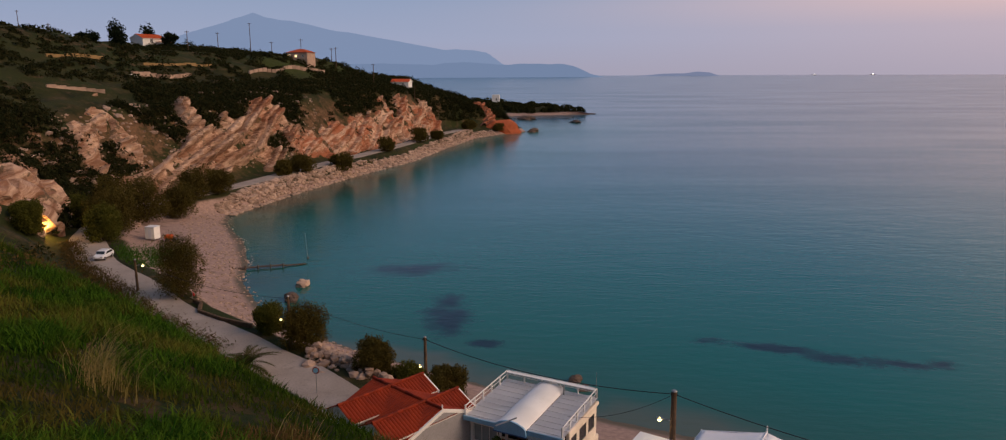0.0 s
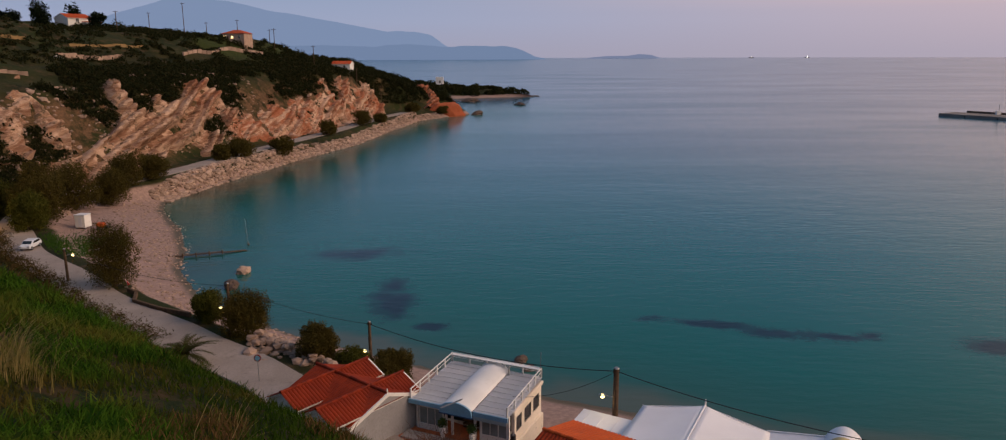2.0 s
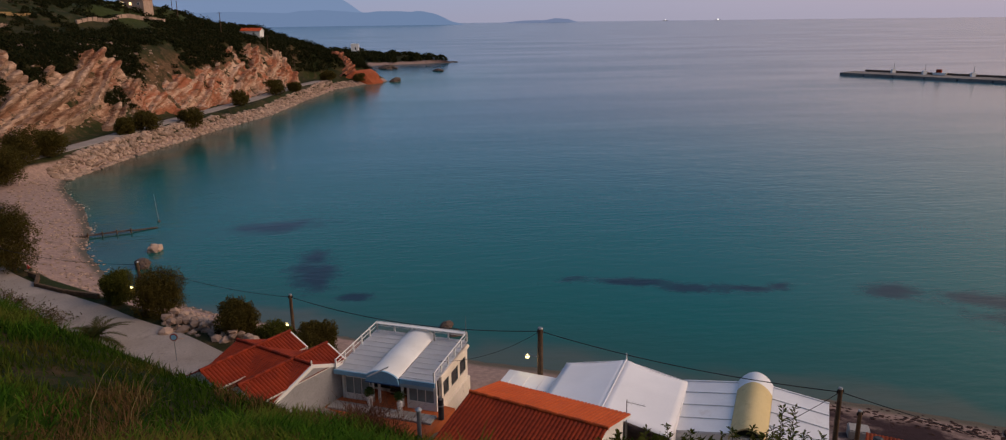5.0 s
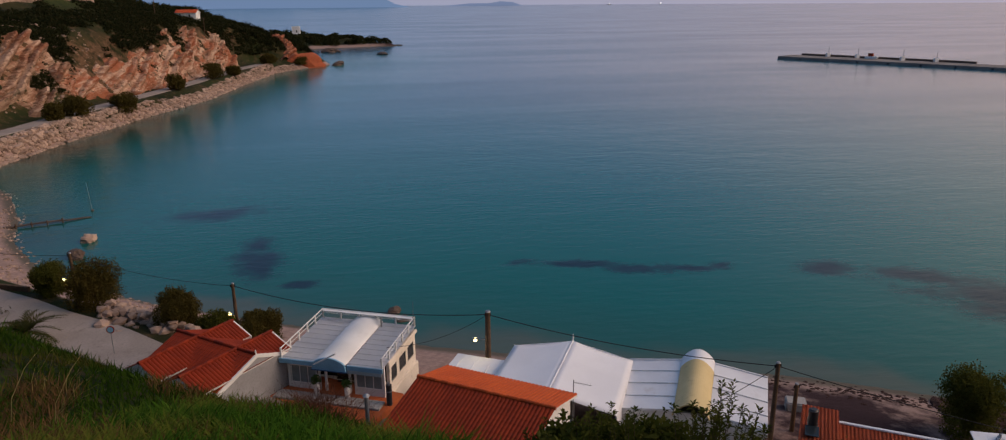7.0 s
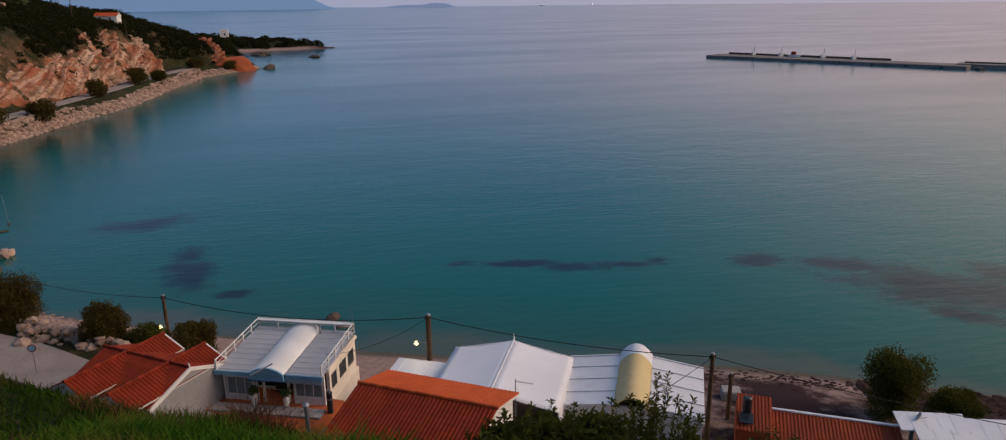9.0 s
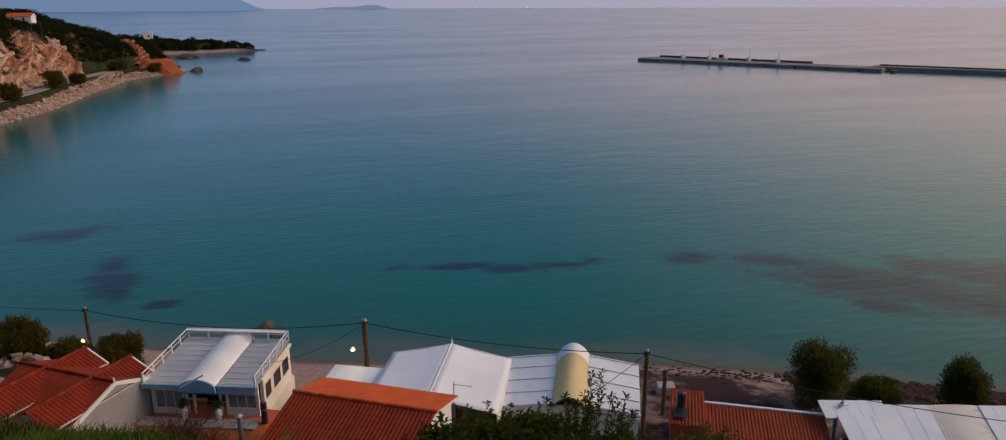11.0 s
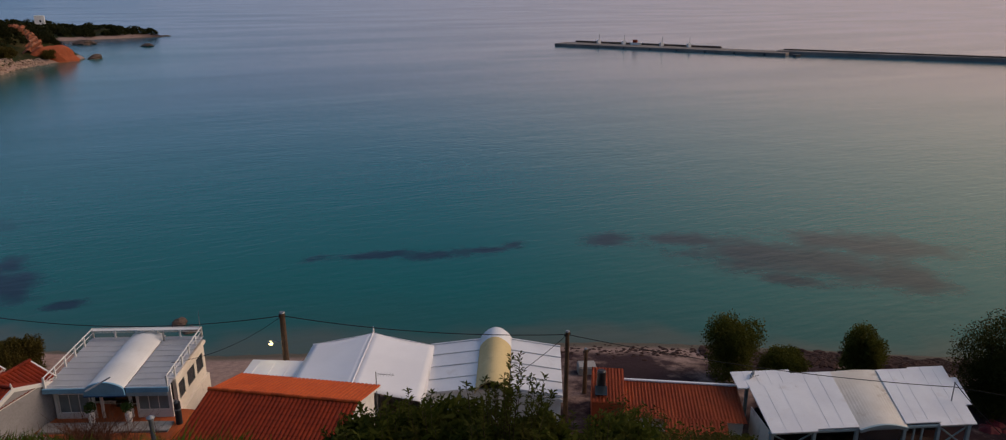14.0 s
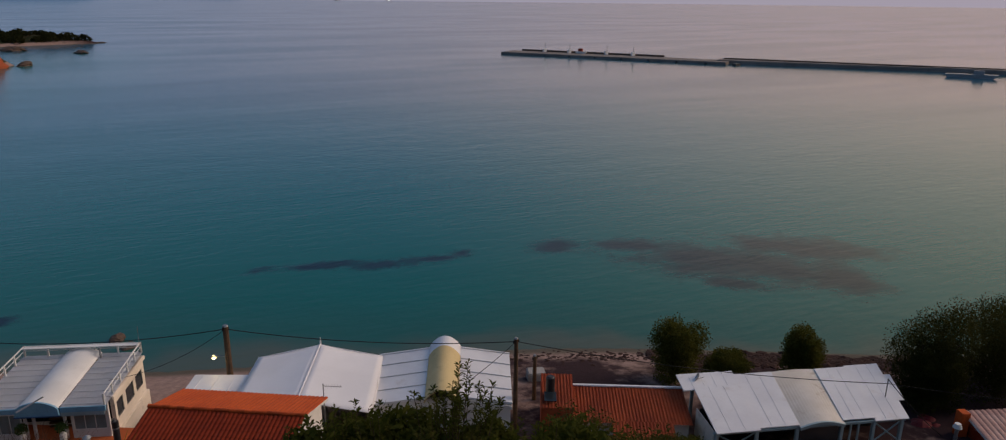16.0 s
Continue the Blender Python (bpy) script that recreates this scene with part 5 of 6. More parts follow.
# ---- foliage ----
SCRUB = leafy("scrub_leaves", (0.013, 0.019, 0.007), (0.030, 0.034, 0.012), (0.046, 0.040, 0.015))
TAMARISK = leafy("tamarisk_leaves", (0.060, 0.049, 0.012), (0.088, 0.070, 0.016), (0.102, 0.078, 0.020))
TAM_GREEN = leafy("green_tamarisk_leaves", (0.060, 0.066, 0.012), (0.092, 0.095, 0.016), (0.11, 0.105, 0.020))
DARK_TREE = leafy("dark_tree_leaves", (0.026, 0.030, 0.008), (0.048, 0.052, 0.012), (0.060, 0.058, 0.015))
PINE = leafy("pine_needles", (0.006, 0.012, 0.006), (0.014, 0.022, 0.01), (0.016, 0.024, 0.01))
BARK = plain("tree_bark", (0.085, 0.06, 0.045), (0.06, 0.042, 0.03), 0.9, 2, 15, 0.6, 0.02)
OLEANDER = leafy("oleander_leaves", (0.042, 0.056, 0.008), (0.080, 0.090, 0.016), (0.105, 0.104, 0.024))


def leaf_cards(centres, size, rng, aspect=1.0):
    """Small bent leaves at many places: verts and faces."""
    n = len(centres)
    a = rng.normal(size=(n, 3))
    a /= np.linalg.norm(a, axis=1)[:, None]
    b = np.cross(a, rng.normal(size=(n, 3)))
    b /= np.linalg.norm(b, axis=1)[:, None]
    s = size * rng.uniform(0.6, 1.35, n)[:, None]
    a, b = a * s * aspect, b * s
    v = np.stack([centres - a, centres + b * 0.5, centres + a, centres - b * 0.5], 1).reshape(-1, 3)
    f = np.arange(4 * n).reshape(n, 4)
    return v, f.tolist()


def crown_points(blobs, n, rng):
    """Points in the outer parts of several ellipsoid clumps."""
    w = np.array([b[3] * b[4] for b in blobs], float)
    out_ = []
    for (x, y, z, r, h), m_ in zip(blobs, rng.multinomial(n, w / w.sum())):
        d = rng.normal(size=(m_, 3))
        d /= np.linalg.norm(d, axis=1)[:, None]
        q = d * (rng.uniform(0.25, 1.0, m_) ** 0.5)[:, None]
        q *= (1 + 0.28 * np.sin(d[:, :1] * 7 + x) * np.cos(d[:, 1:2] * 6 + y))
        out_.append(q * np.array([r, r, h]) + np.array([x, y, z]))
    return np.concatenate(out_)


def tree(x, y, hgt, wid, mat, label, seed, category="tree", leaf=0.2, n=3200, group="", stems=3, z=None, name="tamarisk_tree"):
    rg = np.random.RandomState(seed)
    z = ground_z(x, y) if z is None else z
    t_ = thing(name, label, category, pose(x, y, z - 0.05, 0, 0, rg.uniform(0, 360)), group)
    bm = bmesh.new()
    blobs = []
    for i in range(stems + 5):
        a = 6.28 * i / (stems + 5) + rg.uniform(-0.4, 0.4)
        rr = wid * rg.uniform(0.14, 0.30)
        blobs.append((rr * math.cos(a), rr * math.sin(a), hgt * rg.uniform(0.34, 0.74), wid * rg.uniform(0.20, 0.28), hgt * rg.uniform(0.22, 0.30)))
    for i in range(4):
        a = 1.57 * i + rg.uniform(-0.4, 0.4)
        blobs.append((wid * 0.24 * math.cos(a), wid * 0.24 * math.sin(a), hgt * 0.22, wid * 0.22, hgt * 0.2))
    blobs.append((0, 0, hgt * 0.70, wid * 0.28, hgt * 0.28))
    blobs.append((0, 0, hgt * 0.40, wid * 0.30, hgt * 0.32))
    for i in range(stems):
        b = blobs[i * 2 % len(blobs)]
        mid = Vector((b[0] * 0.45, b[1] * 0.45, hgt * 0.32))
        r0 = 0.035 * hgt * 0.6
        base = Vector((rg.uniform(-0.12, 0.12), rg.uniform(-0.12, 0.12), -0.2))
        add_tube(bm, base, mid, r0, r0 * 0.7, 7)
        add_tube(bm, mid, Vector(b[:3]), r0 * 0.7, r0 * 0.25, 6)
        c2 = blobs[(i * 2 + 1) % len(blobs)]
        add_tube(bm, mid, Vector(c2[:3]), r0 * 0.55, r0 * 0.2, 6)
    part("trunk", bm, BARK, t_, "short forking trunk")
    v, f = leaf_cards(crown_points(blobs, n, rg), leaf, rg)
    cr = raw("crown", v, f, mat, t_)
    tagged(cr, "feathery foliage")
    return t_


TREES = [(-44.3, 83.8, 8.0, 6.4, TAMARISK), (-29.0, 72.0, 3.6, 3.4, TAM_GREEN), (-24.2, 68.6, 5.0, 5.8, TAMARISK), (-15.9, 63.0, 4.3, 4.4, TAMARISK), (-9.2, 61.5, 3.0, 4.6, TAMARISK), (-12.6, 62.0, 3.0, 3.6, TAM_GREEN),
         (-73, 118, 8.5, 8, TAMARISK), (-77, 124, 9.5, 9, TAMARISK), (-71.5, 112.5, 6.5, 6.5, TAM_GREEN), (-76, 133, 9, 9, TAMARISK), (-73.5, 141, 8, 8, TAMARISK), (-75.5, 152, 7.5, 8, TAMARISK), (-74, 160, 6, 7, TAMARISK),
         (-79.5, 106.5, 5.0, 5.0, TAM_GREEN), (-81.5, 109, 4.0, 4.5, TAM_GREEN), (-82, 124, 6, 6, TAM_GREEN)]
for i, (x, y, h, w, m_) in enumerate(TREES):
    tree(x, y, h, w, m_, "bushy olive-brown tamarisk beside the shore road" if m_ is TAMARISK else "bushy dark green tamarisk beside the shore road", 100 + i, n=24000 if y < 90 else 12000, leaf=0.085 if y < 90 else 0.16, group="tamarisks along the shore")
for i, (x, y, h, w) in enumerate([(-67, 196, 5.5, 8), (-61, 213, 5.5, 7), (-70, 190, 4.5, 6), (-55.5, 250, 5.5, 7), (-50, 283, 6, 8), (-46, 300, 4, 6), (-38, 345, 5, 8), (-26, 366, 4, 7)]):
    tree(x, y, h, w, TAMARISK, "low rounded tamarisk at the road's edge", 150 + i, n=4500, leaf=0.25, group="tamarisks along the shore")
for i, (x, y, h, w, l) in enumerate([(39.7, 37.7, 4.7, 4.6, "round green tamarisk on the beach"), (44.2, 36.6, 2.1, 4.0, "low green tamarisk on the beach"), (49.3, 33.6, 4.2, 3.6, "slim green tamarisk on the beach"),
                                     (54.6, 26.2, 6.6, 6.4, "large dark green tree behind the pavilion"), (58.8, 23.6, 6.8, 7.0, "large dark green tree behind the pavilion"), (52.8, 25.2, 4.5, 4.5, "large dark green tree behind the pavilion"), (63.5, 24.5, 6.8, 7, "large dark green tree behind the pavilion")]):
    tree(x, y, h * 1.12, w * 1.06, TAM_GREEN if i < 3 else DARK_TREE, l, 170 + i, n=24000, leaf=0.08, group="trees along the beach", z=max(ground_z(x, y), 1.0))
for i, (x, y, h, w) in enumerate([(-161, 274, 11, 7), (-151.5, 280, 10, 7), (-139.5, 272, 6, 6), (-156.5, 268, 6.5, 6), (-167, 268, 6, 7), (-176, 246, 5, 9), (-184, 240, 5.5, 9), (-170, 252, 4.5, 8), (-192, 236, 6, 9), (-163, 257, 4.5, 7)]):
    tree(x, y, h, w, PINE, "dark pine beside the villa on the ridge", 190 + i, "pine", 0.42, 1300, "pines round the villa", 2, name="pine_tree")


# scrub over the hillside, one joined stuff
rg = np.random.RandomState(11)
cs = []
ks = rg.uniform(6.3, 17.2, 26000)
u = rg.rand(26000)
d2_, d3_, d4_ = (np.interp(ks, KK, c_) for c_ in (D2, D3, D4))
ds = np.where(u < 0.3, d2_ + 3 + (d3_ - d2_) * rg.rand(26000), np.where(u < 0.6, d3_ + rg.uniform(-4, 14, 26000), d3_ + 6 + (d4_ + 40 - d3_) * rg.rand(26000)))
qs = coast_frame(ks, ds)
clump = wave_noise(qs[:, 0], qs[:, 1], 19, 41) + 0.7 * wave_noise(qs[:, 0], qs[:, 1], 6, 42)
bare_ = bareness(qs[:, 0], qs[:, 1])
meadow_ = (qs[:, 0] < -99) & (qs[:, 1] < 200) & (qs[:, 0] > -135)
ok = (qs[:, 0] > -215) & (qs[:, 1] < 430) & (clump > np.where(meadow_, -0.3, np.where(u < 0.3, -0.5, -0.75))) & (polyline_distance(qs[:, 0], qs[:, 1], ROAD) > 4.5) & ((bare_ < 0.02) | (rg.rand(26000) < 0.05))
SPOTS = qs[ok][:10500]
zs = height(np.array([s[0] for s in SPOTS]), np.array([s[1] for s in SPOTS]))
for (x, y), z in zip(SPOTS, zs):
    r = rg.uniform(0.5, 1.8) * (1.7 if rg.rand() < 0.12 else 1)
    h = r * rg.uniform(0.6, 1.0)
    m_ = int(18 + 40 * r)
    dd = rg.normal(size=(m_, 3))
    dd /= np.linalg.norm(dd, axis=1)[:, None]
    dd[:, 2] = np.abs(dd[:, 2])
    qq = dd * (rg.uniform(0.5, 1.0, m_) ** 0.5)[:, None] * (1 + 0.3 * np.sin(dd[:, :1] * 6 + x) * np.cos(dd[:, 1:2] * 5 + y))
    cs.append(qq * np.array([r, r, h]) + np.array([x, y, z - 0.2]))
v, f = leaf_cards(np.concatenate(cs), 0.34, rg)
tagged(raw("hillside_scrub", v, f, SCRUB), "dark evergreen scrub scattered over the hillside", "scrub", kind="stuff")
cs = []
for i in range(150):
    x, y = rg.uniform(-75, 24), rg.uniform(520, 580)
    if height(np.array([x]), np.array([y]))[0] < 1.5:
        continue
    r = rg.uniform(2.5, 5)
    dd = rg.normal(size=(90, 3))
    dd /= np.linalg.norm(dd, axis=1)[:, None]
    cs.append(np.abs(dd) * np.sign(dd * [1, 1, 0] + [0, 0, 1]) * np.array([r, r, r * 0.85]) + np.array([x, y, ground_z(x, y)]))
v, f = leaf_cards(np.concatenate(cs), 0.9, rg)
tagged(raw("headland_scrub", v, f, SCRUB), "dark scrub along the low headland", "scrub", kind="stuff")

# dry and green grass on the near bank
GRASS = leafy("green_grass", (0.018, 0.042, 0.004), (0.050, 0.096, 0.009), (0.11, 0.085, 0.020), 0.85)
TUSSOCK = leafy("tussock_grass", (0.014, 0.056, 0.005), (0.080, 0.172, 0.013), (0.155, 0.155, 0.025), 0.9)
STRAW = leafy("straw_grass", (0.34, 0.24, 0.085), (0.48, 0.36, 0.14), (0.28, 0.23, 0.07), 0.8)
DRY = leafy("dry_grass", (0.13, 0.070, 0.027), (0.20, 0.12, 0.05), (0.15, 0.085, 0.035), 0.85)


def blades(name, xs, ys, lo, hi, width, lean, mat, label, seed):
    rb = np.random.RandomState(seed)
    n = len(xs)
    z = height(xs, ys) - 0.03
    h = rb.uniform(lo, hi, n)
    a = rb.uniform(0, 6.28, n)
    b = rb.uniform(0, 6.28, n)
    ln = h * rb.uniform(0.2, 1.0, n) * lean
    w = width * rb.uniform(0.6, 1.3, n)
    dx, dy = np.cos(a) * w, np.sin(a) * w
    px, py = np.cos(b), np.sin(b)
    base = np.stack([xs, ys, z], 1)
    o = np.stack([dx, dy, dx * 0], 1)
    m1 = base + np.stack([px * ln * 0.35, py * ln * 0.35, h * 0.55], 1)
    tip = base + np.stack([px * ln, py * ln, h], 1)
    v = np.stack([base - o, base + o, m1 + o * 0.7, m1 - o * 0.7, tip], 1).reshape(-1, 3)
    i = np.arange(n) * 5
    f = np.stack([i, i + 1, i + 2, i + 3], 1).tolist() + np.stack([i + 3, i + 2, i + 4], 1).tolist()
    return tagged(raw(name, v, f, mat), label, "grass", kind="stuff")


def bank_points(n, seed, az0=-58, az1=8, r0=2.2, r1=26):
    rb = np.random.RandomState(seed)
    az = np.radians(rb.uniform(az0, az1, n))
    r = r0 + (r1 - r0) * rb.rand(n) ** 0.8
    return r * np.sin(az), r * np.cos(az)


def arching(name, xs, ys, lo, hi, width, lean, mat, label, seed, towards=None, rise=0.0):
    """Long curved blades, each bending over in its own direction; towards: a shared bearing in radians."""
    rb = np.random.RandomState(seed)
    n = len(xs)
    h = rb.uniform(lo, hi, n)
    b = rb.uniform(0, 6.28, n) if towards is None else rb.normal(towards, 0.7, n)
    ln = h * rb.uniform(0.25, 1.0, n) * lean
    w = width * rb.uniform(0.6, 1.4, n)
    side_ = np.stack([-np.sin(b), np.cos(b), b * 0], 1) * w[:, None]
    base = np.stack([xs, ys, height(xs, ys) - 0.03 + rise], 1)
    pts = []
    for u in (0.0, 0.35, 0.7):
        c_ = base + np.stack([np.cos(b) * ln * u * u, np.sin(b) * ln * u * u, h * (u - 0.35 * u * u * lean)], 1)
        pts += [c_ - side_ * (1 - u * 0.7), c_ + side_ * (1 - u * 0.7)]
    pts.append(base + np.stack([np.cos(b) * ln, np.sin(b) * ln, h * (1 - 0.35 * lean)], 1))
    v = np.stack(pts, 1).reshape(-1, 3)
    i = np.arange(n) * 7
    f = np.stack([i, i + 1, i + 3, i + 2], 1).tolist() + np.stack([i + 2, i + 3, i + 5, i + 4], 1).tolist() + np.stack([i + 4, i + 5, i + 6], 1).tolist()
    return tagged(raw(name, v, f, mat), label, "grass", kind="stuff")


gx_, gy_ = bank_points(120000, 3)
d_, k_ = coast_param(gx_, gy_)
bald = wave_noise(gx_, gy_, 2.1, 53) + 0.5 * wave_noise(gx_, gy_, 0.8, 54)
brown = wave_noise(gx_, gy_, 3.0, 55) + 0.6 * wave_noise(gx_, gy_, 1.1, 56)
sel = (d_ > 40) & (bald > -0.75)
blades("bank_grass", gx_[sel], gy_[sel], 0.05, 0.2, 0.011, 1.0, GRASS, "rough green grass on the steep bank", 4)
hx, hy = bank_points(50000, 33, -180, 180, 0.4, 15)
blades("hilltop_grass", hx, hy, 0.05, 0.2, 0.012, 1.0, GRASS, "short green grass on the hilltop", 34)
sel = (d_ > 38) & (brown < -0.62) & (np.hypot(gx_, gy_) > 4)
blades("dry_bank_grass", gx_[sel], gy_[sel], 0.08, 0.26, 0.010, 0.9, DRY, "patches of dry grass on the bank", 5)
# tussocks: mounds of long arching blades
rb = np.random.RandomState(57)
cx_, cy_ = bank_points(4200, 58, -58, 12, 4.0, 25)
lush = wave_noise(cx_, cy_, 3.3, 59) + 0.6 * wave_noise(cx_, cy_, 1.3, 60)
keep_ = (coast_param(cx_, cy_)[0] > 41) & (lush > -0.35)
cx_, cy_, lush = cx_[keep_], cy_[keep_], lush[keep_]
per = 42
sp = np.repeat(0.12 + 0.10 * rb.rand(len(cx_)), per)
tx, ty = np.repeat(cx_, per) + rb.normal(size=len(cx_) * per) * sp, np.repeat(cy_, per) + rb.normal(size=len(cx_) * per) * sp
tall = np.repeat(lush, per)
for lo_, hi_, a_, b_, nm in ((-9, 0.15, 0.16, 0.34, "low_tussocks"), (0.15, 0.6, 0.24, 0.48, "tussocks"), (0.6, 9, 0.34, 0.66, "tall_tussocks")):
    q = (tall > lo_) & (tall <= hi_)
    arching(nm, tx[q], ty[q], a_, b_, 0.011, 0.95, TUSSOCK, "lush mounds of long green grass on the bank", 63)
# straw plumes, leaning the same way
tx, ty = [], []
for cx, cy, s_, m_ in ((-5.7, 8.5, 0.13, 170), (-5.4, 8.1, 0.20, 110), (-3.2, 8.6, 0.15, 14), (-9.5, 9.6, 0.3, 40), (-7.6, 8.2, 0.2, 24), (-2.6, 7.0, 0.12, 12)):
    tx.append(rb.normal(cx, s_, m_))
    ty.append(rb.normal(cy, s_, m_))
# brown weeds and dry bushes where the bank breaks off
dx_, dy_ = bank_points(900, 64, -56, -6, 9, 26)
q = (coast_param(dx_, dy_)[0] > 39) & (((dx_ < -5) & (wave_noise(dx_, dy_, 3.0, 55) < -0.30)) | ((dx_ < -9) & (np.hypot(dx_, dy_) > 16) & (rb.rand(900) < 0.6)))
cs = []
for x, y, z in zip(dx_[q], dy_[q], height(dx_[q], dy_[q])):
    r = rb.uniform(0.16, 0.42)
    cs.append(np.clip(rb.normal(size=(90, 3)), -1.3, 1.3) * np.array([r, r, r * 0.3]) + np.array([x, y, z + r * 0.25]))
v, f = leaf_cards(np.concatenate(cs), 0.022, rb, 1.8)
tagged(raw("dry_bank_weeds", v, f, leafy("dry_weed_leaves", (0.095, 0.055, 0.020), (0.15, 0.095, 0.035), (0.10, 0.095, 0.022))), "brown dry weeds in low mounds on the bank", "weeds", kind="stuff")
arching("tall_dry_grass", np.concatenate(tx), np.concatenate(ty), 0.40, 1.0, 0.0042, 0.95, STRAW, "tall straw-coloured grass plumes on the bank", 9, 0.2)
# dry verge between the bank and the road
ux, uy = bank_points(60000, 12, -50, -14, 34, 110)
r_ = polyline_distance(ux, uy, ROAD)
d_, k_ = coast_param(ux, uy)
sel = (r_ > 2.8) & (r_ < 9) & (d_ > 13) & (uy > 50)
blades("verge_grass", ux[sel], uy[sel], 0.2, 0.6, 0.05, 0.7, DRY, "dry brown grass along the road verge", 13)

# ---- oleanders in front of the beach halls ----
def oleander(x, y, hgt, wid, n_stems, seed, label, mat=OLEANDER, z=None, fill=1.0):
    rg = np.random.RandomState(seed)
    z = ground_z(x, y) if z is None else z
    t_ = thing("oleander_bush", label, "bush", pose(x, y, z - 0.05), "bushes on the slope below")
    bm = bmesh.new()
    pts, dirs = [], []
    for i in range(n_stems):
        a = rg.uniform(0, 6.28)
        lean = rg.uniform(0.1, 0.75) * wid
        tip = Vector((math.cos(a) * lean, math.sin(a) * lean, hgt * (rg.uniform(0.78, 0.93) if rg.rand() < 0.8 else rg.uniform(0.92, 1.04)) * (1.06 - 0.22 * lean / wid)))
        base = Vector((math.cos(a) * lean * 0.4, math.sin(a) * lean * 0.4, -0.1))
        mid = base.lerp(tip, 0.55) + Vector((0, 0, 0.1 * hgt))
        add_tube(bm, base, mid, 0.03, 0.018, 5)
        add_tube(bm, mid, tip, 0.018, 0.006, 5)
        for j in range(46):
            u = 1.0 - 0.55 * rg.rand() ** 1.6
            p_ = base.lerp(mid, u / 0.55) if u < 0.55 else mid.lerp(tip, (u - 0.55) / 0.45)
            k = rg.uniform(0, 6.28)
            dirs.append((math.cos(k), math.sin(k), rg.uniform(0.1, 1.2)))
            pts.append(p_)
    part("stem", bm, BARK, t_, "bare brown branching stem")
    pts, dirs = np.array([p_[:] for p_ in pts]), np.array(dirs)
    dirs /= np.linalg.norm(dirs, axis=1)[:, None]
    side_ = np.cross(dirs, [0, 0, 1.0])
    side_ /= np.linalg.norm(side_, axis=1)[:, None]
    ln = rg.uniform(0.15, 0.27, len(pts))[:, None]
    w = ln * 0.16
    mid = pts + dirs * ln * 0.5
    mid[:, 2] += 0.01
    tip = pts + dirs * ln
    tip[:, 2] -= ln[:, 0] * 0.15
    v = np.stack([pts, mid + side_ * w, tip, mid - side_ * w], 1).reshape(-1, 3)
    tagged(raw("foliage", v, np.arange(len(v)).reshape(-1, 4).tolist(), mat, t_), "long narrow leaves")
    blobs = [(rg.uniform(-0.5, 0.5) * wid, rg.uniform(-0.4, 0.4) * wid, hgt * fill * rg.uniform(0.50, 0.82), wid * 0.36, hgt * 0.19) for _ in range(13)]
    v, f = leaf_cards(crown_points(blobs, 14000, rg), 0.115, rg, 1.6)
    tagged(raw("inner_foliage", v, f, mat, t_), "dense lower leaves")


for i, (az, r, h, w, n) in enumerate([(17.0, 21.5, 17.0, 2.2, 34), (19.8, 21, 18.1, 2.6, 40), (24.0, 20.8, 17.9, 3.4, 44), (29.4, 20.5, 19.5, 2.6, 44), (33.0, 20.3, 17.8, 3.4, 40), (37.5, 20.5, 17.5, 3.4, 40)]):
    x, y = r * math.sin(radians(az)), r * math.cos(radians(az))
    h = h - ground_z(x, y)
    oleander(x, y, h, w, n, 300 + i, "sprawling dark green oleander on the slope" if i != 3 else "tall flowering oleander rising above its neighbours", fill=0.70 if i == 3 else 0.92)
YELLOW_SHRUB = leafy("olive_shrub_leaves", (0.05, 0.05, 0.014), (0.10, 0.085, 0.024), (0.12, 0.09, 0.028))
for i, (x, y, h, w) in enumerate([(20.2, 23.2, 12.4, 4.6), (22.6, 22.2, 11.2, 4.2), (31.0, 28.0, 4.4, 4.4), (26.6, 22.0, 8.4, 4.2), (24.5, 25.5, 8.8, 3.6)]):
    h = max(h - ground_z(x, y), 1.5)
    tree(x, y, h, w, YELLOW_SHRUB if i < 2 else TAM_GREEN, "loose olive-brown shrub below the slope", 330 + i, "shrub", 0.09, 12000, "bushes on the slope below", 4, name="olive_shrub")

# bare twig shrubs by the grey gable and the terrace
TWIG = plain("reddish_twigs", (0.13, 0.055, 0.03), (0.09, 0.035, 0.02), 0.9)
rg = np.random.RandomState(77)


def bare_shrub(x, y, n, spread, tall):
    twig = thing("bare_shrub", "leafless reddish twig shrub on the slope", "shrub", pose(x, y, ground_z(x, y)), "bare shrubs by the terrace")
    bm = bmesh.new()
    for i in range(n):
        a = rg.uniform(0, 6.28)
        rr = abs(rg.normal(0, 1.1)) * spread
        b0 = Vector((rg.uniform(-0.9, 0.9) * spread, rg.uniform(-0.5, 0.5) * spread, -0.1))
        m0 = b0 + Vector((math.cos(a) * rr * 0.4, math.sin(a) * rr * 0.4, rg.uniform(1.0, 1.9) * tall))
        add_tube(bm, b0, m0, 0.022, 0.014, 4)
        for _ in range(2):
            e0 = m0 + Vector((math.cos(a) * rr * 0.6 + rg.normal(0, 0.25), math.sin(a) * rr * 0.6 + rg.normal(0, 0.25), rg.uniform(0.4, 1.4) * tall))
            add_tube(bm, m0, e0, 0.013, 0.005, 4)
    part("branchwork", bm, TWIG, twig)


for x, y, n, sp, tl in ((-5.2, 43.6, 130, 1.0, 1.0), (-3.7, 44.6, 190, 1.2, 1.0), (-2.6, 42.4, 200, 1.4, 1.0), (-0.6, 39.6, 150, 1.2, 0.9)):
    bare_shrub(x, y, n, sp, tl)

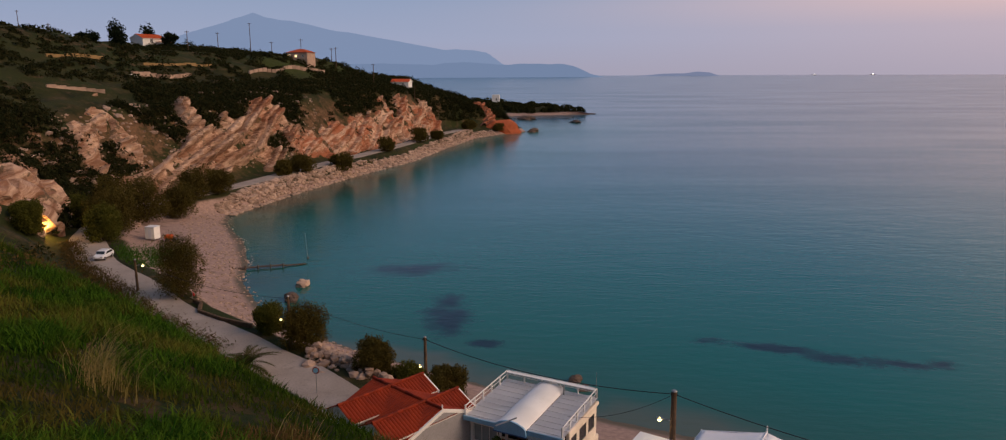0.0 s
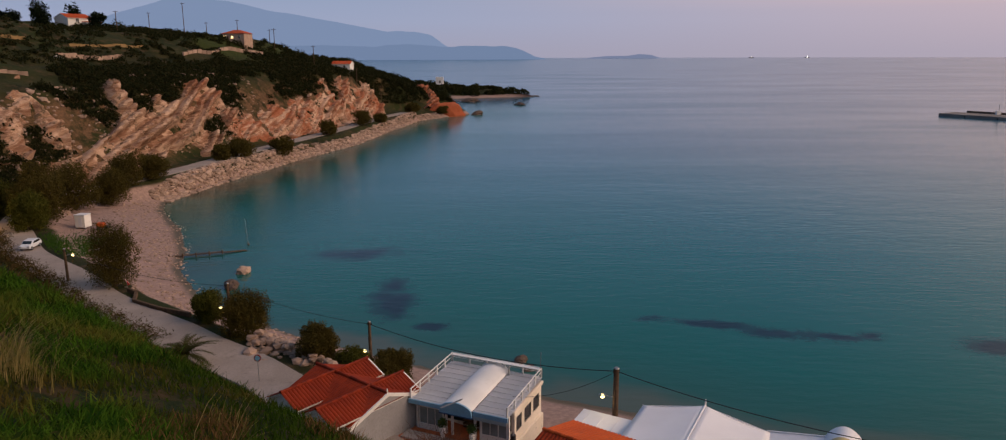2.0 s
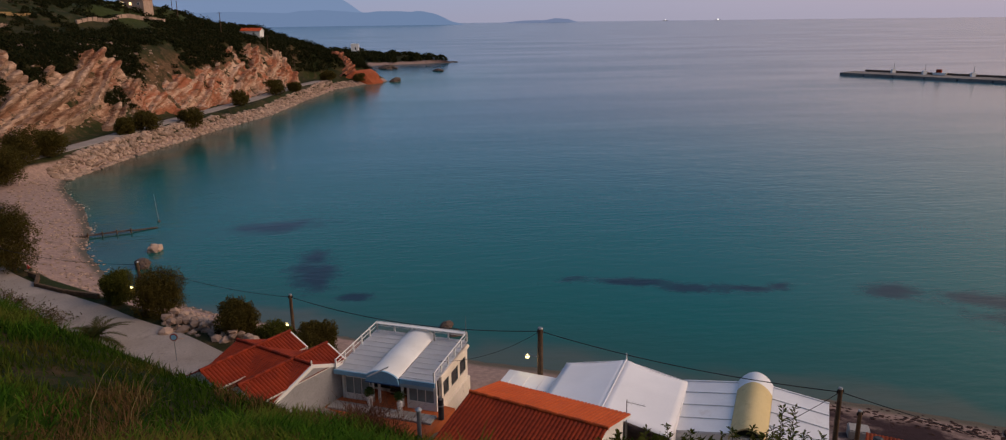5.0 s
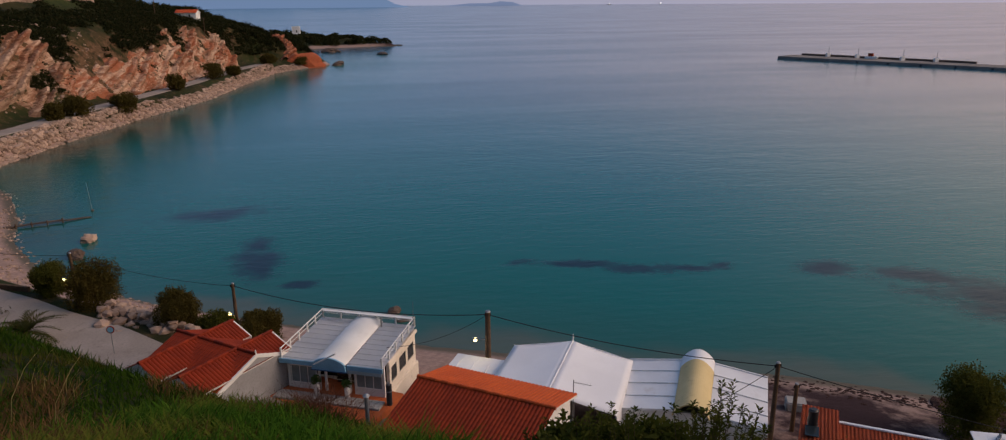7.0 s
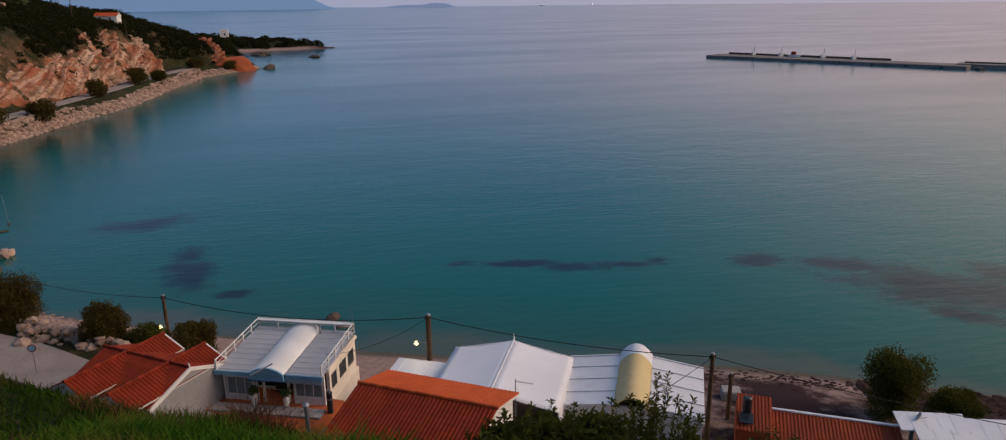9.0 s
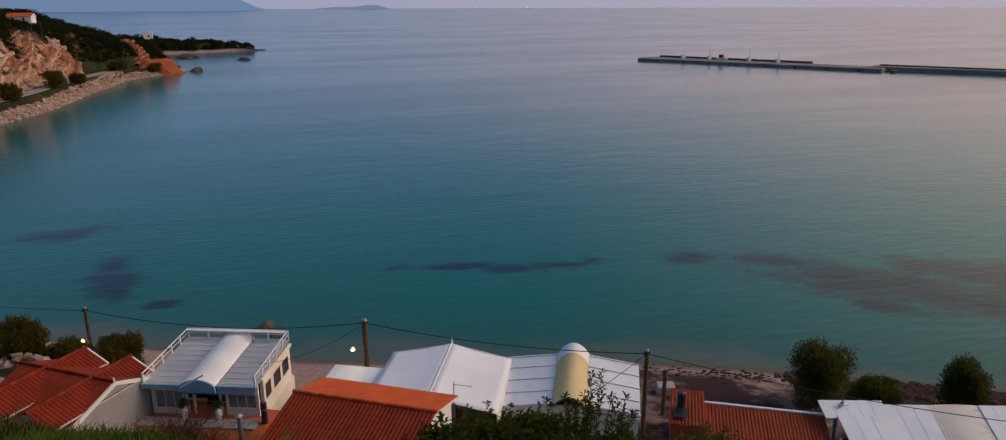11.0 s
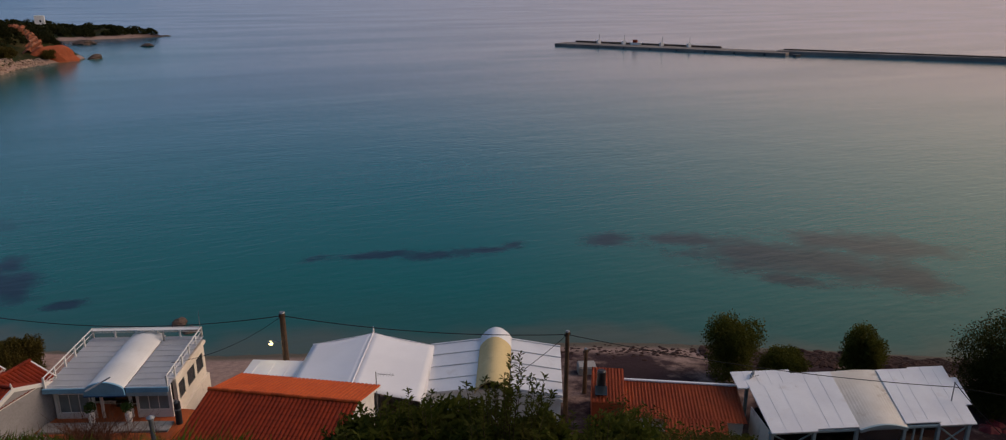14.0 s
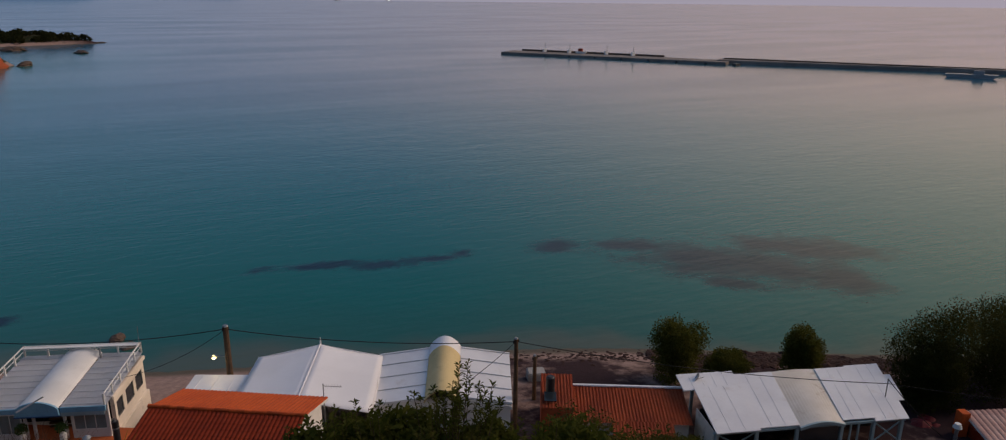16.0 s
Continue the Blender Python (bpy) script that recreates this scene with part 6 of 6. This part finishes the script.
PALM_LEAF = leafy("palm_leaves", (0.035, 0.040, 0.012), (0.060, 0.062, 0.018), (0.075, 0.066, 0.02))
# palm beside the road
palm = thing("palm", "small spiky date palm beside the road", "palm", pose(-26.9, 60.6, 3.7) @ Matrix.Scale(1.75, 4))
part("trunk", tube((0, 0, -0.4), (0, 0, 0.8), 0.25, 0.2, 10), BARK, palm)
for i in range(26):
    a, up_ = 6.28 * i / 26 + rg.uniform(-0.1, 0.1), rg.uniform(0.35, 1.25)
    bm = bmesh.new()
    L = rg.uniform(1.4, 2.0)
    prev = None
    for j in range(11):
        u = j / 10
        rr, zz = L * u * math.cos(up_ * (1 - u * 0.4)), 0.8 + L * u * math.sin(up_) - 0.9 * u * u
        c0 = Vector((math.cos(a) * rr, math.sin(a) * rr, zz))
        s0 = Vector((-math.sin(a), math.cos(a), 0))
        if j:
            for sg in (-1, 1):
                q0, q1 = prev, c0
                tip_ = c0 + s0 * sg * 0.38 * (1 - u * 0.7) + (c0 - prev) * 1.2
                bm.faces.new([bm.verts.new(w_) for w_ in (q0, q1, tip_)])
        prev = c0
    part("frond", bm, PALM_LEAF, palm)

# ---- breakwater across the bay ----
QUAY = plain("breakwater_concrete", (0.26, 0.23, 0.21), (0.19, 0.165, 0.15), 0.9, 0.1, 1.5, 0.4, 0.1, stain=(0.08, 0.07, 0.06))
jetty = thing("breakwater", "long low concrete breakwater across the bay", "breakwater")


def quay(name, a, b, half, z0, z1, mat, label=""):
    a, b = Vector((*a, 0)), Vector((*b, 0))
    d = b - a
    m = Matrix.Translation((a + b) / 2) @ pose(0, 0, 0, 0, 0, math.degrees(math.atan2(d.y, d.x)))
    return part(name, turned(box(-d.length / 2, -half, z0, d.length / 2, half, z1, 0.1), m), mat, jetty, label)


quay("quay", (222, 366), (286, 262), 7.5, -2, 1.3, QUAY, "wide outer quay")
quay("parapet", (232, 366), (275, 296), 0.7, 1.2, 2.2, DARK_ROCK, "dark parapet wall")
quay("quay", (287, 270), (345, 196), 4.5, -2, 1.7, QUAY, "inner mole")
quay("quay", (345, 196), (420, 80), 4.5, -2, 1.9, QUAY, "inner mole")
quay("parapet", (291, 270), (424, 84), 0.8, 1.6, 2.3, DARK_ROCK, "dark parapet wall")
for i in range(9):
    u = i / 8
    x, y = 224 + 60 * u, 358 - 98 * u
    part("fender", box(x - 2.2, y - 6.5, -0.2, x + 1.0, y - 4, 0.9, 0.1), BLACK, jetty)
for u in (0.18, 0.36, 0.62, 0.8):
    x, y = 232 + 43 * u, 366 - 70 * u
    part("bollard_post", tube((x - 2, y - 2, 1.2), (x - 2, y - 2, 6.2), 0.12), METAL, jetty)
    part("white_block", box(x - 3.2, y - 2.5, 1.2, x - 1.2, y - 1.2, 3.2, 0.05), WHITE, jetty)
boat = thing("moored_boat", "small red and white boat at the breakwater", "boat", pose(249, 333, 1.4, 0, 0, -58))
part("hull", prism([(-3, 0.4), (-2.4, 0), (2.4, 0), (3.2, 1.2), (-3, 1.0)], -1, 1), WHITE, boat)
part("cabin", box(-1.6, -0.8, 1.0, 0.6, 0.8, 2.6, 0.1), TILE, boat, "red cabin")
barge = thing("grey_boat", "grey boat lying along the mole", "boat", pose(329, 170, 0.1, 0, 0, -65))
part("hull", prism([(-9, 0.8), (-8, -0.3), (8, -0.3), (10, 1.6), (-9, 1.3)], -2.2, 2.2), METAL, barge)
part("cabin", box(1, -1.5, 1.3, 5, 1.5, 3.0, 0.2), GREY_WALL, barge)
for x, y, s in ((1830, 4450, 3.0), (1500, 4440, 2.0)):
    ship = thing("distant_ship", "tiny lit ship on the horizon", "ship", pose(x, y, 0))
    part("hull", prism([(-14, 3), (-12, 0), (12, 0), (15, 3)], -3, 3), DARK_ROCK, ship)
    bm = bmesh.new()
    bmesh.ops.create_icosphere(bm, subdivisions=2, radius=s, matrix=Matrix.Translation((0, -4, 5)))
    part("lamp", bm, lit_material("ship_lamp", (1, 0.95, 0.85), 2.5) if "ship_lamp" not in bpy.data.materials else bpy.data.materials["ship_lamp"], ship, "bright mast light")


# ---- houses on the hill ----
def hill_house(name, label, x, y, z, ang, w, d, h, roof, windows, lit=(), wall=WHITE):
    m = thing(name, label, "house", pose(x, y, z, 0, 0, ang))
    part("wall", box(-w / 2, -d / 2, -4, w / 2, d / 2, h), wall, m, "pale walls")
    if roof == "gable":
        for s in (-1, 1):
            tile_slope("roof", m, (-w / 2 - 0.3, 0, h + d * 0.2), (w / 2 + 0.3, 0, h + d * 0.2), (-w / 2 - 0.3, s * (d / 2 + 0.4), h - 0.1), TILE_ORANGE, tile=0.5, row=0.7)
        part("gable_wall", turned(prism([(-d / 2, h), (d / 2, h), (0, h + d * 0.19)], -w / 2, -w / 2 + 0.2), pose(0, 0, 0, 0, 0, 90)), wall, m)
        part("gable_wall", turned(prism([(-d / 2, h), (d / 2, h), (0, h + d * 0.19)], w / 2 - 0.2, w / 2), pose(0, 0, 0, 0, 0, 90)), wall, m)
    elif roof == "hip":
        bm = bmesh.new()
        lo = [bm.verts.new(v) for v in ((-w / 2 - 0.4, -d / 2 - 0.4, h), (w / 2 + 0.4, -d / 2 - 0.4, h), (w / 2 + 0.4, d / 2 + 0.4, h), (-w / 2 - 0.4, d / 2 + 0.4, h))]
        r0, r1 = bm.verts.new((-w / 2 + d / 2, 0, h + d * 0.22)), bm.verts.new((w / 2 - d / 2, 0, h + d * 0.22))
        for f in ((lo[0], lo[1], r1, r0), (lo[1], lo[2], r1), (lo[2], lo[3], r0, r1), (lo[3], lo[0], r0), tuple(lo[::-1])):
            bm.faces.new(f)
        part("roof", bm, TILE_ORANGE, m, "orange hipped tile roof")
    for i, (wx, wz, ww, wh) in enumerate(windows):
        window(m, pose(wx, -d / 2 - 0.02, wz), ww, wh, glow=WINDOW_GLOW if i in lit else None)
    return m


villa = hill_house("white_villa", "white villa with a tiled roof on the ridge", -150.0, 276, 38.8, 62, 9, 7.5, 4.4, "gable", [(-3, 0.6, 1.2, 1.4), (-1, 3.0, 1.0, 1.2), (2.5, 0.6, 1.6, 1.8)])
part("porch_roof", box(0.5, -6.6, 3.0, 6.4, -4.0, 3.2), TILE_ORANGE, villa, "tiled porch roof")
for x in (0.7, 3.4, 6.1):
    part("porch_post", box(x, -6.5, -2, x + 0.35, -6.1, 3.0), WHITE, villa)
hill_house("orange_roofed_house", "stone house with an orange hipped roof, lit porch", -95.8, 287, ground_z(-95.8, 287) + 0.9, -12, 8.6, 6, 2.7, "hip", [(-3.4, 0.4, 1.0, 1.6), (-0.5, 0.9, 0.8, 0.9), (2.4, 0.9, 0.8, 0.9)], (0, 1), STONE)
hill_house("white_cottage", "small white cottage with a red tiled roof", -67.4, 338, ground_z(-67.4, 338) + 0.6, -5, 8.2, 6, 1.9, "gable", [(-2, 0.5, 0.8, 0.8), (1.5, 0.5, 0.8, 0.8)])
hill_house("white_chapel", "plain white cube chapel on the headland", -40.6, 556, 8.0, 0, 5.4, 5, 5.6, "flat", [(0.5, 1.5, 1.0, 1.6)])
hill_house("flat_roofed_hut", "tiny flat-roofed hut on the ridge", -101, 330, 33.5, 0, 3.6, 3, 1.6, "flat", [(0, 0.8, 1, 1)], wall=GREY_WALL)


def field_wall(line, h, mat, label):
    pts_ = np.array(line, float)
    n = int(np.hypot(*(pts_[-1] - pts_[0])) / 2.0)
    w = thing("field_wall", label, "wall", group="field walls")
    bm = bmesh.new()
    us_ = np.linspace(0, 1, n + 1)
    xs_, ys_ = np.interp(us_, np.linspace(0, 1, len(pts_)), pts_[:, 0]), np.interp(us_, np.linspace(0, 1, len(pts_)), pts_[:, 1])
    zs_ = height(xs_, ys_)
    rr = np.random.RandomState(int(abs(pts_[0, 0])))
    for i in range(n):
        c0 = Vector((xs_[i], ys_[i], zs_[i]))
        ang = math.degrees(math.atan2(ys_[i + 1] - ys_[i], xs_[i + 1] - xs_[i]))
        bm2 = box(-0.05, -0.3, -1.5, 2.1, 0.3, h * 0.7 * rr.uniform(0.9, 1.06), 0.05)
        turned(bm2, Matrix.Translation(c0) @ pose(0, 0, 0, 0, 0, ang))
        tmp = bpy.data.meshes.new("tmp")
        bm2.to_mesh(tmp)
        bm2.free()
        bm.from_mesh(tmp)
        bpy.data.meshes.remove(tmp)
    part("stones", bm, mat, w)


OCHRE = plain("ochre_field_bank", (0.30, 0.20, 0.09), (0.24, 0.155, 0.07), 0.9, 0.3, 3, 0.5, 0.1)
field_wall([(-116, 203), (-112, 212), (-108, 222)], 1.6, STONE, "grey dry stone terrace wall on the hill")
field_wall([(-119.5, 216), (-109.5, 239)], 0.9, OCHRE, "ochre bank along the upper terrace")
field_wall([(-131, 190), (-126.5, 207.5)], 1.0, OCHRE, "ochre bank along the upper terrace")
field_wall([(-100, 246), (-94, 268), (-86, 283)], 1.6, STONE, "pale retaining wall below the stone house")
field_wall([(-118, 170), (-110, 180)], 0.8, STONE, "low broken stone wall in the fields")
for x, y in ((-114.8, 200.5), (-113.9, 201.6)):
    bx = thing("water_box", "white water meter box in the field", "box", pose(x, y, ground_z(x, y)))
    part("body", box(-0.45, -0.4, -0.5, 0.45, 0.4, 1.0, 0.05), WHITE, bx)


def far_pole(x, y, h):
    p_ = thing("electricity_pole", "slim distant electricity pole on the ridge", "utility pole", pose(x, y, ground_z(x, y)), "poles on the ridge")
    part("pole", tube((0, 0, -0.5), (0, 0, h), 0.16, 0.11, 8), TIMBER, p_)
    part("crossarm", box(-0.8, -0.06, h - 0.5, 0.8, 0.06, h - 0.35), TIMBER, p_)


for x, y, h in ((-214, 296, 11), (-119, 296, 12), (-134, 300, 7), (-86, 300, 8), (-71, 300, 8), (-104, 312, 8), (-112, 300, 6), (-60, 330, 7), (-52, 345, 7), (-128, 262, 7), (-93, 318, 7), (-160, 235, 7)):
    far_pole(x, y, h)


# ---- by the shore road ----
def car():
    c = thing("parked_car", "white compact car parked on the shore road", "car", pose(-64.6, 101.0, 4.2, 0, 0, -84) @ Matrix.Scale(0.85, 4))
    white = plain("white_car_paint", (0.72, 0.74, 0.78), (0.68, 0.70, 0.74), 0.25, 0.5, 6, 0.02, 0.002, grain=0.02)
    bm = prism([(-2.05, 0.35), (2.0, 0.35), (2.1, 0.7), (1.95, 0.85), (1.1, 0.95), (0.5, 1.42), (-1.3, 1.45), (-1.9, 1.0), (-2.1, 0.85)], -0.83, 0.83)
    bmesh.ops.bevel(bm, geom=bm.edges[:], offset=0.07, segments=2, affect="EDGES")
    body = part("body", bm, white, c)
    part("windscreen", turned(box(-0.68, -0.01, 0, 0.68, 0.01, 0.58), pose(1.12, 0, 0.97, -38, 0, 90)), GLASS, c)
    part("rear_window", turned(box(-0.62, -0.01, 0, 0.62, 0.01, 0.45), pose(-1.88, 0, 1.03, 55, 0, 90)), GLASS, c)
    for s in (-1, 1):
        part("side_window", prism([(0.85, 0.98), (0.42, 1.34), (-1.2, 1.36), (-1.6, 1.0)], 0.83 * s, 0.85 * s), GLASS, c)
        part("headlight", box(1.95, s * 0.6 - 0.18, 0.62, 2.1, s * 0.6 + 0.18, 0.78, 0.03), METAL, c)
        part("tail_light", box(-2.12, s * 0.65 - 0.13, 0.75, -2.0, s * 0.65 + 0.13, 0.95, 0.02), TILE, c)
        for x in (-1.3, 1.3):
            w = part("wheel", tube((x, s * 0.66, 0.31), (x, s * 0.87, 0.31), 0.31, n=20), BLACK, c, "black tyre")
            part("rim", tube((x, s * 0.86, 0.31), (x, s * 0.885, 0.31), 0.19, n=14), METAL, w)


car()
cont = thing("white_kiosk", "white boxy kiosk on legs behind the beach", "kiosk", pose(-67.4, 119.6, ground_z(-67.4, 119.6), 0, 0, -8) @ Matrix.Scale(0.74, 4))
part("body", box(-1.2, -1.1, 0.35, 1.2, 1.1, 3.1, 0.06), WHITE, cont)
part("roof", box(-1.3, -1.2, 3.1, 1.3, 1.2, 3.22, 0.03), SHEET, cont)
part("door", box(-0.3, -1.13, 0.5, 0.45, -1.1, 2.6), SHEET, cont)
for x in (-1, 1):
    for y in (-0.9, 0.9):
        part("leg", box(x - 0.08, y - 0.08, -0.2, x + 0.08, y + 0.08, 0.36), METAL, cont)
digger = thing("orange_machine", "small orange machine beside the kiosk", "machine", pose(-64.6, 119.8, ground_z(-64.6, 119.8)))
part("body", box(-0.7, -0.5, 0.3, 0.5, 0.5, 1.1, 0.08), TILE_ORANGE, digger)
part("bucket", box(0.5, -0.4, 0.0, 1.1, 0.4, 0.6, 0.06), BLACK, digger)
for s in (-1, 1):
    part("wheel", tube((-0.2, s * 0.5, 0.3), (-0.2, s * 0.7, 0.3), 0.3, n=14), BLACK, digger)
patio = thing("patio_table", "pale concrete table slab under the trees", "table", pose(-56.5, 105.5, ground_z(-56.5, 105.5), 0, 0, 20))
part("tabletop", box(-1.4, -1.0, 0.75, 1.4, 1.0, 0.87, 0.03), CONCRETE, patio)
for x in (-0.9, 0.9):
    part("leg", box(x - 0.15, -0.6, -0.2, x + 0.15, 0.6, 0.75), CONCRETE, patio)
LAWN = leafy("lawn_grass", (0.03, 0.085, 0.012), (0.06, 0.13, 0.02), (0.07, 0.12, 0.02))
rb = np.random.RandomState(61)
lx, ly = rb.normal(-60, 4.0, 9000), rb.normal(108, 5.0, 9000)
lk = (polyline_distance(lx, ly, ROAD) > 3) & (coast_param(lx, ly)[0] > 8)
blades("beach_lawn", lx[lk], ly[lk], 0.1, 0.35, 0.06, 0.6, LAWN, "bright green lawn behind the beach", 62)

kerb = thing("road_parapet", "low dark stone parapet along the road", "parapet")
line = [(-41.8, 81.6), (-40.3, 80.3), (-39.3, 77.6), (-35.6, 75.1), (-31.5, 73.2)]
for a, b in zip(line[:-1], line[1:]):
    d = Vector((b[0] - a[0], b[1] - a[1], 0))
    part("wall_section", turned(box(0, -0.16, -1.2, d.length + 0.1, 0.16, 0.42, 0.03), pose(a[0], a[1], 4.1, 0, 0, math.degrees(math.atan2(d.y, d.x)))), TIMBER, kerb)
flag = thing("beach_flag", "small red flag on a thin pole", "flag", pose(-42.2, 82.2, 3.6))
part("pole", tube((0, 0, 0), (0, 0, 1.6), 0.03), METAL, flag)
part("cloth", turned(prism([(0, 0), (0.55, 0.2), (0, 0.55)], -0.015, 0.015), pose(0.02, 0, 1.0, 0, 0, -30)), lit_material("red_flag", (0.75, 0.04, 0.02), 0.0), flag, "red cloth")
sign = thing("road_sign", "round red and blue road sign", "road sign", pose(-19.4, 57.2, 4.0))
part("post", tube((0, 0, 0), (0, 0, 2.2), 0.03), METAL, sign)
part("disc", tube((0, -0.02, 2.2), (0, 0.02, 2.2), 0.3, n=20), TILE, sign, "red rim")
part("face", tube((0, -0.035, 2.2), (0, -0.02, 2.2), 0.22, n=20), BLUE, sign, "blue disc")
pier = thing("wooden_jetty", "low broken wooden jetty in the shallows", "jetty", pose(-50.0, 110.1, 0, 0, 0, 22))
part("deck", box(0, -0.3, 0.25, 8.2, 0.3, 0.4, 0.03), DARK_ROCK, pier)
for i in range(5):
    part("pile", tube((0.3 + i * 1.9, -0.35, -1.2), (0.3 + i * 1.9, -0.35, 0.75), 0.1), TIMBER, pier)
part("end_plank", turned(box(0, -0.25, 0, 3.4, 0.25, 0.1), pose(8.2, 0, 0.15, 0, 2, 8)), TIMBER, pier)
mast = thing("mooring_mast", "thin pale mast standing in the water", "mast", pose(-40.4, 118.6, -0.8))
part("pole", tube((0, 0, 0), (-0.25, 0, 5.2), 0.05, 0.03), METAL, mast)
part("float", tube((0, 0, 0.7), (0, 0, 1.0), 0.3, 0.2, 12), DARK_ROCK, mast)
amber = thing("amber_lamp", "amber lamp glowing on the rock face", "lamp", pose(-80.5, 111.5, 0))
part("post", tube((0, 0, 3.5), (0, 0, 7.2), 0.06), METAL, amber)
bm = bmesh.new()
bmesh.ops.create_icosphere(bm, subdivisions=2, radius=0.25, matrix=Matrix.Translation((0.2, -0.2, 7.2)))
part("bulb", bm, LAMP_AMBER, amber, "glowing amber bulb")
ld = bpy.data.lights.new("amber_lamp_light", "POINT")
ld.energy, ld.color, ld.shadow_soft_size = 900, (1.0, 0.55, 0.12), 0.25
new("amber_lamp_light", ld).location = (-80.0, 111.0, 6.6)

# dry verge between the bank and the road
rv = np.random.RandomState(95)
cs = []
for a_, b_ in zip(ROAD[:-1], ROAD[1:]):
    a_, b_ = np.array(a_, float), np.array(b_, float)
    e_ = b_ - a_
    ln_ = float(np.hypot(*e_))
    n_ = np.array([-e_[1], e_[0]]) / ln_
    for _ in range(int(ln_ * 9)):
        q = a_ + e_ * rv.rand()
        if not 68 < q[1] < 112:
            continue
        d0 = coast_param(q[:1], q[1:])[0][0]
        sg = 1 if coast_param((q + n_ * 3)[:1], (q + n_ * 3)[1:])[0][0] > d0 else -1
        w_ = q + n_ * sg * rv.uniform(1.1, 3.6)
        r = rv.uniform(0.2, 0.55)
        cs.append(rv.normal(size=(30, 3)) * np.array([r, r, r * 0.7]) + np.array([w_[0], w_[1], max(ground_z(w_[0], w_[1]), 4.2) + r * 0.6]))
v, f = leaf_cards(np.concatenate(cs), 0.07, rv, 2.2)
VERGE = leafy("dry_verge_leaves", (0.075, 0.048, 0.016), (0.11, 0.072, 0.026), (0.06, 0.058, 0.018))
tagged(raw("verge_scrub", v.reshape(-1, 3), f, VERGE), "dry brown grass and weeds beside the road", "weeds", kind="stuff")

# low broad-leaved weeds in the bank's grass
rw = np.random.RandomState(91)
wx, wy = bank_points(2600, 92, -58, -31, 5, 14)
wd, wk = coast_param(wx, wy)
ws = (wd > 48) & (wave_noise(wx, wy, 2.6, 93) > 0.15)
wx, wy = wx[ws], wy[ws]
wz = height(wx, wy)
cs = []
for x, y, z in zip(wx, wy, wz):
    m_ = 26
    r = rw.uniform(0.12, 0.34)
    cs.append(rw.normal(size=(m_, 3)) * np.array([r, r, r * 0.3]) + np.array([x, y, z + 0.02]))
v, f = leaf_cards(np.concatenate(cs), 0.036, rw, 1.5)
v = v.reshape(-1, 3)
WEED = leafy("bank_weed_leaves", (0.012, 0.035, 0.006), (0.035, 0.065, 0.012), (0.06, 0.055, 0.014))
tagged(raw("bank_weeds", v, f, WEED), "low dark green weeds among the grass", "weeds", kind="stuff")
